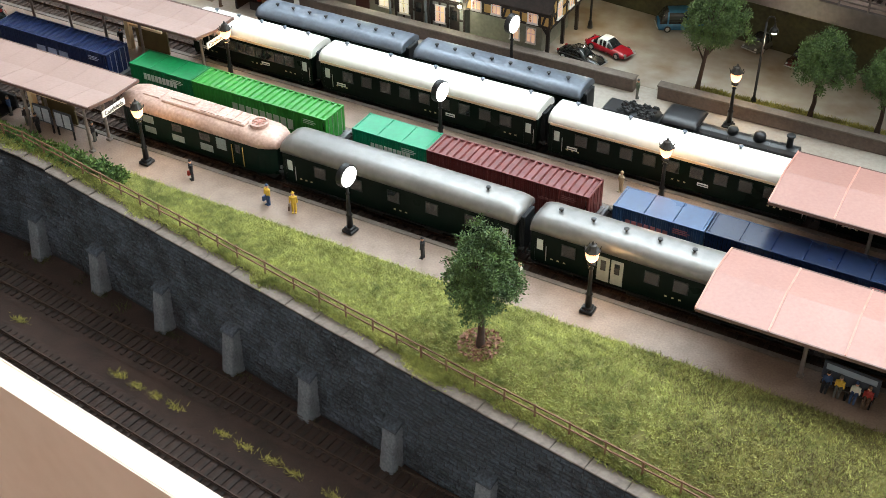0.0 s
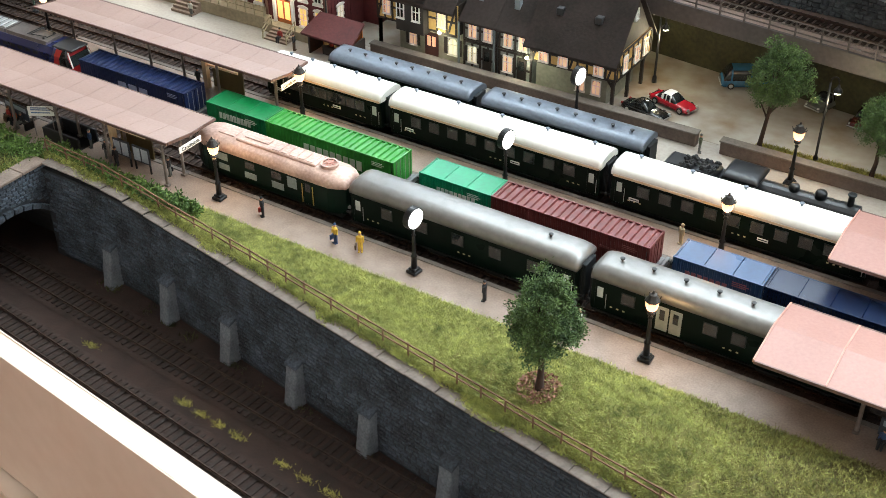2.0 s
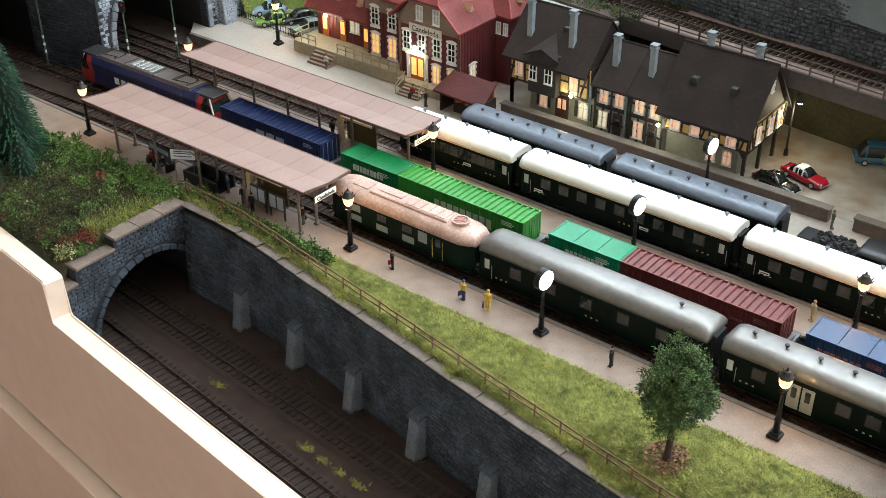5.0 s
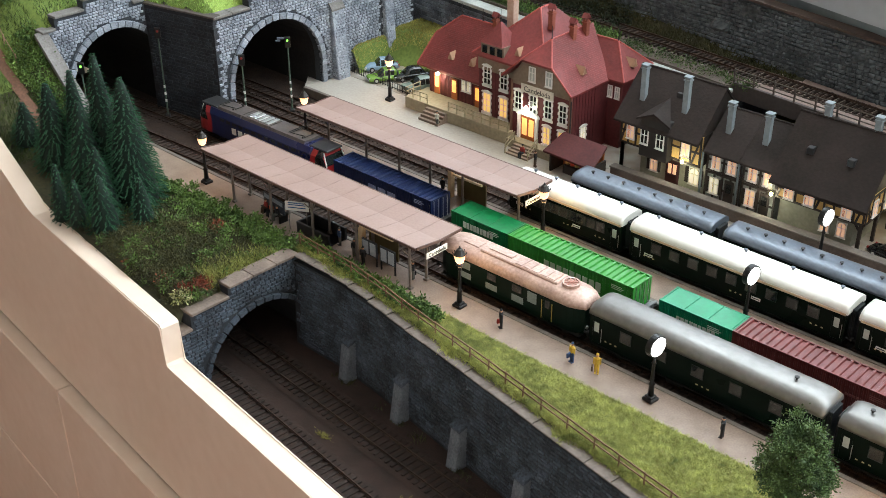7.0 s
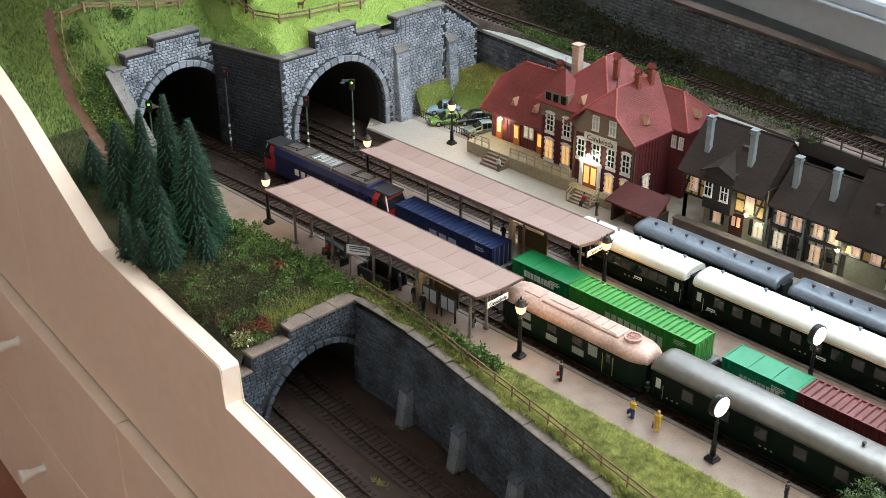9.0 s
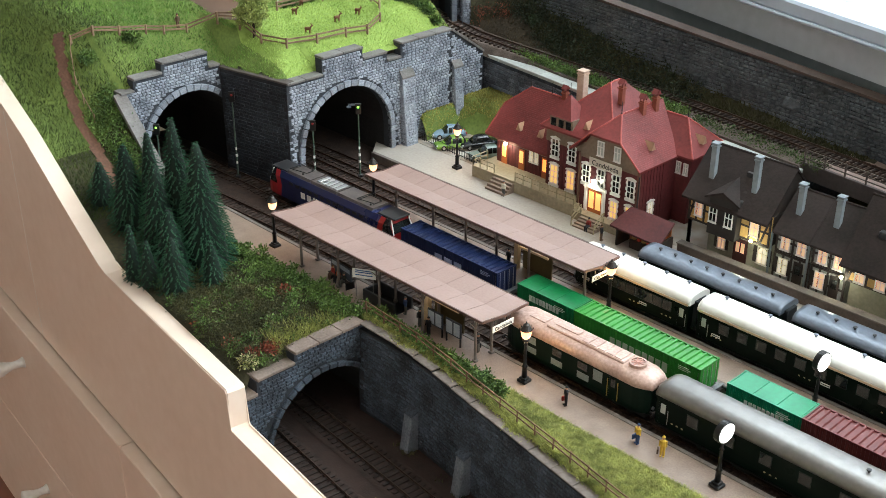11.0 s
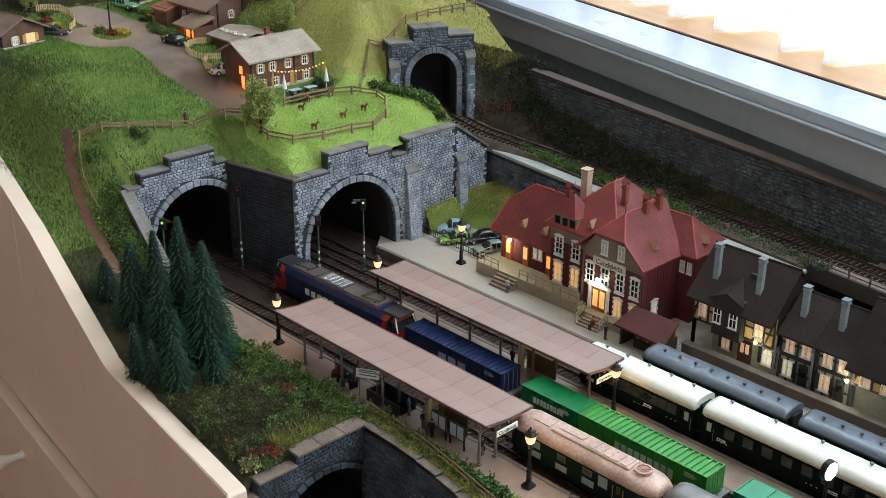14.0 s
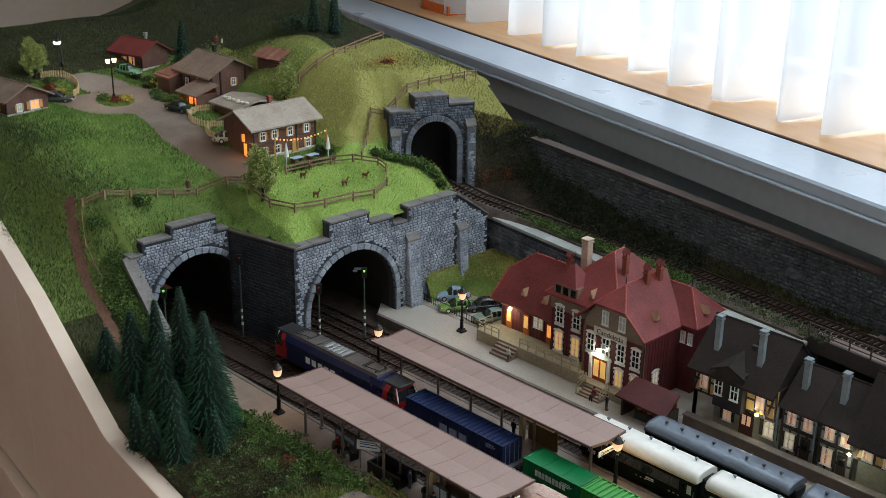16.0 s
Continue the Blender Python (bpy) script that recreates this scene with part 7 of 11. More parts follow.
    for a, b in (((cx, 23.0, rz), (cx, 28.6, rz)), ((cx, 23.0, rz), (cx + hw, ry0, hz + 0.15)), ((cx + hw, ry0, hz + 0.15), (er, ry0, ez)), ((cx, 23.0, rz), (cx - hw, ry0, hz + 0.15)), ((cx - hw, ry0, hz + 0.15), (el, ry0, ez)),
                 ((-12.6, wy, wz), (-9.7, wy, wz)), ((-9.7, wy, wz), (-6.6, 27.1, 8.0)), ((-9.7, wy, wz), (-6.6, 33.7, 8.0)), ((-18.3, my, mz), (-18.3, 28.9, mz)), ((-18.3, my, mz), (-23.9, 21.8, 8.7)), ((-18.3, my, mz), (-14.6, 23.2, 10.1)),
                 ((-29.8, ly, lz), (-20.5, ly, lz)), ((-29.8, ly, lz), (-32.5, 25.0, 8.25)), ((-32.5, 25.0, 8.25), (-33.2, 22.4, 4.9))):
        ridge_line(t, a, b, TR, 0.11)
    # single tile courses as fine steps on the lit slopes
    for p0, p1, q0, q1, n in (((cx, 23.0, rz), (cx, ry1, rz), (er, 20.4, ez), (er, 27.3, ez), 30), ((-29.8, ly, lz), (-20.0, ly, lz), (-33.2, 22.4, 4.9), (-22.0, 22.4, 4.9), 32)):
        bm = bmesh.new()
        for k in range(1, n):
            s = k / n
            a, b = Vector(p0).lerp(Vector(q0), s), Vector(p1).lerp(Vector(q1), s)
            if p0[0] == cx and s < 0.55:
                a = Vector((a.x, 23.0 + (20.4 - 23.0) * s / 0.5, a.z)) if s < 0.5 else a
            beam(bm, a, b, 0.05, 0.012)
        part("tile_course_rest", bm, R, t, kind="stuff")
    for x, y, z in ((-10.3, 24.0, 9.1), (-7.7, 29.8, 9.0)):
        bm = bmesh.new(); prism(bm, [(-0.36, 0), (0.36, 0), (0, 0.9)], -0.7, 0.7, 'y'); part("roof_vent", bm, mat("vent_tan", srgb(178, 140, 112), rough=0.7), t, at=cm(x, y, z, 90))
    # tower-like dormer
    bm = bmesh.new(); box(bm, -22.8, -19.4, 22.1, 25, 8.3, 10.2); d = part("dormer", bm, TAUPE, t)
    bm = bmesh.new(); lathe(bm, [(2.3, 10.2), (2.15, 10.3), (0.05, 12.6)], 4); bmesh.ops.rotate(bm, verts=bm.verts, cent=(0, 0, 0), matrix=Matrix.Rotation(radians(45), 3, 'Z')); part("dormer_roof", bm, R, d, at=(-21.1, 23.5, 0))
    for x in (-22.2, -21.1, -20.0):
        bm = bmesh.new(); box(bm, x - 0.35, x + 0.35, 22.05, 22.1, 9.0, 9.9); part("dormer_pane", bm, GLASSD, d)
    # small triangular dormers and finials
    for x, y, z in ((-28.5, 23.7, 6.3), (-25.2, 23.7, 6.3), (-17.8, 23.0, 9.6)):
        bm = bmesh.new(); prism(bm, [(-0.36, 0), (0.36, 0), (0, 0.9)], -0.6, 0.9, 'y'); part("roof_vent", bm, mat("vent_tan", srgb(178, 140, 112), rough=0.7), t, at=(x, y, z))
    for x, y, z in ((cx, 23.0, rz), (-18.3, my, mz), (-18.3, 28.9, mz), (cx, 28.6, rz), (-29.8, ly, lz), (-21.1, 23.5, 12.5), (-9.7, 30.1, 11.2), (-26.5, ly, lz)):
        bm = bmesh.new(); lathe(bm, [(0.1, 0), (0.05, 0.3), (0.08, 0.5), (0.04, 0.6), (0.03, 1.5)], 6); part("finial", bm, DARKGREY, t, at=(x, y, z))
    chimney(t, -22.2, 26.9, 9.8, 14.3, 0.95, mat("cream_chimney", srgb(206, 186, 168), srgb(178, 152, 134), rough=0.8))
    for x, y, z in ((-13.0, 26.1, 13.4), (-12.9, 28.3, 13.4), (-24.6, 26.8, 11.3), (-16.2, 26.4, 14.2)):
        chimney(t, x, y, z - 2.2, z, 0.6, mat("brick_chimney", srgb(150, 84, 66), srgb(124, 66, 52), rough=0.8), ROOFRED, hood=True)
    # windows and doors
    for x, w, m in ((-30.6, 0.9, WARMWIN), (-27.8, 0.9, WARMWIN), (-24.1, 0.9, FIREWIN)):
        bm = bmesh.new(); box(bm, -w / 2, w / 2, -0.08, 0.04, 0, 2.6, 0.03); dd = part("door", bm, mat("orange_wood_door", srgb(186, 110, 52), srgb(160, 90, 42), rough=0.5), t, at=(x, 23.15, 1.45))
        bm = bmesh.new(); box(bm, -w * 0.34, w * 0.34, -0.11, -0.07, 0.9, 2.4); part("pane", bm, m, dd)
    for x in (-26.3, -25.5):
        wall_window(t, out(x, 23.18, 3.0), 0.45, 1.2, PALEWIN)
    for x in (-21.9, -19.4):
        wall_window(t, out(x, 22.26, 1.9), 1.0, 2.2, WARMWIN, style="ornate")
        wall_window(t, out(x, 22.26, 5.3), 0.9, 2.0, GLASSD, style="ornate")
    for x in (-16.1, -14.0, -11.9, -9.9):
        wall_window(t, out(x, 20.86, 4.35), 0.85, 2.0, GLASSD, style="ornate")
    for x in (-12.0, -9.9):
        wall_window(t, out(x, 20.86, 1.3), 0.85, 1.9, WARMWIN, style="ornate")
    for x in (-14.2, -11.9):
        wall_window(t, out(x, 20.76, 8.1), 0.7, 1.5, GLASSL)
    wall_window(t, out(-8.88, 23.2, 1.4, 90), 0.85, 2.0, PALEWIN, style="ornate")
    for x in (-8.55, -7.6):
        wall_window(t, out(x, 27.48, 5.9), 0.42, 1.15, GLASSL)
    bm = bmesh.new(); box(bm, -1.0, 1.0, -0.1, 0.04, 0, 2.7, 0.03); dd = part("entrance_door", bm, mat("orange_wood_door", srgb(186, 110, 52)), t, at=(-14.6, 20.85, 1.0))
    for x in (-0.48, 0.48):
        bm = bmesh.new(); box(bm, x - 0.34, x + 0.34, -0.13, -0.09, 0.5, 2.5); part("pane", bm, WARMWIN, dd)
    bm = bmesh.new()
    for x in (-1.25, 1.25):
        box(bm, x - 0.22, x + 0.22, -0.25, 0, 0, 2.9, 0.05)
    prism(bm, [(-1.6, 2.9), (1.6, 2.9), (1.45, 3.2), (0.4, 3.5), (-0.4, 3.5), (-1.45, 3.2)], -0.3, 0, 'y')
    part("door_surround", bm, WHITEP, dd)
    # name sign
    bm = bmesh.new(); box(bm, -2.25, 2.25, -0.1, 0, -0.5, 0.5, 0.04); s = part("sign_board", bm, OFFWHITE, t, "pale station name board", at=(-13.4, 20.74, 7.05))
    lettering("sign_letters", "Candeleda", 0.86, mat("black_lettering", srgb(36, 34, 34), rough=0.6), s, cm(0, -0.11, -0.05, 0, 90))
    # wall lamps
    for x, y, z in ((-14.6, 20.3, 5.0), (-30.0, 22.6, 4.3)):
        bm = bmesh.new(); lathe(bm, [(0.08, -0.24), (0.24, -0.1), (0.25, 0.08), (0.12, 0.2)], 10); part("wall_lamp", bm, COOLGLOW, t, at=(x, y, z))
        bm = bmesh.new(); tube(bm, (x, y, z + 0.3), (x, y + 0.6, z + 0.4), 0.05, n=6); part("lamp_arm", bm, BLACKIRON, t)
    # downpipes
    for x, y, z in ((-8.8, 20.75, 7.2), (-17.1, 22.1, 7.9)):
        bm = bmesh.new(); tube(bm, (x, y, 0.1), (x, y, z), 0.09, n=6); part("downpipe", bm, DARKGREY, t)
    # open market annex with red roof
    a = thing("platform_kiosk", (0, 0, 0), "open wooden kiosk with a dark red lean-to roof and glowing counter", "kiosk")
    part("roof", roof_slab([(-9.9, 17.6, 2.3), (-3.2, 17.4, 2.2), (-3.6, 20.4, 3.7), (-9.2, 20.3, 3.8)]), mat("dark_red_kiosk_roof", srgb(92, 40, 40), srgb(70, 30, 30), rough=0.7, scale=350, coarse=35, bump=0.4), a)
    for x in (-9.1, -3.6):
        bm = bmesh.new(); box(bm, x - 0.12, x + 0.12, 17.9, 20.2, 0.006, 2.2); part("side_wall", bm, TIMBER, a)
    bm = bmesh.new(); box(bm, -8.9, -3.7, 20.0, 20.15, 0.006, 3.2); part("back_wall", bm, mat("orange_wood_door", srgb(186, 110, 52)), a)
    bm = bmesh.new(); box(bm, -7.8, -4.2, 18.4, 19.2, 0.006, 1.0, 0.05); part("counter", bm, TIMBER, a)
    bm = bmesh.new(); box(bm, -6.4, -4.8, 19.8, 19.95, 2.4, 2.65); part("lamp_strip", bm, glow("kiosk_glow", (1.0, 0.4, 0.1), 14.0), a)
    for k, x in enumerate((-7.4, -6.7, -6.1, -5.5, -4.9, -4.4)):
        bm = bmesh.new(); lathe(bm, [(0.05, 0), (0.28, 0.1), (0.26, 0.35), (0.1, 0.42)], 8); solid("fruit_basket", bm, mat("red_goods", srgb(190, 60, 40)) if k % 2 else mat("straw_goods", srgb(196, 160, 90)), (x, 18.75, 1.0), "small basket of goods on the kiosk counter", "basket", "baskets on the counter")


station_building()


def timber_frame(parent, x0, x1, y, z0, z1, n, infill, diag=(), rz=0, origin=(0, 0)):
    """Half-timbered wall field: infill panel plus each timber as a bar. Runs along local x at depth y (outwards -y)."""
    m = cm(*origin, 0, rz)
    bm = bmesh.new(); box(bm, x0, x1, y, y + 0.3, z0, z1); part("infill", bm, infill, parent, at=m)
    w = 0.2
    def bar(a, b):
        bm = bmesh.new(); beam(bm, (a[0], y - 0.03, a[1]), (b[0], y - 0.03, b[1]), 0.1, w)
        part("timber", bm, TIMBER, parent, at=m)
    for z in (z0 + w / 2, z1 - w / 2, (z0 + z1) / 2 - 0.15):
        bar((x0, z), (x1, z))
    for k in range(n + 1):
        x = x0 + w / 2 + (x1 - x0 - w) * k / n
        bm = bmesh.new(); box(bm, x - w / 2, x + w / 2, y - 0.09, y + 0.02, z0, z1); part("timber", bm, TIMBER, parent, at=m)
    for k, s in diag:
        xa, xb = x0 + (x1 - x0) * k / n + 0.15, x0 + (x1 - x0) * (k + 1) / n - 0.15
        bar((xa, z0 + 0.1) if s > 0 else (xb, z0 + 0.1), (xb, z1 - 0.1) if s > 0 else (xa, z1 - 0.1))


def gable_roof(parent, x0, x1, y0, y1, ze, zr, material, over=0.5, yr=None, side_over=0.45):
    yr = (y0 + y1) / 2 if yr is None else yr
    part("roof", roof_slab([(x0 - side_over, yr, zr), (x0 - side_over, y0 - over, ze), (x1 + side_over, y0 - over, ze), (x1 + side_over, yr, zr)]), material, parent)
    part("roof", roof_slab([(x1 + side_over, yr, zr), (x1 + side_over, y1 + over, ze), (x0 - side_over, y1 + over, ze), (x0 - side_over, yr, zr)]), material, parent)
    ridge_line(parent, (x0 - side_over, yr, zr), (x1 + side_over, yr, zr), material, 0.12)


def timber_row():
    PALE = mat("grey_chimney", srgb(140, 150, 156), srgb(118, 127, 133), rough=0.8)
    # house with jettied ochre upper floor
    t = thing("timbered_house", (0, 0, 0), "half-timbered house with ochre panels, oriel and dark shingle roof", "house", "half-timbered row")
    bm = bmesh.new(); box(bm, -1.6, 6.2, 23.9, 30, 0.006, 3.6); part("wall", bm, PLINTH, t)
    bm = bmesh.new(); box(bm, -3.6, 6.2, 22.9, 30.4, 3.6, 6.9); part("wall", bm, TIMBER, t)
    timber_frame(t, -3.6, -0.6, 22.7, 3.6, 6.9, 3, INFILL_Y, ((0, 1),))
    timber_frame(t, 2.6, 6.2, 22.7, 3.6, 6.9, 3, INFILL_Y, ((2, 1),))
    bm = bmesh.new(); box(bm, -0.7, 2.7, 21.9, 23.4, 3.2, 7.6, 0.05); part("oriel", bm, mat("black_boarding", srgb(44, 40, 38), srgb(32, 29, 28), rough=0.7), t)
    part("oriel_roof", roof_slab([(1.0, 24.4, 9.25), (-1.1, 21.5, 7.4), (1.0, 21.5, 8.35)]), ROOFBROWN, t)
    part("oriel_roof", roof_slab([(1.0, 24.4, 9.25), (1.0, 21.5, 8.35), (3.1, 21.5, 7.4)]), ROOFBROWN, t)
    bm = bmesh.new(); prism(bm, [(-0.7, 7.4), (2.7, 7.4), (1.0, 8.35)], 21.85, 22.2, 'y'); part("oriel_gable", bm, TIMBER, t)
    for x in (-0.1, 1.8):
        wall_window(t, out(x, 21.88, 4.7), 0.75, 1.5, GLASSD)
    for x in (-2.3, 4.4):
        wall_window(t, out(x, 22.64, 4.4), 0.8, 1.35, ROSEWIN)
    wall_window(t, out(0.1, 23.88, 1.0), 0.8, 1.5, ROSEWIN, shutter=TIMBER, arch=True)
    wall_window(t, out(5.0, 23.88, 1.0), 1.0, 1.7, PALEWIN, shutter=TIMBER, arch=True)
    bm = bmesh.new(); box(bm, 1.6, 3.2, 23.8, 23.95, 0.006, 2.8); d = part("door", bm, mat("dark_red_door", srgb(74, 34, 32)), t)
    bm = bmesh.new(); box(bm, 1.9, 2.3, 23.76, 23.8, 1.3, 2.4); box(bm, 2.5, 2.9, 23.76, 23.8, 1.3, 2.4); part("pane", bm, ROSEWIN, d)
    for x in (-3.4, -3.4):
        bm = bmesh.new(); box(bm, x - 0.15, x + 0.15, 22.8, 23.1, 0.006, 3.6); part("post", bm, TIMBER, t)
    gable_roof(t, -3.6, 5.9, 22.2, 30.6, 6.45, 11.2, ROOFBROWN, side_over=0.35)
    for x in (-3.7, 6.0):
        bm = bmesh.new(); prism(bm, [(22.4, 6.9), (30.4, 6.9), (26.4, 10.95)], x - 0.06, x + 0.06, 'x'); part("gable", bm, TIMBER, t)
    chimney(t, -1.9, 23.9, 7.6, 12.2, 0.6, PALE); chimney(t, 3.2, 23.9, 7.6, 12.2, 0.6, PALE)
    bm = bmesh.new(); box(bm, 1.6, 2.3, 24.6, 25.0, 9.3, 9.9); part("skylight", bm, DARKGREY, t)
    bm = bmesh.new(); lathe(bm, [(0.06, -0.2), (0.19, -0.08), (0.2, 0.06), (0.1, 0.16)], 10); part("wall_lamp", bm, glow("yellow_bulb", (1.0, 0.85, 0.3), 18.0), t, at=(4.4, 22.2, 3.9))
    # two narrow grey houses
    for k, (x0, x1) in enumerate(((6.6, 10.5), (10.7, 14.5))):
        t = thing("timbered_house", (0, 0, 0), "narrow half-timbered house with blue-grey panels and dark roof", "house", "half-timbered row")
        bm = bmesh.new(); box(bm, x0, x1, 23.6, 30, 0.006, 6.3); part("wall", bm, INFILL_G, t)
        timber_frame(t, x0, x1, 23.35, 0.3, 3.3, 4, INFILL_G); timber_frame(t, x0, x1, 23.3, 3.4, 6.2, 4, INFILL_G)
        wall_window(t, out(x0 + 1.1, 23.24, 3.85), 0.8, 1.35, ROSEWIN); wall_window(t, out(x1 - 1.0, 23.24, 3.85), 0.8, 1.35, ROSEWIN)
        wall_window(t, out(x0 + 1.1, 23.29, 1.1), 0.9, 1.6, PALEWIN if k == 0 else ROSEWIN, shutter=TIMBER)
        bm = bmesh.new(); box(bm, x1 - 1.6, x1 - 0.6, 23.2, 23.32, 0.006, 2.9); d = part("door", bm, TIMBER, t)
        bm = bmesh.new(); box(bm, x1 - 1.4, x1 - 0.8, 23.16, 23.2, 1.6, 2.6); part("pane", bm, GLASSD, d)
        gable_roof(t, x0, x1, 22.9, 30.2, 5.75, 9.3, ROOFBROWN, side_over=0.08)
        bm = bmesh.new(); prism(bm, [(23.2, 6.2), (30, 6.2), (26.5, 9.1)], x0 + 0.02, x0 + 0.15, 'x'); part("gable", bm, TIMBER, t)
        chimney(t, x0 + 1.4, 24.6, 6.6, 10.6, 0.6, PALE)
        bm = bmesh.new(); box(bm, x0 - 0.16, x0 + 0.02, 22.4, 22.58, 0.1, 5.6); part("downpipe", bm, mat("zinc_pipe", srgb(120, 134, 142), rough=0.4, metal=0.5), t)
    bm = bmesh.new(); lathe(bm, [(0.06, -0.2), (0.19, -0.08), (0.2, 0.06), (0.1, 0.16)], 10); part("wall_lamp", bm, glow("yellow_bulb", (1.0, 0.85, 0.3), 18.0), t, at=(14.4, 22.4, 3.6))
    # corner house on posts
    t = thing("timbered_house", (0, 0, 0), "large half-timbered corner house with ochre panels standing on posts", "house", "half-timbered row")
    bm = bmesh.new(); box(bm, 14.7, 22.4, 23.9, 30, 0.006, 3.3); part("wall", bm, PLINTH, t)
    bm = bmesh.new(); box(bm, 14.7, 23.6, 22.9, 30.4, 3.3, 6.2); part("wall", bm, TIMBER, t)
    timber_frame(t, 14.7, 23.8, 22.7, 3.3, 6.0, 9, INFILL_Y, ((0, 1), (4, 1), (7, -1), (8, 1)))
    timber_frame(t, 0, 7.8, 0, 3.3, 6.0, 7, INFILL_Y, ((0, -1), (6, 1)), rz=90, origin=(23.8, 22.75))
    for x in (16.1, 18.2, 22.0):
        wall_window(t, out(x, 22.64, 3.65), 0.85, 1.3, ROSEWIN)
    for y in (24.4, 27.0, 29.0):
        wall_window(t, out(23.86, y, 3.9, 90), 0.85, 1.4, ROSEWIN)
    for x in (19.6, 21.3):
        wall_window(t, out(x, 23.88, 0.9), 0.8, 1.4, ROSEWIN, arch=True)
    for y in (23.2, 26.6, 29.9):
        bm = bmesh.new(); box(bm, 23.2, 23.5, y - 0.15, y + 0.15, 0.006, 3.3)
        beam(bm, (23.35, y, 2.3), (22.6, y, 3.3), 0.18, 0.18); beam(bm, (23.35, y, 2.3), (23.35, y + 0.9, 3.3), 0.18, 0.18)
        part("post", bm, TIMBER, t)
    gable_roof(t, 14.7, 23.7, 22.3, 30.6, 5.2, 11.1, ROOFBROWN)
    bm = bmesh.new(); prism(bm, [(22.9, 6.0), (30.0, 6.0), (26.4, 10.8)], 23.55, 23.7, 'x'); part("gable", bm, TIMBER, t)
    wall_window(t, out(23.74, 26.4, 8.4, 90), 0.5, 0.9, GLASSL)
    for x in (16.9, 21.0):
        bm = bmesh.new(); box(bm, x - 0.35, x + 0.35, 23.9, 24.6, 8.05, 8.75, 0.05); part("skylight", bm, DARKGREY, t)
        chimney(t, x + (0.0 if x < 18 else 0.9), 26.7, 10.2, 12.4, 0.6, PALE)


timber_row()


def chalet(m, w, d, z_e, z_r, label, roof_mat, wall_mat, fronts=(), gables=(), name="chalet", over=0.8, floor=1.2, balcony=False):
    """Timber house: local x along the ridge, front towards -y; z 0 at the ground."""
    t = thing(name, m, label, "chalet", "village houses")
    bm = bmesh.new(); box(bm, 0, w, 0, d, -1.5, floor * 0.35); part("plinth", bm, OFFWHITE, t)
    n = max(4, int((z_e - floor * 0.35) / 0.42))
    for k in range(n):
        a, b = floor * 0.35 + (z_e - floor * 0.35) * k / n, floor * 0.35 + (z_e - floor * 0.35) * (k + 1) / n
        o = 0.06
        bm = bmesh.new()
        prism(bm, [(0 - o, a + 0.06), (0 - o, b - 0.06), (0, b), (d, b), (d + o, b - 0.06), (d + o, a + 0.06), (d, a), (0, a)], 0.0, w, 'x')
        part("log", bm, wall_mat, t)
    for x in (0.06, w - 0.06):
        bm = bmesh.new(); prism(bm, [(0, z_e), (d, z_e), (d / 2, z_r - 0.2)], x - 0.06, x + 0.06, 'x'); part("gable", bm, wall_mat, t)
        bm = bmesh.new(); prism(bm, [(0.0, floor * 0.35), (d, floor * 0.35), (d, z_e), (0, z_e)], x - 0.1, x + 0.1, 'x'); part("end_wall", bm, wall_mat, t)
    bm = bmesh.new()
    for x in (0.1, w * 0.36, w * 0.68, w - 0.1):
        box(bm, x - 0.1, x + 0.1, -0.14, 0, floor * 0.35, z_e)
    part("wall_post", bm, TIMBER, t)
    gable_roof(t, 0, w, 0, d, z_e - 0.1, z_r, roof_mat, over, side_over=0.7)
    for x, z, ww, hh, pane, sh in fronts:
        wall_window(t, out(x, -0.08, z), ww, hh, pane, shutter=SHUTTER if sh else None)
    for y, z, ww, hh, pane, sh in gables:
        wall_window(t, out(w + 0.12, y, z, 90), ww, hh, pane, shutter=SHUTTER if sh else None)
    return t


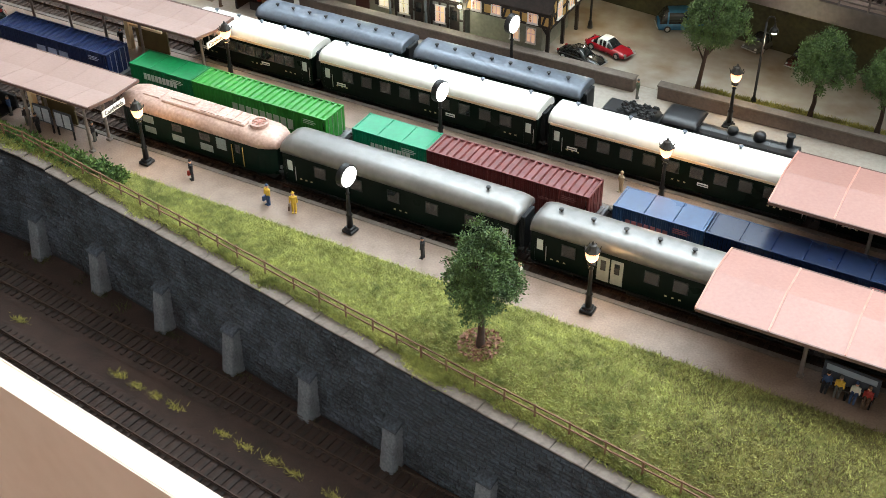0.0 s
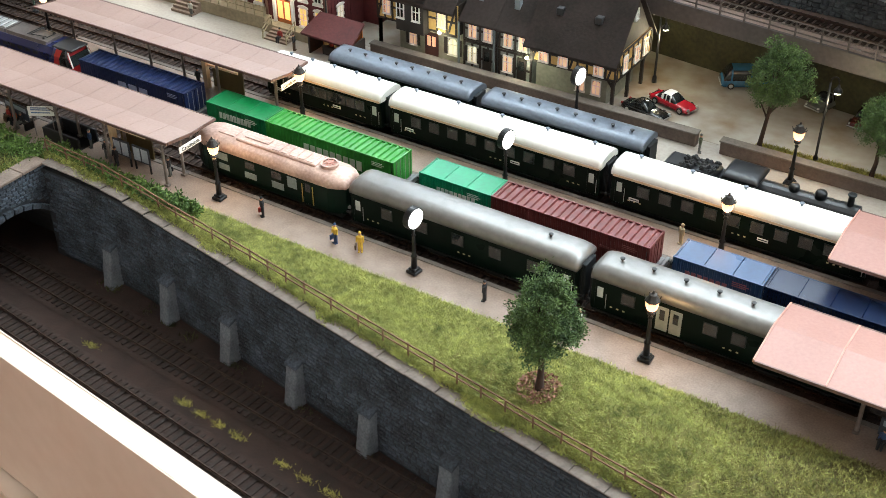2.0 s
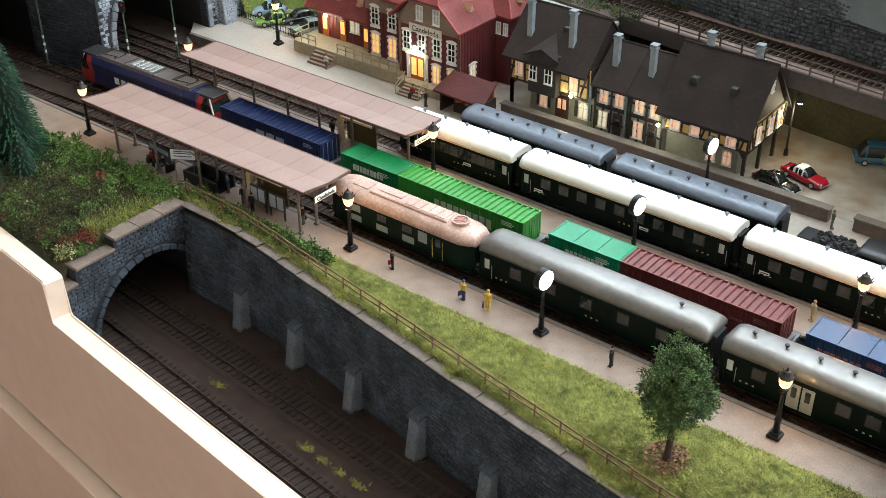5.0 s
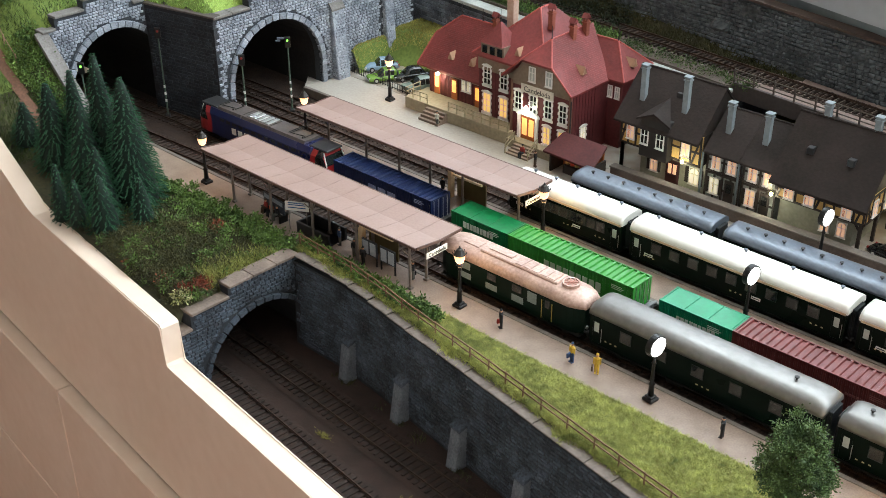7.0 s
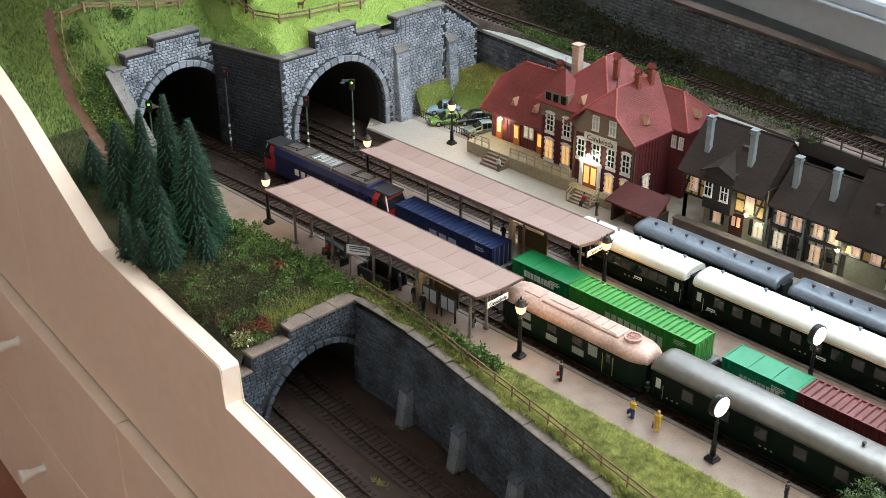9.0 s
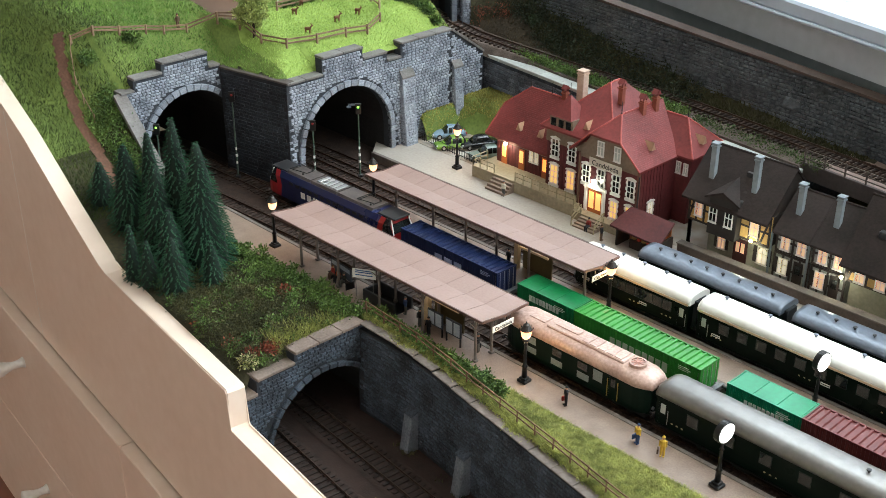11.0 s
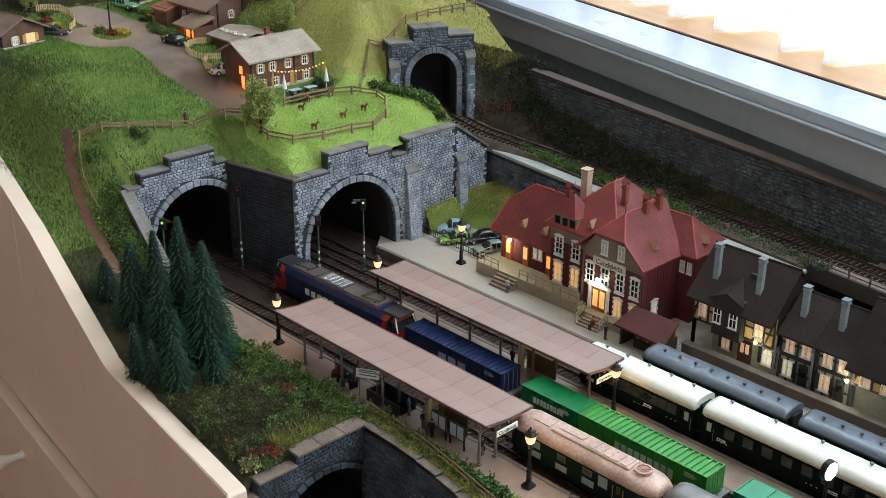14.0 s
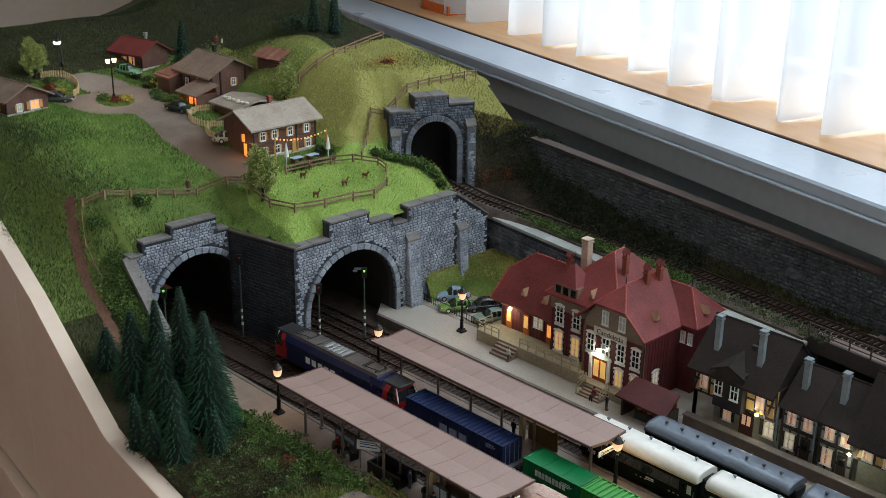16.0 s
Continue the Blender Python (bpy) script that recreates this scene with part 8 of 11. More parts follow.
def village():
    # inn with the long side towards the pasture
    z = 17.3
    inn = chalet(cm(-64.7, 10.4, z, 90), 10.2, 6.4, 4.5, 6.4, "two-storey log inn with pale roof and ochre shutters", CHALETROOF, LOG,
                 [(x, 2.75, 0.6, 0.95, GLASSD, True) for x in (1.5, 3.4, 5.9, 8.6)] + [(x, 0.7, 0.6, 0.95, GLASSD, True) for x in (1.7, 3.8, 8.8)], floor=1.6)
    bm = bmesh.new(); box(bm, 6.2, 7.2, -0.14, 0, 0.3, 2.1); part("door", bm, SHUTTER, inn)
    for y, zz, h in ((2.0, 2.4, 1.0), (1.6, 0.3, 1.9)):
        bm = bmesh.new(); box(bm, -0.12, 0.02, y - 0.3, y + 0.3, zz, zz + h); part("lit_window", bm, FIREWIN, inn)
    chimney(inn, 6.0, 4.4, 5.0, 7.0, 0.5, mat("brick_chimney", srgb(150, 84, 66)))
    # fairy lights on two poles
    f = thing("string_lights", (0, 0, 0), "string of coloured bulbs between two wooden poles", "string lights")
    p0, p1 = (-62.6, 12.4, z), (-61.8, 20.2, z)
    for p in (p0, p1):
        bm = bmesh.new(); tube(bm, (p[0], p[1], p[2] - 1.2), (p[0], p[1], p[2] + 3.4), 0.12, 0.09, 6); part("pole", bm, SHUTTER, f)
    for k in range(15):
        s = (k + 0.5) / 15
        q = Vector(p0).lerp(Vector(p1), s) + Vector((0, 0, 3.2 - 0.9 * 4 * s * (1 - s) * 0.6))
        bm = bmesh.new(); lathe(bm, [(0.03, -0.1), (0.11, 0), (0.03, 0.1)], 6, q); part("bulb", bm, (glow("bulb_yellow", (1, 0.75, 0.15), 6.0), glow("bulb_red", (1, 0.15, 0.06), 5.0))[k % 2], f)
    for x, y in ((-61.6, 13.4), (-60.9, 19.7)):
        bm = bmesh.new(); lathe(bm, [(0.06, 0), (0.06, 1.3), (0.32, 1.35), (0.22, 2.2), (0.04, 3.2)], 10); solid("folded_parasol", bm, WHITEP, (x, y, hill(x, y) - 0.1), "closed white parasol on the inn terrace", "parasol", "parasols on the terrace")
    for x, y in ((-61.4, 14.9), (-61.2, 17.3)):
        b = thing("beer_table", (x, y, hill(x, y) + 0.05), "pale blue table with benches on the terrace", "table", "tables on the terrace")
        bm = bmesh.new(); box(bm, -0.5, 0.5, -0.8, 0.8, 0.75, 0.85, 0.03); part("tabletop", bm, mat("pale_blue_table", srgb(170, 186, 204), rough=0.5), b)
        for sy in (-0.6, 0.6):
            bm = bmesh.new(); box(bm, -0.4, 0.4, sy - 0.05, sy + 0.05, -0.3, 0.75); part("leg", bm, WOODFENCE, b)
        for sx in (-0.85, 0.85):
            bm = bmesh.new(); box(bm, sx - 0.15, sx + 0.15, -0.8, 0.8, 0.4, 0.48, 0.02); part("bench", bm, WOODFENCE, b)
    # stone-weighted shed
    s = thing("storage_shed", cm(-81.0, 15.4, 19.8), "low shed with pale board roof weighted by stones", "shed", "village houses")
    bm = bmesh.new(); box(bm, 0, 5.6, 0, 6.6, -1.5, 1.7); part("wall", bm, LOG, s)
    part("roof", roof_slab([(-0.5, -0.6, 1.9), (6.2, -0.6, 1.8), (6.2, 3.3, 2.6), (-0.5, 3.3, 2.7)]), CHALETROOF, s); part("roof", roof_slab([(-0.5, 3.3, 2.7), (6.2, 3.3, 2.6), (6.2, 7.2, 1.8), (-0.5, 7.2, 1.9)]), CHALETROOF, s)
    for k in range(8):
        bm = bmesh.new(); lathe(bm, [(0.1, 0), (0.35, 0.1), (0.3, 0.3), (0.08, 0.36)], 7); part("roof_stone", bm, OFFWHITE, s, at=(0.6 + 0.7 * k, 1.4 + 0.3 * math.sin(k * 2.1), 2.2))
    # brown farmhouse
    fz = 20.0
    farm = chalet(cm(-94.2, 18.0, fz), 8.6, 7.6, 4.0, 6.3, "brown log farmhouse with wide roof", mat("brown_chalet_roof", srgb(146, 126, 110), srgb(114, 96, 83), rough=0.75, scale=350, coarse=35, bump=0.4), LOG,
                  [(5.4, 2.2, 0.45, 0.9, FIREWIN, False), (2.4, 1.9, 0.6, 0.9, GLASSD, False)], [(3.8, 2.4, 0.55, 0.9, GLASSD, True)])
    for y in (0.1, 1.6, 5.9, 7.5):
        bm = bmesh.new(); box(bm, 8.6, 8.8, y - 0.1, y + 0.1, 0.4, 4.0 + 0.6 * (1.5 < y < 6)); part("wall_post", bm, TIMBER, farm)
    chimney(farm, 3.2, 4.4, 5.2, 7.2, 0.5, DARKGREY)
    p = thing("farm_porch", cm(-88.4, 14.4, fz), "brown lean-to porch glowing orange inside", "porch", "village houses")
    part("roof", roof_slab([(-0.3, -0.5, 2.1), (4.9, -0.5, 2.1), (4.9, 3.5, 3.3), (-0.3, 3.5, 3.3)]), mat("brown_chalet_roof", srgb(112, 90, 76)), p)
    bm = bmesh.new(); box(bm, 0, 0.2, 0, 3.4, -1, 2.1); box(bm, 4.4, 4.6, 0, 3.4, -1, 2.1); box(bm, 0, 4.6, 3.2, 3.4, -1, 3); part("wall", bm, LOG, p)
    bm = bmesh.new(); box(bm, 0.5, 4.1, 0.9, 1.0, 0.1, 1.75); part("lit_window", bm, glow("porch_glow", (1.0, 0.26, 0.05), 2.4), p)
    bm = bmesh.new()
    for x in (0.8, 2.3, 3.8):
        box(bm, x - 0.08, x + 0.08, -0.1, 0.06, -0.5, 2.1)
    part("post", bm, TIMBER, p)
    # annex with scaly roof
    ax = thing("farm_annex", cm(-96.6, 15.8, fz), "small log annex with reddish shingle roof", "annex", "village houses")
    bm = bmesh.new(); box(bm, 0, 3.4, 0, 4, -1, 3.2); part("wall", bm, LOG, ax)
    part("roof", roof_slab([(-0.4, -0.5, 3.0), (3.8, -0.5, 3.0), (3.8, 4.2, 4.2), (-0.4, 4.2, 4.2)]), mat("red_brown_shingle", srgb(168, 112, 94), srgb(124, 78, 64), rough=0.8, scale=200, coarse=60, bump=0.8), ax)
    # red-roofed house at the slope
    red = chalet(cm(-111.6, 16.9, 21.6, 12), 6.7, 5.2, 2.6, 4.4, "small log house with dull red roof and two lit windows", mat("dull_red_roof", srgb(128, 54, 48), srgb(104, 42, 38), rough=0.7, scale=350, coarse=40, bump=0.3), LOG,
                 [(2.7, 0.9, 0.8, 0.9, FIREWIN, False), (4.4, 0.8, 1.0, 1.1, FIREWIN, False)])
    chimney(red, 4.7, 2.8, 3.9, 5.3, 0.4, SILV)
    # house by the meadow edge
    chalet(cm(-102.2, -8.9, 20.3, 8), 6.4, 6.4, 2.4, 4.2, "low chalet with brown roof and glowing window", mat("brown_chalet_roof", srgb(112, 90, 76)), LOG,
           [(4.2, 0.8, 0.8, 0.9, GLASSL, True)], [(4.2, 0.7, 1.2, 1.0, FIREWIN, True), (1.8, 0.7, 0.6, 0.9, GLASSL, True)])
    # hay hut on the knoll
    h = thing("hay_hut", cm(-84.3, 25.4, hill(-82.5, 26.5) - 1.6, 8), "rough log hay hut with reddish plank roof", "hut", "village houses")
    for k in range(6):
        bm = bmesh.new(); box(bm, 0, 4.6, -0.05, 3.9, 0.4 * k + 0.03, 0.4 * k + 0.4, 0.06); part("log", bm, LOG, h)
    for k in range(8):
        part("roof_plank", roof_slab([(-0.5 + 0.7 * k, 2.0, 3.5 + 0.03 * (k % 2)), (-0.5 + 0.7 * k, -0.7, 2.4 + 0.03 * (k % 2)), (0.18 + 0.7 * k, -0.7, 2.4 + 0.03 * (k % 2)), (0.18 + 0.7 * k, 2.0, 3.5 + 0.03 * (k % 2))], 0.1), mat("reddish_plank", srgb(156, 104, 86), srgb(112, 72, 58), rough=0.8, rand=0.2, scale=300, coarse=50), h)
    part("roof", roof_slab([(5.1, 2.0, 3.5), (5.1, 4.6, 2.4), (-0.5, 4.6, 2.4), (-0.5, 2.0, 3.5)], 0.1), mat("reddish_plank", srgb(138, 86, 68)), h)


village()


# ---- plants ----
def leaf_cloud(name, centres, size, material, seed=1, flat=0.0, aspect=0.6):
    """Small leaves, one quad each, at the given centres (cm) with random turns."""
    r = np.random.default_rng(seed)
    c = np.asarray(centres, float)
    n = len(c)
    a = r.normal(size=(n, 3)); a[:, 2] *= 1 - flat
    a /= np.linalg.norm(a, axis=1)[:, None]
    b = np.cross(a, r.normal(size=(n, 3))); b /= np.linalg.norm(b, axis=1)[:, None]
    s = size * r.uniform(0.6, 1.3, (n, 1))
    v = np.stack([c - a * s, c - b * s * aspect, c + a * s, c + b * s * aspect], 1).reshape(-1, 3)
    return raw_mesh(name, v, [(4 * k, 4 * k + 1, 4 * k + 2, 4 * k + 3) for k in range(n)], material)


def clumps(points, per, spread, seed):
    r = np.random.default_rng(seed)
    p = np.repeat(np.asarray(points, float), per, 0)
    return p + r.normal(0, spread, p.shape)


def crown_points(h0, h1, rad, n, seed, lean=(0, 0)):
    """Uneven crown: clump centres near the skin of a lumpy egg, with gaps."""
    r = np.random.default_rng(seed)
    out = []
    while len(out) < n:
        d = r.normal(size=3); d /= np.linalg.norm(d)
        k = r.uniform(0.3, 1.0) ** 0.5
        lump = 0.86 + 0.34 * noise.noise((d[0] * 1.9 + seed, d[1] * 1.9, d[2] * 1.9)) + 0.3 * noise.noise((d[0] * 4.5, d[1] * 4.5 + seed, d[2] * 4.5))
        z = d[2]
        w = rad * (1.02 - 0.24 * z - 0.06 * (z < -0.5))
        out.append((d[0] * w * k * lump + lean[0], d[1] * w * k * lump + lean[1], (h0 + h1) / 2 + z * (h1 - h0) / 2 * k * lump))
    return np.array(out)


def broadleaf(m, h, h0, rad, label, material, seed, n=190, per=34, leaf=0.2, trunk_r=0.3, lean=(0, 0)):
    t = thing("broadleaf_tree", m, label, "tree", "leafy trees")
    pts = crown_points(h0, h, rad, n, seed, lean)
    r = random.Random(seed)
    bm = bmesh.new()
    prev, pr = Vector((0, 0, -0.6)), trunk_r * 1.5
    for k in range(1, 7):
        q = Vector((lean[0] * k / 6 + r.uniform(-0.08, 0.08), lean[1] * k / 6 + r.uniform(-0.08, 0.08), (h0 + (h - h0) * 0.45) * k / 6))
        rr = trunk_r * (1 - 0.11 * k)
        tube(bm, prev, q, pr, rr, 9, caps=False)
        prev, pr = q, rr
    for k in range(18):
        a = pts[r.randrange(len(pts))]
        z0 = h0 * 0.75 + (h - h0) * 0.4 * r.random()
        p = Vector((lean[0] * z0 / h, lean[1] * z0 / h, z0))
        mid = p.lerp(Vector(a), 0.5) + Vector((0, 0, 0.25))
        tube(bm, p, mid, trunk_r * 0.38, trunk_r * 0.25, 5, caps=False); tube(bm, mid, Vector(a), trunk_r * 0.25, 0.04, 5, caps=False)
    part("trunk", bm, TRUNK, t, smooth=True)
    ob = new("crown", leaf_cloud("crown", clumps(pts, per, 0.2, seed), leaf, material, seed)); ob.parent = t
    return t


def fir(m, h, rad, seed):
    """Bottle-brush fir: whorls of drooping twigs, each feathered with needles."""
    t = thing("fir_tree", m, "dark green model fir with dense feathered twigs", "fir tree", "firs beside the tunnel")
    bm = bmesh.new(); tube(bm, (0, 0, -1.0), (0, 0, h * 0.97), 0.28, 0.04, 7); part("trunk", bm, TRUNK, t)
    r = np.random.default_rng(seed)
    rad *= 0.9

    def prof(z):
        return rad * (1 - z / h) ** 0.78 * (1 - 0.2 * np.exp(-z / (0.08 * h))) + 0.06
    # near-black core cone puts the shade between the twigs into its colour
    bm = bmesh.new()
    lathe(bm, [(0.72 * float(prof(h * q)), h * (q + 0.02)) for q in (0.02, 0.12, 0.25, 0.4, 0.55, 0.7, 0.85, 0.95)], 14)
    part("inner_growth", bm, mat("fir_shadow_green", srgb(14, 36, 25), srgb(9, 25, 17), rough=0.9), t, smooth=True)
    base, tip = [], []
    z = 0.03 * h
    while z < 0.985 * h:
        R = float(prof(z))
        n = max(6, int(2 * math.pi * R / 0.6))
        a = 2 * math.pi * (np.arange(n) + r.uniform(0, 1)) / n + r.normal(0, 0.1, n)
        q = R * r.uniform(0.97, 1.03, n)
        zz = z + r.normal(0, 0.06, n)
        up = 0.1 + 0.34 * q
        base.append(np.stack([0.25 * q * np.cos(a), 0.25 * q * np.sin(a), np.minimum(zz + up, h * 0.99)], 1))
        tip.append(np.stack([q * np.cos(a), q * np.sin(a), zz], 1))
        z += 0.62 - 0.25 * z / h
    base, tip = np.concatenate(base), np.concatenate(tip)
    per = np.maximum(10, (np.linalg.norm(tip - base, axis=1) / 0.026).astype(int))
    i = np.repeat(np.arange(len(base)), per)
    f = r.random(len(i)) ** 0.75
    d = (tip - base)[i]
    d /= np.linalg.norm(d, axis=1)[:, None]
    o = base[i] + (tip - base)[i] * f[:, None] + np.stack([0 * f, 0 * f, -0.12 * f * (1 - f)], 1)
    side = np.cross(d, (0, 0, 1.0)); side /= np.linalg.norm(side, axis=1)[:, None]
    way = d * 0.8 + side * (np.where(r.random(len(i)) < 0.5, -1, 1) * r.uniform(0.2, 0.75, len(i)))[:, None] + np.stack([0 * f, 0 * f, r.uniform(-0.15, 0.5, len(i))], 1)
    way /= np.linalg.norm(way, axis=1)[:, None]
    ln = (0.27 * r.uniform(0.6, 1.15, len(i)))[:, None]
    w = np.cross(way, r.normal(size=(len(i), 3))); w *= 0.032 / np.linalg.norm(w, axis=1)[:, None]
    v = np.stack([o - w, o + w, o + way * ln], 1).reshape(-1, 3)
    ob = new("needles", raw_mesh("needles", v, [(3 * q, 3 * q + 1, 3 * q + 2) for q in range(len(i))], NEEDLE)); ob.parent = t
    tagged(ob, kind="stuff")
    return t


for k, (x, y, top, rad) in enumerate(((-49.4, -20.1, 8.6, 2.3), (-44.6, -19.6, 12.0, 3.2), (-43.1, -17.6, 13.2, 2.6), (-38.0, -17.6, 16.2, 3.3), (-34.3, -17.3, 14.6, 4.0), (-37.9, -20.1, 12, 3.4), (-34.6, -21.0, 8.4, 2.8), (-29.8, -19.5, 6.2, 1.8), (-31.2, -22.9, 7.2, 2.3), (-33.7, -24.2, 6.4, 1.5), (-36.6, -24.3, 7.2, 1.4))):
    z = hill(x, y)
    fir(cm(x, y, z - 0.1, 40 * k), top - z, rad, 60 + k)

broadleaf(cm(37.4, -17.0, bank_z(37.4, -17.0) - 0.05), 9.7, 3.0, 2.55, "bushy green model tree on the grass bank", LEAF, 5, n=340, per=110, leaf=0.085, trunk_r=0.28)
broadleaf(cm(38.1, 22.8, 0.3), 11.0, 4.0, 2.8, "green model tree with bent trunk beside the yard", LEAF, 9, n=300, per=100, leaf=0.09, trunk_r=0.24, lean=(0.8, 0.5))
broadleaf(cm(48.2, 22.8, 0.3), 8.6, 3.2, 2.5, "green model tree beside the yard wall", LEAF, 13, n=240, per=90, leaf=0.09, trunk_r=0.24, lean=(0.3, 0.2))
broadleaf(cm(53.8, 23.1, 0.3), 8.4, 3.2, 2.3, "green model tree beside the yard wall", LEAF, 17, n=240, per=90, leaf=0.09, trunk_r=0.24)
for x, y, s, mt, lab in ((-55.8, 5.4, 1.0, LEAF2, "yellow-green bushy tree beside the goat pen"), (-74.8, 23.2, 0.8, LEAF2, "yellow-green bushy tree behind the inn"), (-107.4, 1.8, 0.85, LEAF2, "small olive garden tree beside the chalet")):
    broadleaf(cm(x, y, hill(x, y) - 0.1), 7.0 * s, 0.8 * s, 2.2 * s, lab, mt, int(-x), n=120, per=80, leaf=0.125, trunk_r=0.2)
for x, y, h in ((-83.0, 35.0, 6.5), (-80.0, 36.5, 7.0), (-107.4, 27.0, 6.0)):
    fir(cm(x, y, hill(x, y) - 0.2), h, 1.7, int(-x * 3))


def bush(m, rx, ry, rz, material, label, seed, n=60, per=22, leaf=0.17, name="bush", group="bushes"):
    r = np.random.default_rng(seed)
    d = r.normal(size=(n, 3)); d /= np.linalg.norm(d, axis=1)[:, None]; d[:, 2] = np.abs(d[:, 2])
    p = d * r.uniform(0.5, 1.0, (n, 1)) * (rx, ry, rz)
    ob = new(name, leaf_cloud(name, clumps(p, per, 0.2, seed), leaf, material, seed))
    ob.matrix_basis = m
    return tagged(ob, label, "bush", group)


# clipped hedge between fence and platform
def hedge_row():
    r = np.random.default_rng(31)
    pts = []
    for x in np.arange(-15.5, 2.6, 0.16):
        for _ in range(5):
            pts.append((x + r.normal(0, 0.2), -12.35 - 0.05 * x + r.uniform(-0.75, 0.75), 0.35 + abs(r.normal(0, 0.3)) + 0.3 * r.random() + 1.1 * max(0, noise.noise((x * 1.1, 3, 5)))))
    ob = new("hedge", leaf_cloud("hedge", clumps(pts, 30, 0.18, 3), 0.14, HEDGE, 3)); tagged(ob, "low green hedge between fence and platform", "hedge")
    pts = []
    for x in np.arange(-46, -15, 0.2):
        for _ in range(4):
            y = -12.6 + r.normal(0, 0.55) - 0.6 * smooth01(-24, -40, x)
            pts.append((x, y, hill(x, min(y, -12.3)) + 0.25 + abs(r.normal(0, 0.35)) + 1.2 * max(0, noise.noise((x * 0.9, y * 0.9, 8)))))
    ob = new("hedge", leaf_cloud("hedge", clumps(pts, 30, 0.2, 5), 0.15, HEDGE, 5)); tagged(ob, "leafy green hedge along the platform end", "hedge")


hedge_row()


def shrub_field():
    """Dense low shrubs above the front tunnel."""
    r = np.random.default_rng(77)
    pts, red, tops = [], [], []
    for _ in range(3200):
        x, y = r.uniform(-40, -15.6), r.uniform(-25.6, -13.2)
        if not in_hill(x, y) or (y + 29) * 0.9928 + (x + 14) * 0.1201 < 2.3 or (x < -30 and y < -19 and r.random() < 0.7):
            continue
        lump = noise.noise((x * 0.62, y * 0.62, 7))
        z = hill(x, y) + r.uniform(0, 0.4) + 1.0 * max(0, lump)
        (red if noise.noise((x * 0.22, y * 0.22, 31)) > 0.5 and r.random() < 0.25 else tops if lump > 0.12 and r.random() < 0.35 + 0.6 * smooth01(-19, -14, y) else pts).append((x, y, z))
    ob = new("shrubs", leaf_cloud("shrubs", clumps(pts, 56, 0.27, 9), 0.085, SHRUB, 9)); tagged(ob, "tangled olive and brown shrubs above the tunnel", "shrubs", kind="stuff")
    ob = new("shrubs", leaf_cloud("shrubs", clumps(tops, 44, 0.26, 10), 0.13, HEDGE, 10)); tagged(ob, "green leafy shrubs above the tunnel", "shrubs", kind="stuff")
    if red:
        ob = new("shrubs", leaf_cloud("shrubs", clumps(red, 16, 0.24, 11), 0.14, REDBUSH, 11)); tagged(ob, "rust red heather among the shrubs", "shrubs", kind="stuff")
    for x, y, mt, s in ((-24.5, -14.5, REDBUSH, 1.0), (-17.0, -24.2, REDBUSH, 0.7), (-16.4, -25.0, mat("white_flowers", srgb(206, 204, 160), srgb(150, 150, 70), island=0.4), 0.8), (-16.6, -22.6, REDBUSH, 0.8)):
        bush(cm(x, y, hill(x, y)), s, s, 0.8 * s, mt, "flowering heather tuft above the tunnel", int(-x * 10), 40, 14, 0.13)
    # ivy on the slope beside the left portal
    pts = [(x, y, hill(x, y) + 0.3 * r.random()) for x, y in zip(r.uniform(-59.5, -49, 420), r.uniform(-16.0, -12.3, 420)) if in_hill(x, y)]
    ob = new("ivy", leaf_cloud("ivy", clumps(pts, 18, 0.26, 21), 0.15, HEDGE, 21)); tagged(ob, "ivy covering the slope beside the portal", "ivy", kind="stuff")
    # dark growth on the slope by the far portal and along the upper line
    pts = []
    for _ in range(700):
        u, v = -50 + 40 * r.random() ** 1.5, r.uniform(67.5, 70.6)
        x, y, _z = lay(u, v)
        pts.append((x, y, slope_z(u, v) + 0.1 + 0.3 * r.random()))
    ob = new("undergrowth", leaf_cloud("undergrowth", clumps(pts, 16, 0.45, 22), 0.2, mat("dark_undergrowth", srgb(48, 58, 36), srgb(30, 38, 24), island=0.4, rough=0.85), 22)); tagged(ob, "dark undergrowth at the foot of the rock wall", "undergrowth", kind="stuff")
    pts = []
    for _ in range(520):
        u, v = r.uniform(-41, 12), r.uniform(63.2, 65.4)
        x, y, _z = lay(u, v)
        pts.append((x, y, 8.8 + 0.3 * r.random()))
    ob = new("verge_plants", leaf_cloud("verge_plants", clumps(pts, 16, 0.24, 23), 0.11, mat("verge_green", srgb(84, 104, 52), srgb(44, 62, 30), rough=0.8, island=0.4), 23)); tagged(ob, "green weeds on the verge of the upper line", "weeds", kind="stuff")


shrub_field()
for k, (x, y, s) in enumerate(((-62.9, -13.0, 0.8), (-62.6, -7.2, 0.85), (-58.3, 26.0, 0.8), (-57.4, 26.9, 0.9), (-56.2, 27.5, 0.9), (-55.0, 27.9, 0.9), (-53.8, 28.2, 0.9), (-52.6, 28.5, 0.9), (-51.4, 28.7, 0.8), (-50.2, 28.9, 0.6), (-49.0, 29.0, 0.5))):
    bush(cm(x, y, hill(x, y)), s * 1.3, s * 1.2, s, HEDGE, "round green bush on the meadow", 40 + k)
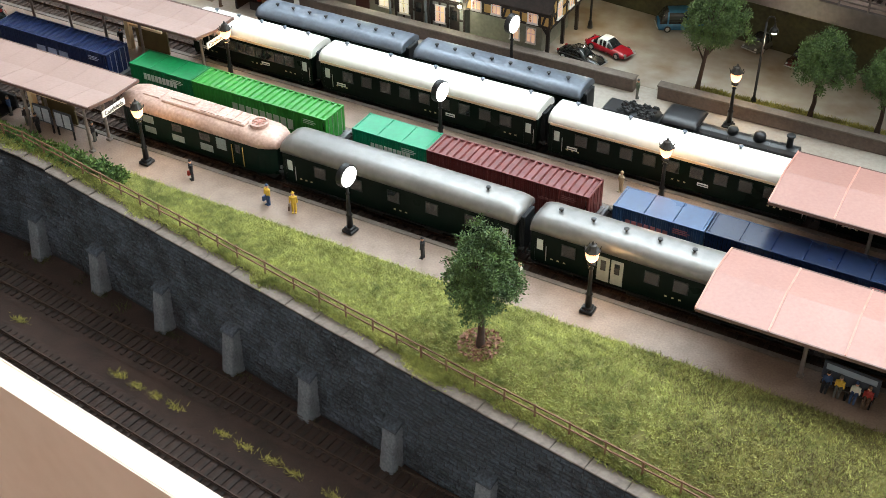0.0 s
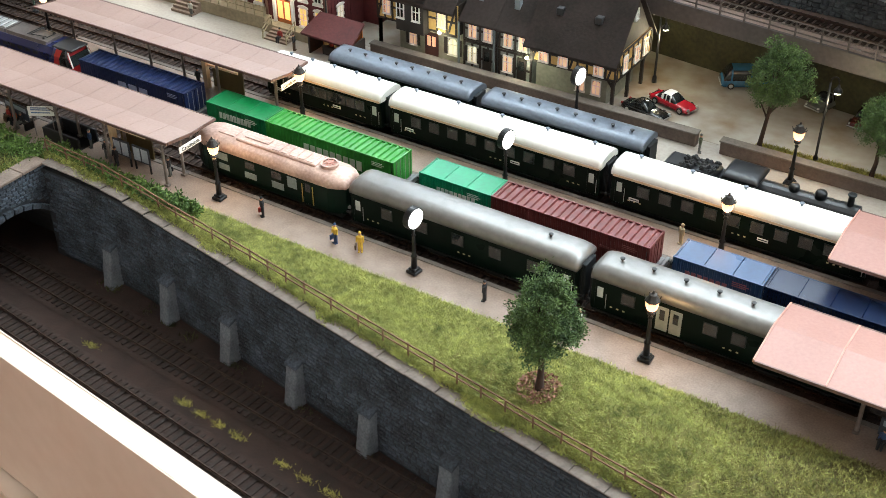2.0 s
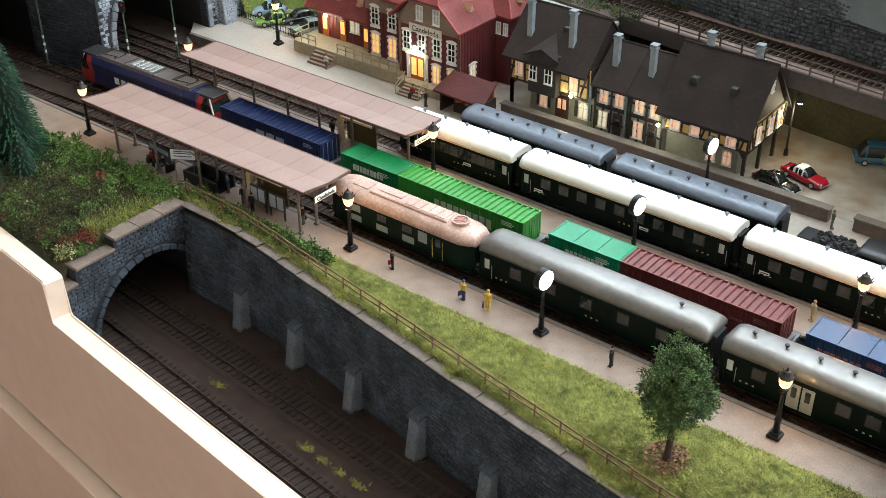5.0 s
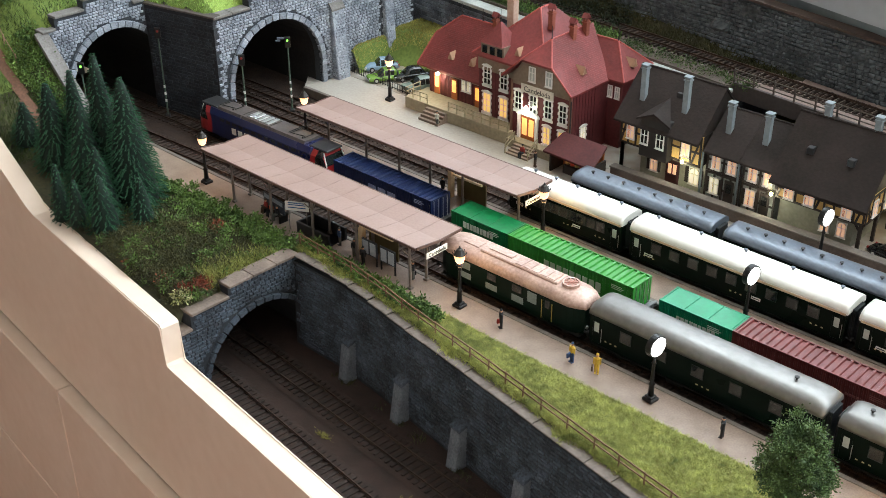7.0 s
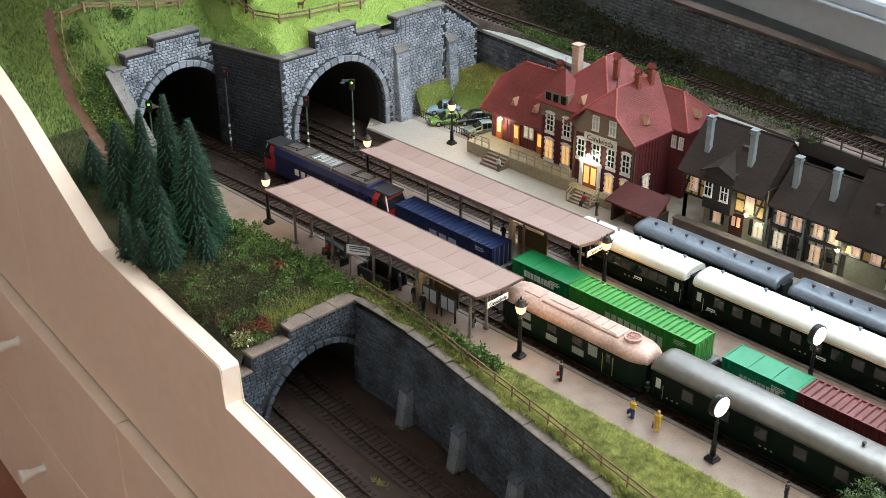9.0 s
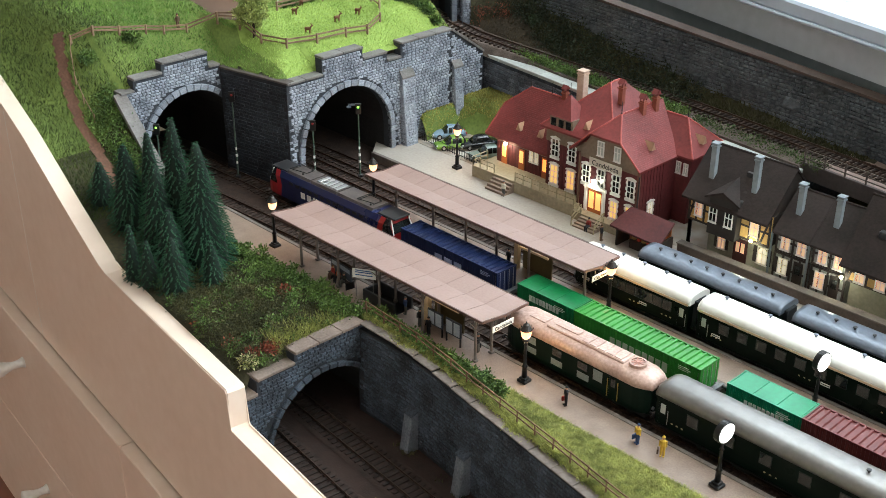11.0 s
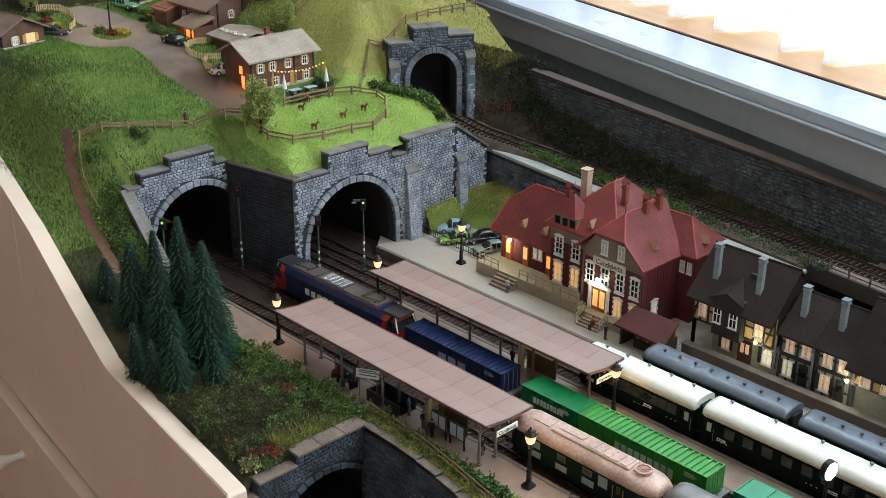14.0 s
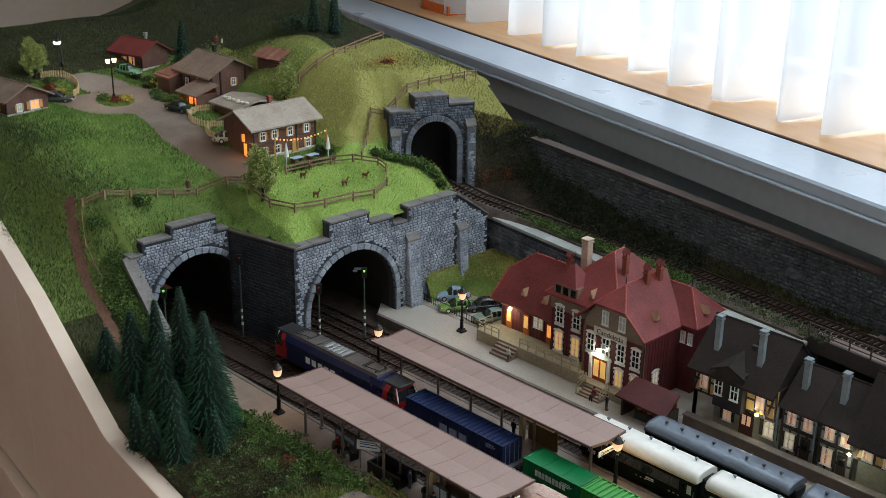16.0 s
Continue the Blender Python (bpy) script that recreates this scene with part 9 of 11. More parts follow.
for k, (x, y) in enumerate(((-96.3, 6.6), (-94.2, 7.4), (-93.4, 8.6), (-102, 18), (-99, 15.5), (-86.5, 13.6), (-90, 13.2), (-61.5, 20.8), (-60.2, 17.0), (-60.0, 14.5), (-106, 3.2), (-103, 0.8))):
    bush(cm(x, y, hill(x, y)), 0.9, 0.9, 0.7, (HEDGE, REDBUSH, mat("yellow_flowers", srgb(196, 168, 60), srgb(120, 120, 50), island=0.4))[k % 3] if k < 4 else HEDGE, "small garden bush in the village", 60 + k, 34, 14, 0.16)
for k, (x, y, sx, sz) in enumerate(((-103.6, 16.2, 0.8, 0.5), (-102.4, 17.6, 1.1, 0.6), (-100.9, 18.6, 1.2, 0.8), (-100.4, 16.8, 1.0, 0.6), (-98.6, 15.6, 1.0, 0.6), (-93.2, 13.4, 1.1, 0.9), (-91.5, 12.9, 0.9, 0.8), (-103.2, 3.6, 0.8, 0.4), (-104.6, 2.6, 0.9, 0.5))):
    bush(cm(x, y, hill(x, y)), sx, sx, sz, (SHRUB, mat("yellow_flowers", srgb(196, 168, 60)), LEAF, REDBUSH)[(0, 2, 0, 1, 0, 2, 2, 1, 3)[k]], "low growth in a village garden bed", 140 + k, 36, 16, 0.15)
for k in range(6):
    bush(cm(-59.9 - 0.1 * k, 13.2 + 1.2 * k, hill(-60, 13.2 + 1.2 * k)), 0.5, 0.7, 0.45, HEDGE, "small leafy bush edging the inn terrace", 120 + k, 26, 14, 0.13)
bush(cm(-62.2, 19.4, hill(-62.2, 19.4)), 0.6, 1.2, 1.2, mat("dark_bush", srgb(66, 86, 52), srgb(38, 54, 32), island=0.4), "dark clipped hedge beside the inn terrace", 131, 60, 22, 0.15)
bush(cm(-103.5, 25.5, hill(-103.5, 25.5)), 3.6, 2.2, 1.9, mat("dark_bush", srgb(66, 86, 52), srgb(38, 54, 32), island=0.4), "dark bushes behind the red-roofed house", 90, 90, 24, 0.22)
bush(cm(-88.5, 36, hill(-88.5, 36)), 3.2, 2.4, 2.4, mat("dark_bush", srgb(40, 58, 34)), "dark bushes behind the hay hut", 91, 90, 24, 0.22)
for k, (u, z) in enumerate(((-44, 11), (-40, 12.5), (-35, 10.5))):
    x, y, _z = lay(u, 69.6)
    bush(cm(x, y, z - 1.2), 2.2, 1.2, 1.8, mat("dark_bush", srgb(40, 58, 34)), "dark bush at the foot of the rock wall", 95 + k, 60, 22, 0.2)


# ---- fences ----
def paling(name, pts, h, label, material, post_gap=2.3, rails=(0.92, 0.5), post_w=0.13, ground=None, group="wooden fences", rail_h=0.12, lean=0.0):
    """Posts and rails along a line of plan points; each post and each rail is a part."""
    t = thing(name, (0, 0, 0), label, "fence", group)
    P = [Vector((x, y, ground(x, y))) for x, y in pts]
    seq = []
    for a, b in zip(P, P[1:]):
        n = max(1, round((b - a).length / post_gap))
        for k in range(n):
            q = a.lerp(b, k / n)
            seq.append(Vector((q.x, q.y, ground(q.x, q.y))))
    seq.append(P[-1])
    r = random.Random(len(seq))
    bm = bmesh.new(); box(bm, -post_w / 2, post_w / 2, -post_w / 2, post_w / 2, -0.5, h, 0.02)
    me = to_mesh("post", bm, material)
    for q in seq:
        piece("post", me, t, cm(q.x, q.y, q.z, r.uniform(0, 40), r.uniform(-4, 4)))
    for a, b in zip(seq, seq[1:]):
        for k in rails:
            bm = bmesh.new(); beam(bm, a + Vector((0, 0, h * k + r.uniform(-0.04, 0.04))), b + Vector((0, 0, h * k + r.uniform(-0.04, 0.04))), 0.07, rail_h)
            part("rail", bm, material, t)
    return t


def edge_z(x, y):
    return 0.62 + 0.55 * smooth01(2, -14, x)


paling("bank_fence", [(-15.2, -12.2)] + [(x, wall_y(x) + 1.35) for x in (-12.5, -8, -3, 4, 10.8, 17, 22.7, 30, 36.2, 43, 50.5, 58, 66)], 1.25, "brown wooden post and rail fence along the wall top", WOODFENCE, 2.35, ground=edge_z)
PICKET = mat("pale_picket_wood", srgb(214, 188, 146), srgb(190, 162, 120), rough=0.7, scale=400, coarse=60)
OLDW = mat("old_grey_wood", srgb(150, 124, 100), srgb(110, 88, 70), rough=0.85, scale=400, coarse=60, bump=0.4)
paling("goat_pen_fence", [(-57.4, 4.5), (-54.1, 5.2), (-51.0, 6.6), (-50.0, 10.4), (-49.9, 14.8), (-49.6, 18.0), (-50.6, 21.0), (-53.2, 23.2), (-55.1, 23.4), (-57.5, 21.2), (-59.0, 18.6), (-59.4, 11.6)], 1.2, "weathered split-rail fence round the goat pasture", OLDW, 3.2, (0.85, 0.42), 0.24, hill, rail_h=0.2)
paling("meadow_fence", [(-65.4, -13.4), (-63.9, -11.3), (-63.3, -8.3), (-62.8, -5.1), (-62.3, -3.0), (-61.9, -0.1), (-60.0, 3.1), (-58.8, 5.3)], 1.1, "weathered rail fence above the smaller tunnel mouth", OLDW, 3.4, (0.85, 0.5), 0.24, hill, rail_h=0.2)
paling("path_fence", [(-65.4, -13.4), (-64.2, -14.2), (-62.2, -15.1), (-60.3, -15.4), (-58.1, -15.5)], 1.1, "thin rail fence beside the steep path", OLDW, 2.6, (0.85,), 0.14, hill)
paling("knoll_fence", [(-74.9, 25.7), (-73.8, 28.1), (-73.5, 31.0), (-75.1, 36.5), (-76.4, 42.9)], 1.2, "dark rail fence climbing the knoll", OLDW, 2.8, (0.85, 0.45), 0.2, hill, rail_h=0.18)
paling("knoll_fence", [(-57.9, 23.0), (-60.3, 25.8), (-62.0, 28.1), (-61.0, 31.8), (-61.3, 38.4), (-61.2, 47.7)], 1.2, "rail fence above the upper tunnel portal", OLDW, 2.6, (0.85, 0.45), 0.2, hill, rail_h=0.18)
paling("garden_fence", [(-80.8, 16.4), (-81.2, 15.0), (-81.3, 13.0), (-80.6, 11.4), (-79.6, 10.3), (-78.2, 9.9), (-76.9, 10.2), (-75.8, 11.2), (-75.5, 13.2)], 1.0, "pale picket fence round a village garden", PICKET, 0.34, (0.78, 0.3), 0.15, hill, rail_h=0.1)
paling("garden_fence", [(-75.5, 10.8), (-74.8, 9.9), (-73.7, 9.6), (-72.7, 9.9), (-72.4, 10.9)], 1.0, "pale picket fence beside the inn", PICKET, 0.34, (0.78, 0.3), 0.15, hill, rail_h=0.1)
paling("garden_fence", [(-107.3, 2.6), (-107.2, 4.5), (-106.7, 5.9), (-105.6, 6.6), (-104.3, 6.7), (-103.2, 6.4), (-102.4, 5.8), (-101.6, 4.7)], 1.0, "pale picket fence round the chalet garden", PICKET, 0.34, (0.78, 0.3), 0.15, hill, rail_h=0.1)
paling("iron_fence", [(-47.0, 23.6), (-41, 23.2), (-34.6, 22.9)], 1.0, "black iron railing along the parking place", BLACKIRON, 0.45, (0.9, 0.2), 0.07, lambda x, y: 0.0, "iron railings", 0.06)


# ---- roads and paths on the hill ----
def sheet_on_hill(name, inside, x0, x1, y0, y1, step, lift, material, label):
    bm = bmesh.new(); vs = {}
    def vert(i, j):
        if (i, j) not in vs:
            x, y = x0 + i * step, y0 + j * step
            vs[i, j] = bm.verts.new((x, y, hill(x, y) + lift))
        return vs[i, j]
    for i in range(int((x1 - x0) / step)):
        for j in range(int((y1 - y0) / step)):
            if inside(x0 + (i + 0.5) * step, y0 + (j + 0.5) * step):
                bm.faces.new((vert(i, j), vert(i + 1, j), vert(i + 1, j + 1), vert(i, j + 1)))
    return solid(name, bm, material, Matrix(), label, name.replace("_", " "), kind="structure", smooth=True)


def seg_dist(x, y, pts):
    p = Vector((x, y)); best = 1e9
    for a, b in zip(pts, pts[1:]):
        a, b = Vector(a), Vector(b)
        t = max(0, min(1, (p - a).dot(b - a) / (b - a).length_squared))
        best = min(best, (p - a.lerp(b, t)).length)
    return best


ROADLINE = [(-95, 7.6), (-86, 9.0), (-77, 7.2), (-68, 6.6), (-61, 6.0)]


def on_road(x, y):
    if x > -101.9 and math.hypot((x + 94.6) / 1.15, y - 7.6) < 2.6:
        return False
    d = math.hypot((x + 97) / 1.35, (y - 7.8))
    if x < -101.5 and y < 6.6 + 0.35 * (x + 104):
        return False
    return d < 7.4 or seg_dist(x, y, ROADLINE) < 3.0 - 0.6 * smooth01(-75, -62, x) or math.hypot(x + 66.6, y - 8.4) < 3.0 and x < -64.9


PATHLINE = [(-67.5, -14.0), (-66.0, -14.6), (-63.8, -15.6), (-61.3, -16.3), (-59.0, -16.7), (-55.9, -16.9), (-53.8, -17.1), (-50, -18)]


def on_path(x, y):
    return seg_dist(x, y, PATHLINE) < 0.55 + 0.2 * noise.noise((x, y, 1))


sheet_on_hill("village_road", lambda x, y: on_road(x, y), -116, -58, -4, 20, 0.4, 0.06, ROADM, "grey village road with a round turning place")
sheet_on_hill("footpath", on_path, -76, -44, -25, -8, 0.3, 0.16, PATHM, "trodden brown footpath down the slope")


# ---- cars ----
def shell(stations, L, W, th0=0.0, th1=180.0, n=16, ends=True, grow=0.0):
    """Rounded loft: stations of (x share, foot height, top height, width share)."""
    bm = bmesh.new()
    rings = []
    for x, z0, z1, w in stations:
        ring = []
        for k in range(n + 1):
            a = radians(th0 + (th1 - th0) * k / n)
            c, q = math.cos(a), max(0.0, math.sin(a))
            ring.append(bm.verts.new((x * L, (W / 2 * w + grow) * math.copysign(abs(c) ** 0.5, c), z0 + (z1 - z0 + grow) * q ** 0.62)))
        rings.append(ring)
    for a, b in zip(rings, rings[1:]):
        for k in range(n):
            bm.faces.new((a[k], a[k + 1], b[k + 1], b[k]))
        if ends:
            bm.faces.new((a[n], a[0], b[0], b[n]))
    if ends:
        bm.faces.new(rings[0]); bm.faces.new(rings[-1][::-1])
    return bm


CAR_SIZE = {"sedan": (5.0, 1.95), "beetle": (4.6, 1.8), "van": (4.9, 2.0), "coupe": (4.9, 1.9)}
CAR_BODY = {"sedan": [(-0.5, 0.3, 0.66, 0.78), (-0.47, 0.28, 0.82, 0.93), (-0.3, 0.26, 0.9, 1.0), (0.05, 0.26, 0.92, 1.0), (0.24, 0.26, 0.9, 1.0), (0.44, 0.28, 0.82, 0.96), (0.49, 0.3, 0.74, 0.9), (0.5, 0.34, 0.6, 0.8)],
            "coupe": [(-0.5, 0.34, 0.54, 0.62), (-0.47, 0.28, 0.7, 0.84), (-0.38, 0.26, 0.84, 0.97), (-0.2, 0.26, 0.86, 1.0), (0.0, 0.26, 0.82, 0.96), (0.2, 0.26, 0.84, 1.0), (0.38, 0.26, 0.76, 0.97), (0.46, 0.28, 0.66, 0.86), (0.5, 0.34, 0.54, 0.62)],
            "beetle": [(-0.5, 0.34, 0.5, 0.5), (-0.46, 0.28, 0.72, 0.78), (-0.36, 0.26, 0.96, 0.98), (-0.22, 0.26, 1.04, 0.94), (0.0, 0.26, 0.98, 0.88), (0.16, 0.26, 1.0, 0.92), (0.3, 0.26, 0.94, 0.98), (0.42, 0.28, 0.76, 0.9), (0.48, 0.32, 0.58, 0.62), (0.5, 0.36, 0.5, 0.5)],
            "van": [(-0.5, 0.34, 1.1, 0.86), (-0.48, 0.28, 1.22, 0.98), (0.0, 0.26, 1.26, 1.0), (0.4, 0.26, 1.24, 1.0), (0.47, 0.28, 1.16, 0.95), (0.5, 0.34, 1.0, 0.84)]}
CAR_CABIN = {"sedan": [(-0.33, 0.7, 0.92, 0.86), (-0.25, 0.7, 1.42, 0.84), (-0.2, 0.7, 1.56, 0.83), (-0.04, 0.7, 1.62, 0.83), (0.08, 0.7, 1.55, 0.83), (0.13, 0.7, 1.38, 0.84), (0.24, 0.7, 0.9, 0.86)],
             "coupe": [(-0.34, 0.6, 0.84, 0.78), (-0.25, 0.6, 1.16, 0.78), (-0.16, 0.6, 1.38, 0.78), (-0.06, 0.6, 1.44, 0.78), (0.03, 0.6, 1.38, 0.78), (0.08, 0.6, 1.24, 0.79), (0.19, 0.6, 0.82, 0.82)],
             "beetle": [(-0.4, 0.7, 0.92, 0.7), (-0.3, 0.7, 1.3, 0.76), (-0.2, 0.7, 1.54, 0.8), (-0.06, 0.7, 1.66, 0.82), (0.05, 0.7, 1.62, 0.82), (0.1, 0.7, 1.46, 0.82), (0.18, 0.7, 0.98, 0.84)],
             "van": [(-0.49, 0.9, 1.6, 0.9), (-0.46, 0.9, 2.06, 0.93), (-0.4, 0.9, 2.18, 0.94), (0.3, 0.9, 2.18, 0.94), (0.36, 0.9, 2.04, 0.94), (0.46, 0.9, 1.25, 0.95)]}


def car(m, colour, label, style="sedan", roof=None, glass=GLASSD):
    t = thing("model_car", m, label, "car", "parked cars")
    L, W = CAR_SIZE[style]
    part("body", shell(CAR_BODY[style], L, W), colour, t, smooth=True)
    cab = CAR_CABIN[style]
    part("glazing", shell(cab, L, W), glass, t, smooth=True)
    top = max(c[2] for c in cab)
    lid = [c for c in cab if c[2] > top - 0.13]
    part("roof", shell(lid, L, W, 48, 132, 10, False, 0.03), roof or colour, t, smooth=True)

    def at(x):
        return (x, *(float(np.interp(x, [c[0] for c in cab], [c[j] for c in cab])) for j in (1, 2, 3)))
    # pillars: the shell's own curve in narrow bands
    x0, x1 = cab[0][0], cab[-1][0]
    for a, b in ((x0, x0 + 0.3 * (lid[0][0] - x0)), (lid[0][0] - 0.03, lid[0][0] + 0.03), ((lid[0][0] + lid[-1][0]) / 2 - 0.012, (lid[0][0] + lid[-1][0]) / 2 + 0.012), (lid[-1][0] - 0.01, lid[-1][0] + 0.025)):
        for c, d in ((0, 55), (125, 180)):
            part("pillar", shell([at(a), at((a + b) / 2), at(b)], L, W, c, d, 8, False, 0.025), roof or colour, t, smooth=True)
    for x in (-0.3 * L, 0.31 * L):
        for y in (-W / 2 + 0.12, W / 2 - 0.12):
            bm = bmesh.new(); tube(bm, (0, -0.13, 0), (0, 0.13, 0), 0.34, n=16); w = part("wheel", bm, mat("tyre", srgb(28, 28, 28), rough=0.8), t, at=(x, y, 0.34))
            bm = bmesh.new(); tube(bm, (0, -0.15, 0), (0, 0.15, 0), 0.2, n=12); part("hub_cap", bm, SILV, w)
    for x in (-L / 2, L / 2):
        bm = bmesh.new(); box(bm, x - 0.07, x + 0.07, -W / 2 + 0.12, W / 2 - 0.12, 0.38, 0.48, 0.03); part("bumper", bm, SILV, t)
        for y in (-W / 2 + 0.32, W / 2 - 0.32):
            bm = bmesh.new(); lathe(bm, [(0.14, -0.1), (0.15, 0.04), (0.08, 0.09)], 10); part("headlight", bm, SILV if x > 0 else mat("tail_red", srgb(150, 30, 24), rough=0.3), t, at=cm(x * 0.96, y, 0.6, 0, 0, 90 if x > 0 else -90))
    return t


def paint(name, r, g, b):
    return mat(name, srgb(r, g, b), srgb(r * 0.85, g * 0.85, b * 0.85), rough=0.25, coat=0.5)


car(cm(26.4, 24.3, 0.004, -14), paint("black_car_paint", 22, 24, 26), "glossy black coupe parked behind the low wall", "coupe")
car(cm(28.0, 27.2, 0.004, -16), paint("red_car_paint", 170, 24, 40), "red coupe with white roof parked in the yard", "coupe", WHITEP)
car(cm(32.3, 35.0, 0.004, -150), paint("blue_van_paint", 52, 104, 140), "blue van parked below the bridge", "van")
car(cm(40.6, 35.2, 0.004, -110), paint("grey_car_paint", 92, 92, 88), "old grey saloon parked under the bridge", "sedan")
car(cm(44.8, 33.8, 0.004, -100), paint("dark_red_car_paint", 84, 30, 28), "dark red saloon parked under the bridge", "sedan")
car(cm(-44.0, 26.8, 0.004, -122), paint("light_blue_car_paint", 140, 164, 186), "pale blue beetle-shaped car beside the tunnel wall", "beetle")
car(cm(-41.0, 24.7, 0.004, -118), paint("lime_car_paint", 116, 156, 62), "lime green car in the station parking", "sedan")
car(cm(-38.9, 27.2, 0.004, -116), paint("black_car_paint", 22, 24, 26), "black saloon in the station parking", "sedan")
car(cm(-35.6, 25.5, 0.004, -116), paint("sage_car_paint", 140, 158, 150), "grey-green saloon in the station parking", "sedan")
for x, y, rz, c, lab, st in ((-104.6, 15.4, 20, paint("mint_car_paint", 110, 170, 120), "mint green beetle-shaped car before the red-roofed house", "beetle"), (-99.3, 0.9, 46, paint("graphite_car_paint", 70, 72, 70), "dark grey estate car beside the chalet", "sedan"), (-83.3, 11.2, 10, paint("dark_green_car_paint", 30, 50, 40), "dark green car before the farmhouse porch", "coupe"), (-71.0, 11.0, 75, paint("cream_car_paint", 190, 190, 170), "cream small car beside the inn", "beetle")):
    car(cm(x, y, hill(x, y) + 0.1, rz), c, lab, st)


# ---- figurines: one plain mesh each ----
SKIN = mat("figurine_skin", srgb(196, 146, 116), rough=0.6)


def figurine(m, coat, trousers, label, h=2.0, bag=None, seated=False, skirt=False):
    bm = bmesh.new()
    mats = [coat, trousers, SKIN, bag or coat]
    def tag(before, idx):
        for f in bm.faces[before:] if before else bm.faces:
            f.material_index = idx
    def add(fn, idx):
        bm.faces.ensure_lookup_table(); b = len(bm.faces)
        fn()
        bm.faces.ensure_lookup_table()
        for f in bm.faces[b:]:
            f.material_index = idx
    k = h / 2.0
    if seated:
        for y in (-0.13, 0.13):
            add(lambda y=y: tube(bm, (0, y * k, 0.95 * k), (-0.5 * k, y * k, 0.9 * k), 0.13 * k, 0.11 * k, 7), 1)
            add(lambda y=y: tube(bm, (-0.5 * k, y * k, 0.92 * k), (-0.55 * k, y * k, 0.35 * k), 0.1 * k, 0.08 * k, 7), 1)
        base = 0.85
    else:
        if skirt:
            add(lambda: lathe(bm, [(0.1 * k, 0.35 * k), (0.3 * k, 0.4 * k), (0.2 * k, 1.0 * k)], 9), 0)
        for y in (-0.11, 0.12):
            add(lambda y=y: tube(bm, (0.05 * (y > 0), y * k, 0.0), (0, y * k * 0.8, 0.95 * k), 0.09 * k, 0.13 * k, 7), 1)
            add(lambda y=y: box(bm, -0.2 * k, 0.08 * k, (y - 0.07) * k, (y + 0.07) * k, 0, 0.08 * k), 1)
        base = 0.9
    add(lambda: lathe(bm, [(0.18 * k, base * k), (0.22 * k, (base + 0.2) * k), (0.25 * k, (base + 0.55) * k), (0.12 * k, (base + 0.68) * k)], 10, sx=0.75), 0)
    for y in (-0.29, 0.29):
        add(lambda y=y: tube(bm, (0, y * 0.85 * k, (base + 0.58) * k), (-0.06 * k, y * k, (base + 0.05) * k), 0.08 * k, 0.06 * k, 6), 0)
    add(lambda: lathe(bm, [(0.05 * k, (base + 0.66) * k), (0.12 * k, (base + 0.76) * k), (0.13 * k, (base + 0.9) * k), (0.04 * k, (base + 1.02) * k)], 9), 2)
    add(lambda: lathe(bm, [(0.13 * k, (base + 0.9) * k), (0.14 * k, (base + 0.95) * k), (0.05 * k, (base + 1.06) * k)], 9), 1)
    if bag:
        add(lambda: box(bm, -0.25 * k, 0.2 * k, 0.3 * k, 0.45 * k, 0.25 * k, 0.7 * k, 0.03), 3)
    ob = new("figurine", to_mesh("figurine", bm, mats[0]))
    for q in mats[1:]:
        ob.data.materials.append(q)
    ob.matrix_basis = m
    return tagged(ob, label, "figurine", "painted figurines")


def cloth(n, r, g, b):
    return mat("figure_" + n, srgb(r, g, b), rough=0.7)


BLK, GRY, YEL, RED, BLU, BRN, BEI, WHT, GRN, ORG = (cloth(n, *c) for n, c in (("black", (34, 34, 38)), ("grey", (96, 96, 92)), ("yellow", (212, 174, 62)), ("red", (150, 48, 40)), ("blue", (52, 74, 112)), ("brown", (92, 70, 54)), ("beige", (186, 168, 136)), ("white", (206, 204, 190)), ("green", (78, 88, 66)), ("orange", (206, 104, 56))))
for x, y, a, c, tr, b, lab in ((6.8, -8.9, 60, BLK, BLK, RED, "tiny figurine in dark coat with a red suitcase"), (14.3, -8.8, 80, YEL, BLU, BLU, "tiny figurine in yellow jacket with blue suitcases"), (16.7, -8.7, 120, YEL, YEL, BRN, "tiny figurine in a long yellow coat"),
                               (28.4, -9.0, 10, BLK, BLK, None, "tiny figurine in a dark suit on the platform"), (36.0, -8.3, 30, WHT, BEI, None, "tiny figurine in pale clothes behind the tree"), (-9.6, -9.4, 100, BLK, BLK, None, "tiny figurine in black under the canopy"),
                               (-4.3, -8.2, 30, BLK, GRY, BLK, "tiny figurine in dark coat with a bag"), (-13.9, -8.4, 70, BLU, GRY, None, "tiny figurine in blue under the canopy"), (0.6, 17.9, 200, GRY, GRY, None, "tiny figurine in grey on the house platform"),
                               (6.4, 18.5, 170, GRN, BRN, None, "tiny figurine in olive coat on the house platform"), (11.7, 18.2, 140, GRY, GRN, None, "tiny figurine in a grey-green dress"), (33.6, 20.2, 200, GRN, GRY, None, "tiny figurine at the gap in the wall"),
                               (37.9, 5.9, 60, BEI, BEI, None, "tiny figurine in beige on the island platform"), (-10.9, 17.6, 200, BLK, BRN, None, "tiny figurine in dark clothes before the stairs"), (-26.2, 18.4, 90, WHT, GRY, None, "tiny figurine in white shirt before the terrace"),
                               (-14.0, 6.2, 100, BLK, BLK, None, "tiny figurine in black on the island platform"), (-11.3, -8.9, 140, BLK, GRY, None, "tiny figurine in dark clothes beside the boards")):
    figurine(cm(x, y, 0.002, a), c, tr, lab, 2.0, b, skirt=(lab.endswith("dress")))
figurine(cm(-12.7, 17.6, 0.25, 90), RED, BLK, "tiny figurine in red seated on the station stairs", 2.0, BLK, True)
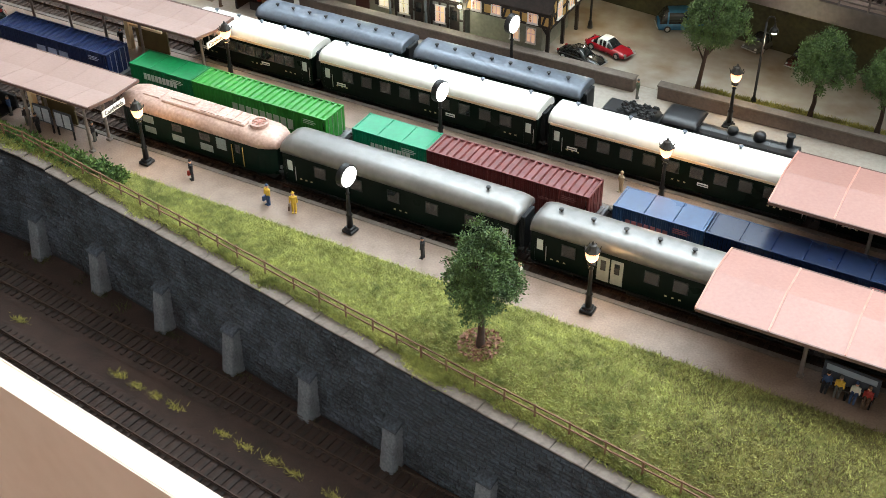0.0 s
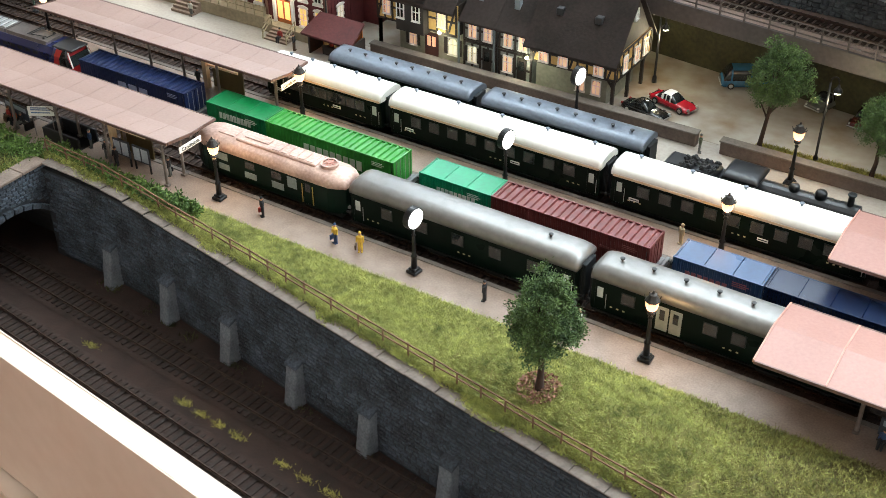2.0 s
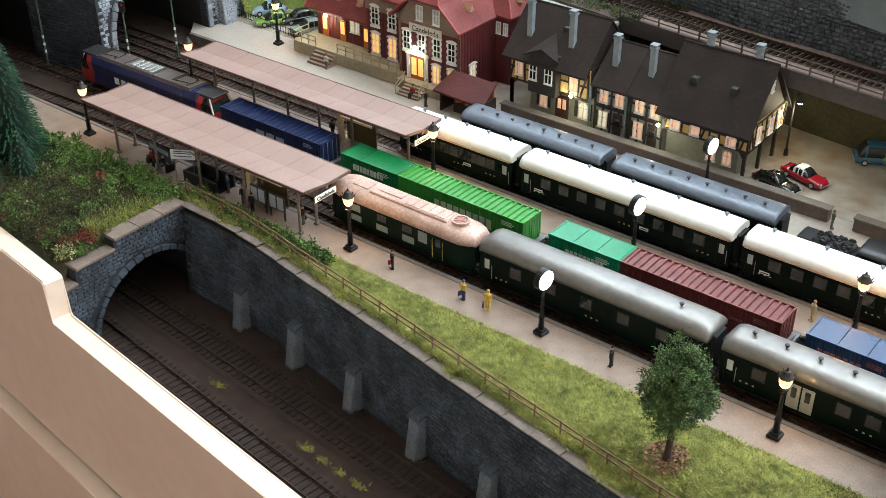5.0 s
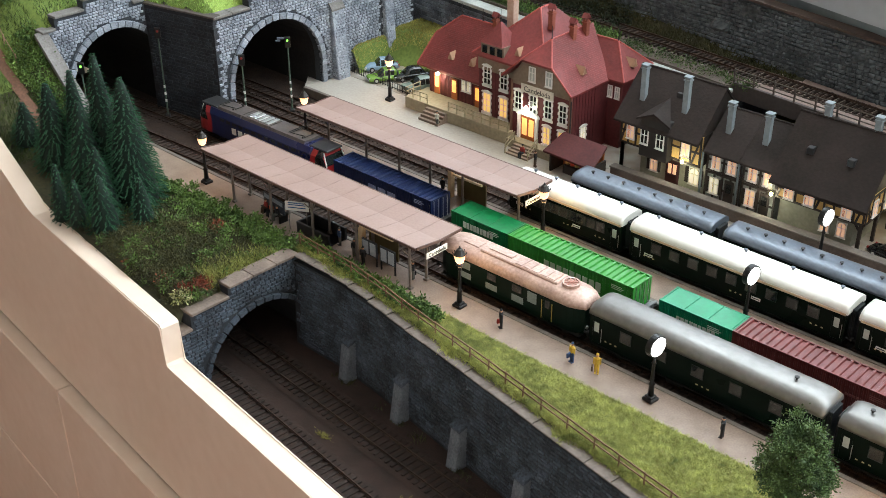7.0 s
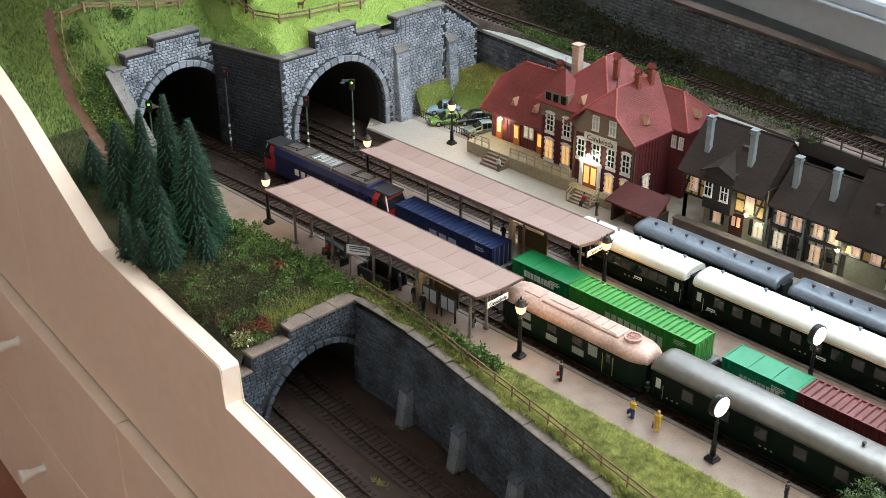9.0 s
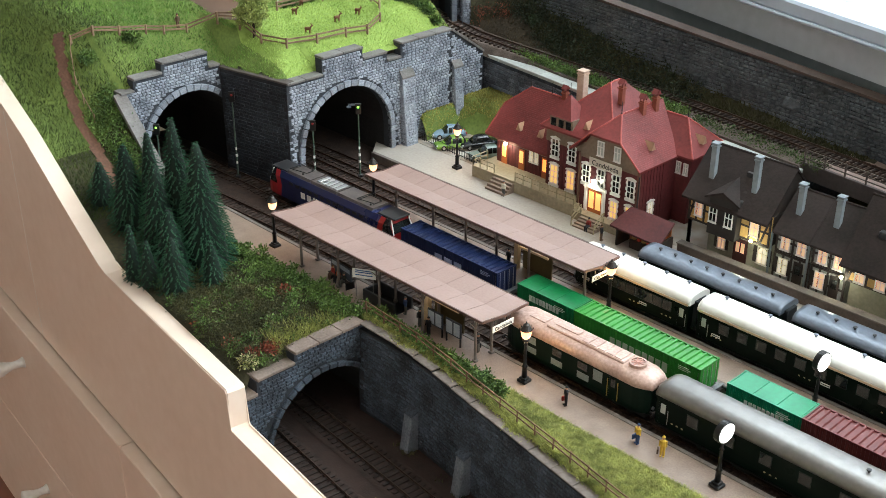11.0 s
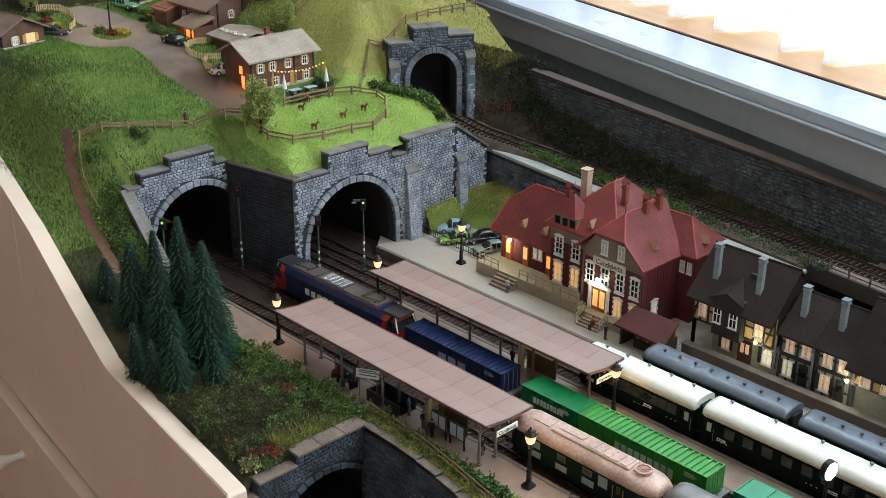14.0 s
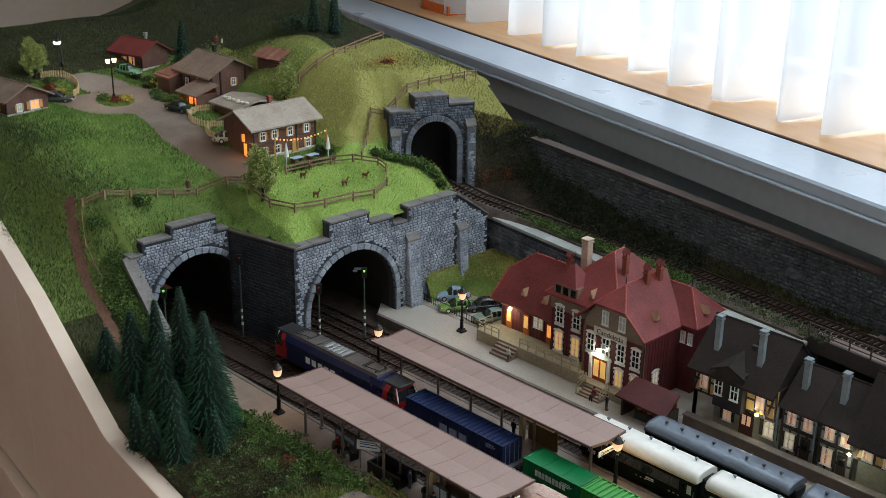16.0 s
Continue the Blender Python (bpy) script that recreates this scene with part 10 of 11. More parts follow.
for x, y, a, c in ((-62.5, -0.9, 0, BRN), (-105.7, 32.4, 0, RED), (-104.4, 32.6, 40, WHT)):
    figurine(cm(x, y, hill(x, y), a), c, BRN, "tiny hiker figurine on the meadow", 2.0)


def goat(m, label):
    bm = bmesh.new()
    lathe_b = [(0.1, -0.55), (0.26, -0.4), (0.28, 0.2), (0.2, 0.5), (0.06, 0.6)]
    lathe(bm, lathe_b, 9); bmesh.ops.rotate(bm, verts=bm.verts, cent=(0, 0, 0), matrix=Matrix.Rotation(radians(90), 3, 'Y')); bmesh.ops.translate(bm, verts=bm.verts, vec=(0, 0, 0.85))
    for x in (-0.35, 0.35):
        for y in (-0.15, 0.15):
            tube(bm, (x, y, 0), (x, y, 0.75), 0.06, 0.09, 6)
    tube(bm, (0.45, 0, 1.0), (0.75, 0, 1.4), 0.15, 0.1, 7); tube(bm, (0.68, 0, 1.42), (1.0, 0, 1.32), 0.13, 0.07, 7)
    for y in (-0.07, 0.07):
        tube(bm, (0.7, y, 1.5), (0.58, y * 2, 1.8), 0.04, 0.02, 5)
    return solid("goat_figurine", bm, mat("goat_brown", srgb(122, 82, 58), srgb(92, 60, 42), rough=0.8), m, label, "goat figurine", "goats in the pen")


for k, (x, y, a) in enumerate(((-52.0, 10.6, 30), (-57.3, 12.7, 20), (-59.0, 15.2, 140), (-59.8, 17.6, -70), (-52.9, 15.9, 80), (-53.4, 19.7, 10), (-59.2, 19.0, 50))):
    goat(cm(x, y, hill(x, y), a) @ Matrix.Scale(0.74, 4), "small brown goat figurine grazing in the pen")


# ---- benches, boards, signals, street lamps ----
def bench(m, label, figures=()):
    t = thing("platform_bench", m, label, "bench", "platform benches")
    for s in (-1, 1):
        bm = bmesh.new(); box(bm, -1.7, 1.7, min(0.1 * s, 0.55 * s), max(0.1 * s, 0.55 * s), 0.75, 0.85, 0.02); part("seat", bm, TIMBER, t)
    for x in (-1.5, 0, 1.5):
        bm = bmesh.new(); box(bm, x - 0.08, x + 0.08, -0.5, 0.5, 0.0, 0.76); part("leg", bm, BLACKIRON, t)
    bm = bmesh.new(); box(bm, -1.8, 1.8, -0.07, 0.07, 0.85, 2.3, 0.03); b = part("backrest", bm, mat("dark_board", srgb(60, 66, 76), rough=0.4), t)
    bm = bmesh.new(); box(bm, -1.6, 1.6, -0.09, -0.07, 1.7, 2.15); part("poster", bm, mat("board_pale", srgb(150, 160, 172), rough=0.5), b)
    m0 = m
    for x, c, tr in figures:
        figurine(m0 @ cm(x, -0.35, 0.0, 90), c, tr, "tiny seated figurine on the platform bench", 1.9, None, True)
    return t


bench(cm(-22.9, -8.9, 0.002, -6), "dark double bench with back board under the canopy", ((-1.0, RED, BRN), (0.0, ORG, BLK), (1.0, BLK, GRY)))
bench(cm(59.3, -8.6, 0.002, -4), "dark double bench with poster board at the platform end", ((-1.3, BLU, BLK), (-0.5, YEL, GRY), (0.5, WHT, BLU), (1.3, RED, BRN)))

t = thing("underpass_stairwell", (-18.8, -9.6, 0.002), "dark walled stairwell opening in the platform", "stairwell")
for b in ((0, 4.6, 0, 0.25), (0, 4.6, 2.2, 2.45), (0, 0.25, 0.25, 2.2)):
    bm = bmesh.new(); box(bm, *b, 0, 1.3, 0.04); part("wall", bm, DARKGREY, t)
# flat black sheet stands in for the shade down the stairwell
bm = bmesh.new(); box(bm, 0.3, 4.5, 0.27, 2.18, 0.004, 0.05); part("stair_shade", bm, BLACKIRON, t)
t = thing("information_sign", cm(-19.0, -9.2, 0.002, 30), "white and blue sign on two posts by the stairwell", "sign")
bm = bmesh.new(); box(bm, -1.2, 1.2, -0.05, 0.05, 2.2, 3.2, 0.03); b = part("sign_board", bm, WHITEP, t)
for z in (2.5, 2.8, 3.0):
    bm = bmesh.new(); box(bm, -0.9, 0.9, -0.07, -0.045, z, z + 0.1); part("writing_bar", bm, mat("sign_blue", srgb(60, 96, 150), rough=0.5), b)
for x in (-0.9, 0.9):
    bm = bmesh.new(); tube(bm, (x, 0.08, 0), (x, 0.08, 3.1), 0.05, n=6); part("post", bm, POST, t)
for x in (-9.6, -7.2):
    t = thing("timetable_board", cm(x + 0.4, -8.9, 0.002, 0), "timetable board with pale posters on short legs", "notice board", "timetable boards")
    bm = bmesh.new(); box(bm, -1.0, 1.0, -0.08, 0.08, 0.9, 2.5, 0.03); b = part("board", bm, mat("dark_board", srgb(60, 66, 76)), t)
    for k in (-0.48, 0.48):
        bm = bmesh.new(); box(bm, k - 0.38, k + 0.38, -0.1, -0.075, 1.05, 2.35); part("poster", bm, mat("poster_paper", srgb(190, 196, 200), srgb(150, 160, 176), rough=0.5, scale=500), b)
    for k in (-0.9, 0.9):
        bm = bmesh.new(); box(bm, k - 0.06, k + 0.06, -0.06, 0.06, 0, 1.0); part("leg", bm, BLACKIRON, t)
for x, y in ((-11.6, -7.6), (-12.9, 6.3)):
    t = thing("restroom_shelter", (x, y, 0.002), "orange-lit post with a white pictogram sign", "shelter", "lit shelters")
    bm = bmesh.new(); box(bm, -0.25, 0.25, -0.25, 0.25, 0, 3.6); part("post", bm, mat("cream_post", srgb(232, 206, 164), rough=0.5), t)
    bm = bmesh.new(); box(bm, 0.3, 4.2, -0.1, 0.1, 2.5, 2.7); part("bar", bm, mat("cream_post", srgb(232, 206, 164)), t)
    bm = bmesh.new(); box(bm, 0.5, 1.5, -0.15, -0.02, 2.8, 3.7, 0.05); s = part("pictogram", bm, WHITEP, t)
    for k in (0.8, 1.2):
        bm = bmesh.new(); tube(bm, (k, -0.17, 2.95), (k, -0.17, 3.5), 0.07, n=6); part("symbol_bar", bm, BLACKIRON, s)
    bm = bmesh.new(); box(bm, -0.2, 0.9, 0.4, 0.5, 3.2, 3.4); part("light_strip", bm, glow("shelter_glow", (1.0, 0.5, 0.16), 10.0), t)
    bm = bmesh.new(); box(bm, 0.3, 4.2, 0.6, 0.75, 0, 2.4); part("back_wall", bm, mat("olive_wall", srgb(96, 84, 52), rough=0.7), t)


def signal(m, h, light, label, arm=False):
    t = thing("railway_signal", m, label, "railway signal", "railway signals")
    bm = bmesh.new(); box(bm, -0.3, 0.3, -0.3, 0.3, 0, 0.35, 0.03); part("base", bm, DARKGREY, t)
    bm = bmesh.new(); tube(bm, (0, 0, 0.3), (0, 0, h), 0.11, 0.08, 8); part("mast", bm, mat("signal_mast", srgb(74, 92, 80), rough=0.5), t)
    for k in range(3):
        bm = bmesh.new(); tube(bm, (0, 0, 1.9 + 0.9 * k), (0, 0, 2.25 + 0.9 * k), 0.125, n=8); part("white_band", bm, WHITEP, t)
    bm = bmesh.new(); box(bm, -0.1, 0.25, -0.35, 0.35, h - 1.3, h, 0.05); hd = part("signal_head", bm, BLACKIRON, t)
    bm = bmesh.new(); lathe(bm, [(0.14, 0), (0.14, 0.06), (0.05, 0.1)], 10); part("lens", bm, light, hd, at=cm(0.25, 0, h - 0.4, 0, 0, 90))
    if arm:
        bm = bmesh.new(); box(bm, -0.05, 0.05, -1.2, 0.1, h - 0.3, h - 0.05); lathe(bm, [(0.3, h - 0.5), (0.3, h - 0.42)], 10, (0, -1.1, 0)); part("arm", bm, GREYROOF, t)
    return t


signal(cm(-45.3, 5.5, RAIL - 0.4, -40), 8.6, REDSIG, "green-masted signal with red light before the tunnel")
signal(cm(-43.8, 11.3, RAIL - 0.4, -40), 9.6, GREENSIG, "tall signal with a disc arm before the tunnel", True)
signal(cm(-54.0, 0.3, RAIL - 0.4, -40), 11.2, REDSIG, "signal with red light at the sooty wall")
signal(cm(-55.0, -9.6, RAIL - 0.4, -40), 9.4, GREENSIG, "signal with green light beside the tunnel behind the firs")
for x, y in ((-42.0, 12.0), (-40.6, 12.2)):
    bm = bmesh.new(); box(bm, -0.6, 0.6, -0.4, 0.4, 0, 0.5, 0.05); box(bm, -0.35, 0.35, -0.25, 0.25, 0.5, 0.7, 0.05)
    solid("point_motor_box", bm, mat("pale_box", srgb(176, 166, 152), rough=0.6), cm(x, y, RAIL - 0.45, 8), "pale track-side equipment box near the tunnel", "equipment box", "track boxes")


def street_lamp(m, h, label, glowm, bulb=1.0):
    t = thing("street_lamp", m, label, "street lamp", "street lamps")
    bm = bmesh.new(); lathe(bm, [(0.28, 0), (0.22, 0.6), (0.12, 0.8), (0.1, h * 0.86)], 9); part("pole", bm, BLACKIRON, t, smooth=True)
    bm = bmesh.new(); prev = (0, 0, h * 0.86)
    for k in range(1, 8):
        a = math.pi * k / 7
        q = (0.36 - 0.36 * math.cos(a), 0, h * 0.86 + 0.6 * math.sin(a) ** 0.8 - 0.15 * (k > 5))
        tube(bm, prev, q, 0.07, n=6, caps=False); prev = q
    part("swan_neck", bm, BLACKIRON, t)
    bm = bmesh.new(); lathe(bm, [(0.4, -0.6), (0.34, -0.36), (0.16, -0.16), (0.08, 0.1)], 12, (prev[0], 0, prev[2])); part("shade", bm, BLACKIRON, t)
    bm = bmesh.new(); lathe(bm, [(0.08 * bulb, -0.61 - 0.23 * bulb), (0.26 * bulb, -0.61 - 0.13 * bulb), (0.3 * bulb, -0.61)], 10, (prev[0], 0, prev[2])); part("bulb", bm, glowm, t)
    return t


YB = glow("yellow_white_bulb", (1.0, 0.9, 0.6), 20.0)
street_lamp(cm(24.4, 30.9, 0.004, -20), 7.9, "black swan-neck street lamp in the yard", YB)
street_lamp(cm(43.0, 24.0, 0.004, 10), 9.2, "black swan-neck street lamp on the grass strip", YB)
street_lamp(cm(-109.3, 7.1, hill(-109.3, 7.1) - 0.1, -60), 5.5, "black street lamp glowing at the dark slope", YB, 2.0)
t = thing("village_lantern", cm(-95.2, 7.7, hill(-95.2, 7.7)), "black village lamp with two glowing lanterns", "street lamp", "street lamps")
bm = bmesh.new(); lathe(bm, [(0.3, 0), (0.2, 0.8), (0.12, 1.0), (0.1, 5.4)], 9); part("pole", bm, BLACKIRON, t)
bm = bmesh.new(); beam(bm, (0, -0.5, 5.3), (0, 0.5, 5.3), 0.12, 0.12); part("cross_arm", bm, BLACKIRON, t)
for y in (-0.5, 0.5):
    bm = bmesh.new(); lathe(bm, [(0.12, 5.35), (0.3, 5.55), (0.34, 5.9), (0.16, 6.1)], 10, (0, y, 0)); lan = part("lantern", bm, glow("village_lantern_glass", (1.0, 0.6, 0.28), 14.0), t)
    bm = bmesh.new(); lathe(bm, [(0.3, 6.05), (0.16, 6.2), (0.04, 6.3)], 10, (0, y, 0)); part("cap", bm, BLACKIRON, lan)

# bulbs of the village lamps and of the station's wall lamps
# two unseen lamps added for the orange spill at inn door and farm porch
for x, y, z, w, c in ((-95.2, 7.7, hill(-95.2, 7.7) + 4.9, 0.22, (1.0, 0.6, 0.28)), (-109.0, 6.6, hill(-109.3, 7.1) + 3.6, 0.26, (1.0, 0.86, 0.6)), (-65.9, 8.9, 19.0, 0.016, (1.0, 0.42, 0.14)), (-86.2, 14.9, 21.2, 0.010, (1.0, 0.36, 0.1)), (-14.6, 19.9, 4.55, 0.035, (1.0, 0.88, 0.62)), (-30.0, 22.1, 3.85, 0.045, (1.0, 0.88, 0.62)), (25.1, 30.6, 5.4, 0.09, (1.0, 0.82, 0.5)), (43.7, 24.1, 6.5, 0.06, (1.0, 0.82, 0.5)), (4.4, 21.8, 3.6, 0.04, (1.0, 0.92, 0.66)), (14.4, 22.0, 3.2, 0.04, (1.0, 0.92, 0.66))):
    d = bpy.data.lights.new("lamp_bulb", 'POINT')
    d.energy, d.color, d.shadow_soft_size = w, c, 0.25 * U
    new("lamp_bulb", d).matrix_world = cm(x, y, z)


# ---- grass, weeds and single stones ----
def blades(name, xs, ys, zf, h, material, label, seed, width=0.05, lean=0.35):
    """Static grass: one thin triangle a blade."""
    r = np.random.default_rng(seed)
    xs, ys = np.asarray(xs), np.asarray(ys)
    n = len(xs)
    z = np.array([zf(x, y) for x, y in zip(xs, ys)])
    a = r.uniform(0, 2 * math.pi, n)
    hh = h * r.uniform(0.5, 1.3, n)
    l = r.uniform(0, 2 * math.pi, n)
    k = lean * hh * r.uniform(0.2, 1.4, n)
    w = width * r.uniform(0.6, 1.3, n)
    p = np.stack([xs, ys, z - 0.03], 1)
    d = np.stack([np.cos(a) * w, np.sin(a) * w, 0 * w], 1)
    tip = p + np.stack([np.cos(l) * k, np.sin(l) * k, hh], 1)
    v = np.stack([p - d, p + d, tip], 1).reshape(-1, 3)
    ob = new(name, raw_mesh(name, v, [(3 * q, 3 * q + 1, 3 * q + 2) for q in range(n)], material))
    return tagged(ob, label, "grass", kind="stuff")


def bank_grass():
    r = np.random.default_rng(101)
    n = 250000
    x = r.uniform(-15, 66, n); s = r.uniform(0, 1, n)
    y = np.array([-10.85 + (wall_y(a) + 1.0 + 10.85) * b for a, b in zip(x, s)])
    y += r.normal(0, 0.08, n)
    keep = np.array([noise.noise((a * 0.9, b * 0.9, 5)) + r.random() * 0.9 > -0.05 for a, b in zip(x, y)])
    # dull mix towards the end: brownish turf, part shade put into its colour
    dull = np.array([r.random() < 0.75 * smooth01(40, 62, a + 6 * noise.noise((a * 0.15, b * 0.3, 4))) for a, b in zip(x, y)])
    blades("bank_grass", x[keep & ~dull], y[keep & ~dull], bank_z, 0.24, BLADE, "short yellow-green grass on the platform bank", 1, 0.034, 1.5)
    blades("bank_grass", x[keep & dull], y[keep & dull], bank_z, 0.24, mat("dull_bank_grass", srgb(120, 112, 56), srgb(74, 66, 36), rough=0.85, scale=160, coarse=30, island=0.35), "brownish grass at the end of the bank, partly darkened for shade", 12, 0.034, 1.5)
    n = 13000
    x = r.uniform(-15, 66, n)
    y = np.array([wall_y(a) + 1.1 for a in x]) + r.normal(0, 0.22, n)
    blades("edge_weeds", x, y, edge_z, 0.34, BLADE, "olive weeds along the fence line", 2, 0.04, 0.9)
    # turf that has grown over the coping
    cx = np.concatenate([c + r.normal(0, w, m) for c, w, m in ((35.2, 0.9, 2600), (6.5, 0.6, 700), (20.0, 0.5, 500), (-9.0, 0.8, 900))])
    cy = np.array([wall_y(a) + 0.95 for a in cx]) - np.abs(r.normal(0, 0.35, len(cx)))
    blades("edge_weeds", cx, cy, lambda a, b: 0.5 + 0.55 * smooth01(2, -14, a), 0.26, BLADE, "turf grown over the coping of the wall", 14, 0.04, 1.3)
    # dry leaves below the tree
    a, d = r.uniform(0, 2 * math.pi, 420), 1.5 * np.sqrt(r.random(420))
    px, py = 37.4 + d * np.cos(a), -17.0 + d * np.sin(a)
    ob = new("leaf_litter", leaf_cloud("leaf_litter", [(u, v, bank_z(u, v) + 0.25 + 0.1 * r.random()) for u, v in zip(px, py)], 0.14, LITTER, 4, 0.8)); tagged(ob, "dry brown leaves round the tree trunk", "leaves", kind="stuff")
    # strip behind the yard wall, patch by the tunnel wall
    n = 22000
    x, y = r.uniform(36.0, 66, n), r.uniform(21.95, 24.6, n)
    k = (y - 21.9) < 2.6 * np.minimum(1, (x - 35.8) / 2.5)
    solid("grass_strip", grid(lambda a, b: (36.0 + 52 * a, 21.9 + (0.3 + 2.5 * min(1, 9 * a) ** 0.6) * b, 0.02 + 0.22 * math.sin(math.pi * (0.15 + 0.85 * b)) * min(1, 12 * a)), 60, 8), EARTH, Matrix(), "raised strip of turf behind the yard wall", "ground", kind="structure", smooth=True)
    blades("yard_grass", x[k], y[k], lambda u, v: 0.12, 0.36, BLADE_O, "narrow strip of yellowed grass behind the yard wall", 3, 0.05, 0.7)
    n = 22000
    x, y = r.uniform(-46.4, -31, n), r.uniform(23.8, 36.6, n)
    k = np.array([on_turf(a, b) for a, b in zip(x, y)])
    blades("yard_grass", x[k], y[k], corner_z, 0.24, BLADE_O, "patch of yellow-green grass at the tunnel wall", 4, 0.05, 0.7)
    # weeds between the lower tracks
    cx, cy = [], []
    for x0 in (9.5, 11.5, 13.5, 15.5, 20.2, 22.5, 25.0, 27.0, 30.5, 33, 37.5, -2):
        n = 130
        cx += list(x0 + r.normal(0, 0.42, n)); cy += list(-20.35 - 0.1 * x0 - 1.75 + r.normal(0, 0.15, n))
    blades("track_weeds", cx, cy, lambda u, v: -8.75, 0.26, BLADE_O, "small weeds between the lower tracks", 6, 0.04, 1.2)
    n = 1500
    x = r.uniform(-14, 60, n); y = np.array([wall_y(a) - 1.3 for a in x]) + r.normal(0, 0.35, n)
    k = np.array([noise.noise((a * 0.35, 1, 1)) > 0.1 for a in x])
    blades("track_weeds", x[k], y[k], lambda u, v: -8.75, 0.5, BLADE_D, "dark weeds at the foot of the retaining wall", 7, 0.06, 0.7)
    # moss at the feet of the piers
    cx, cy = [], []
    for k in range(9):
        x0 = -6.5 + 7.85 * k
        cx += list(x0 + 0.3 + r.normal(0, 0.35, 160)); cy += list(wall_y(x0) - 1.3 + r.normal(0, 0.25, 160))
    blades("pier_moss", cx, cy, lambda u, v: -8.75, 0.4, BLADE_D, "mossy weeds at the feet of the wall piers", 9, 0.05, 0.9)
    # tall yellow grass above the front portal
    n = 2600
    x = -15.9 - np.abs(r.normal(0, 1.3, n)); y = r.uniform(-22, -14.2, n)
    blades("tall_grass", x, y, hill, 1.1, BLADE, "tall yellow-green grass tufts above the front portal", 8, 0.05, 0.5)


bank_grass()


def slope_grass():
    r = np.random.default_rng(303)
    n = 26000
    u, v = -61 + 74 * r.random(n) ** 1.2, r.uniform(65.4, 71.0, n)
    k = np.array([b > track_v(a) + 1.5 for a, b in zip(u, v)])
    u, v = u[k], v[k]
    p = [lay(a, b) for a, b in zip(u, v)]
    height = {(q[0], q[1]): slope_z(a, b) for q, a, b in zip(p, u, v)}
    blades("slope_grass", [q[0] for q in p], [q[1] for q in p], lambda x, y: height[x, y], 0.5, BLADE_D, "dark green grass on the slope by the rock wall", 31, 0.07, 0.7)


slope_grass()


def knoll_growth():
    r = np.random.default_rng(404)
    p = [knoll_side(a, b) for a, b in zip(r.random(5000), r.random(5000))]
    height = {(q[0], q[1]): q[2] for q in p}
    # the knoll side's shade is put into these near-black grass and leaf colours
    blades("slope_grass", [q[0] for q in p], [q[1] for q in p], lambda x, y: height[x, y], 0.4, mat("shaded_knoll_grass", srgb(52, 48, 28), srgb(32, 31, 18), rough=0.9, island=0.3), "olive grass hanging down the knoll side, darkened for its shade", 33, 0.07, 0.8)
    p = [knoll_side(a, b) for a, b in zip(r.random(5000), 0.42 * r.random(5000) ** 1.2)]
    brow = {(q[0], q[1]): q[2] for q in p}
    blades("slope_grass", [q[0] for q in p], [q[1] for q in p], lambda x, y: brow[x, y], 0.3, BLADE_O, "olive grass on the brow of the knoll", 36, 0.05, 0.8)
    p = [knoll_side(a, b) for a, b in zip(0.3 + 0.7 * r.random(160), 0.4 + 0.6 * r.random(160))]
    ob = new("undergrowth", leaf_cloud("undergrowth", clumps(p, 40, 0.4, 34), 0.13, mat("shaded_leaves", srgb(36, 50, 32), srgb(22, 32, 20), island=0.4, rough=0.85), 34)); tagged(ob, "leafy undergrowth on the knoll side, darkened for its shade", "undergrowth", kind="stuff")
    p = [ramp_verge(a, b) for a, b in zip(0.95 * r.random(2600), r.random(2600))]
    verge = {(q[0], q[1]): q[2] for q in p}
    blades("slope_grass", [q[0] for q in p], [q[1] for q in p], lambda x, y: verge[x, y], 0.32, mat("brown_verge_grass", srgb(86, 72, 42), srgb(48, 42, 24), rough=0.9, island=0.35), "brownish grass on the verge of the upper line", 42, 0.05, 0.9)
    p = [knoll_side(a, b) for a, b in zip(0.1 + 0.4 * r.random(26), 0.75 + 0.25 * r.random(26))]
    ob = new("undergrowth", leaf_cloud("undergrowth", clumps(p, 40, 0.35, 35), 0.13, REDBUSH, 35)); tagged(ob, "rust red bushes beside the upper portal", "undergrowth", kind="stuff")

    # a rust and yellow clump in a sparse ring on top of the knoll
    a, d = r.uniform(0, 2 * math.pi, 90), r.normal(1, 0.25, 90)
    ring = [(-68.0 + 1.6 * k * math.cos(c), 36.6 + 2.6 * k * math.sin(c), hill(-68.0 + 1.6 * k * math.cos(c), 36.6 + 2.6 * k * math.sin(c)) + 0.2) for c, k in zip(a, d)]
    ob = new("flower_ring", leaf_cloud("flower_ring", clumps(ring, 8, 0.15, 37), 0.13, mat("pale_yellow_flowers", srgb(206, 184, 96), srgb(150, 130, 66), island=0.4), 37)); tagged(ob, "ring of dry yellow flowers on the knoll", "flowers", kind="stuff")
    bush(cm(-68.0, 36.6, hill(-68.0, 36.6)), 0.7, 1.1, 0.5, REDBUSH, "rust red clump on top of the knoll", 38, 40, 16, 0.13)
    bush(cm(-68.4, 37.0, hill(-68.4, 37.0) + 0.1), 0.6, 0.9, 0.6, mat("yellow_flowers", srgb(196, 168, 60), srgb(120, 120, 50), island=0.4), "yellow flowering clump on top of the knoll", 39, 26, 12, 0.13)
    # green weeds between the coping and the upper line
    u = r.uniform(-37, -8, 900)
    p = [Vector(lay(q, 63.4 + (track_v(q) - 1.7 - 63.4) * r.random(), 8.8 + 0.3 * r.random() + 0.5 * max(0, noise.noise((q * 0.7, 2, 6))))) for q in u]
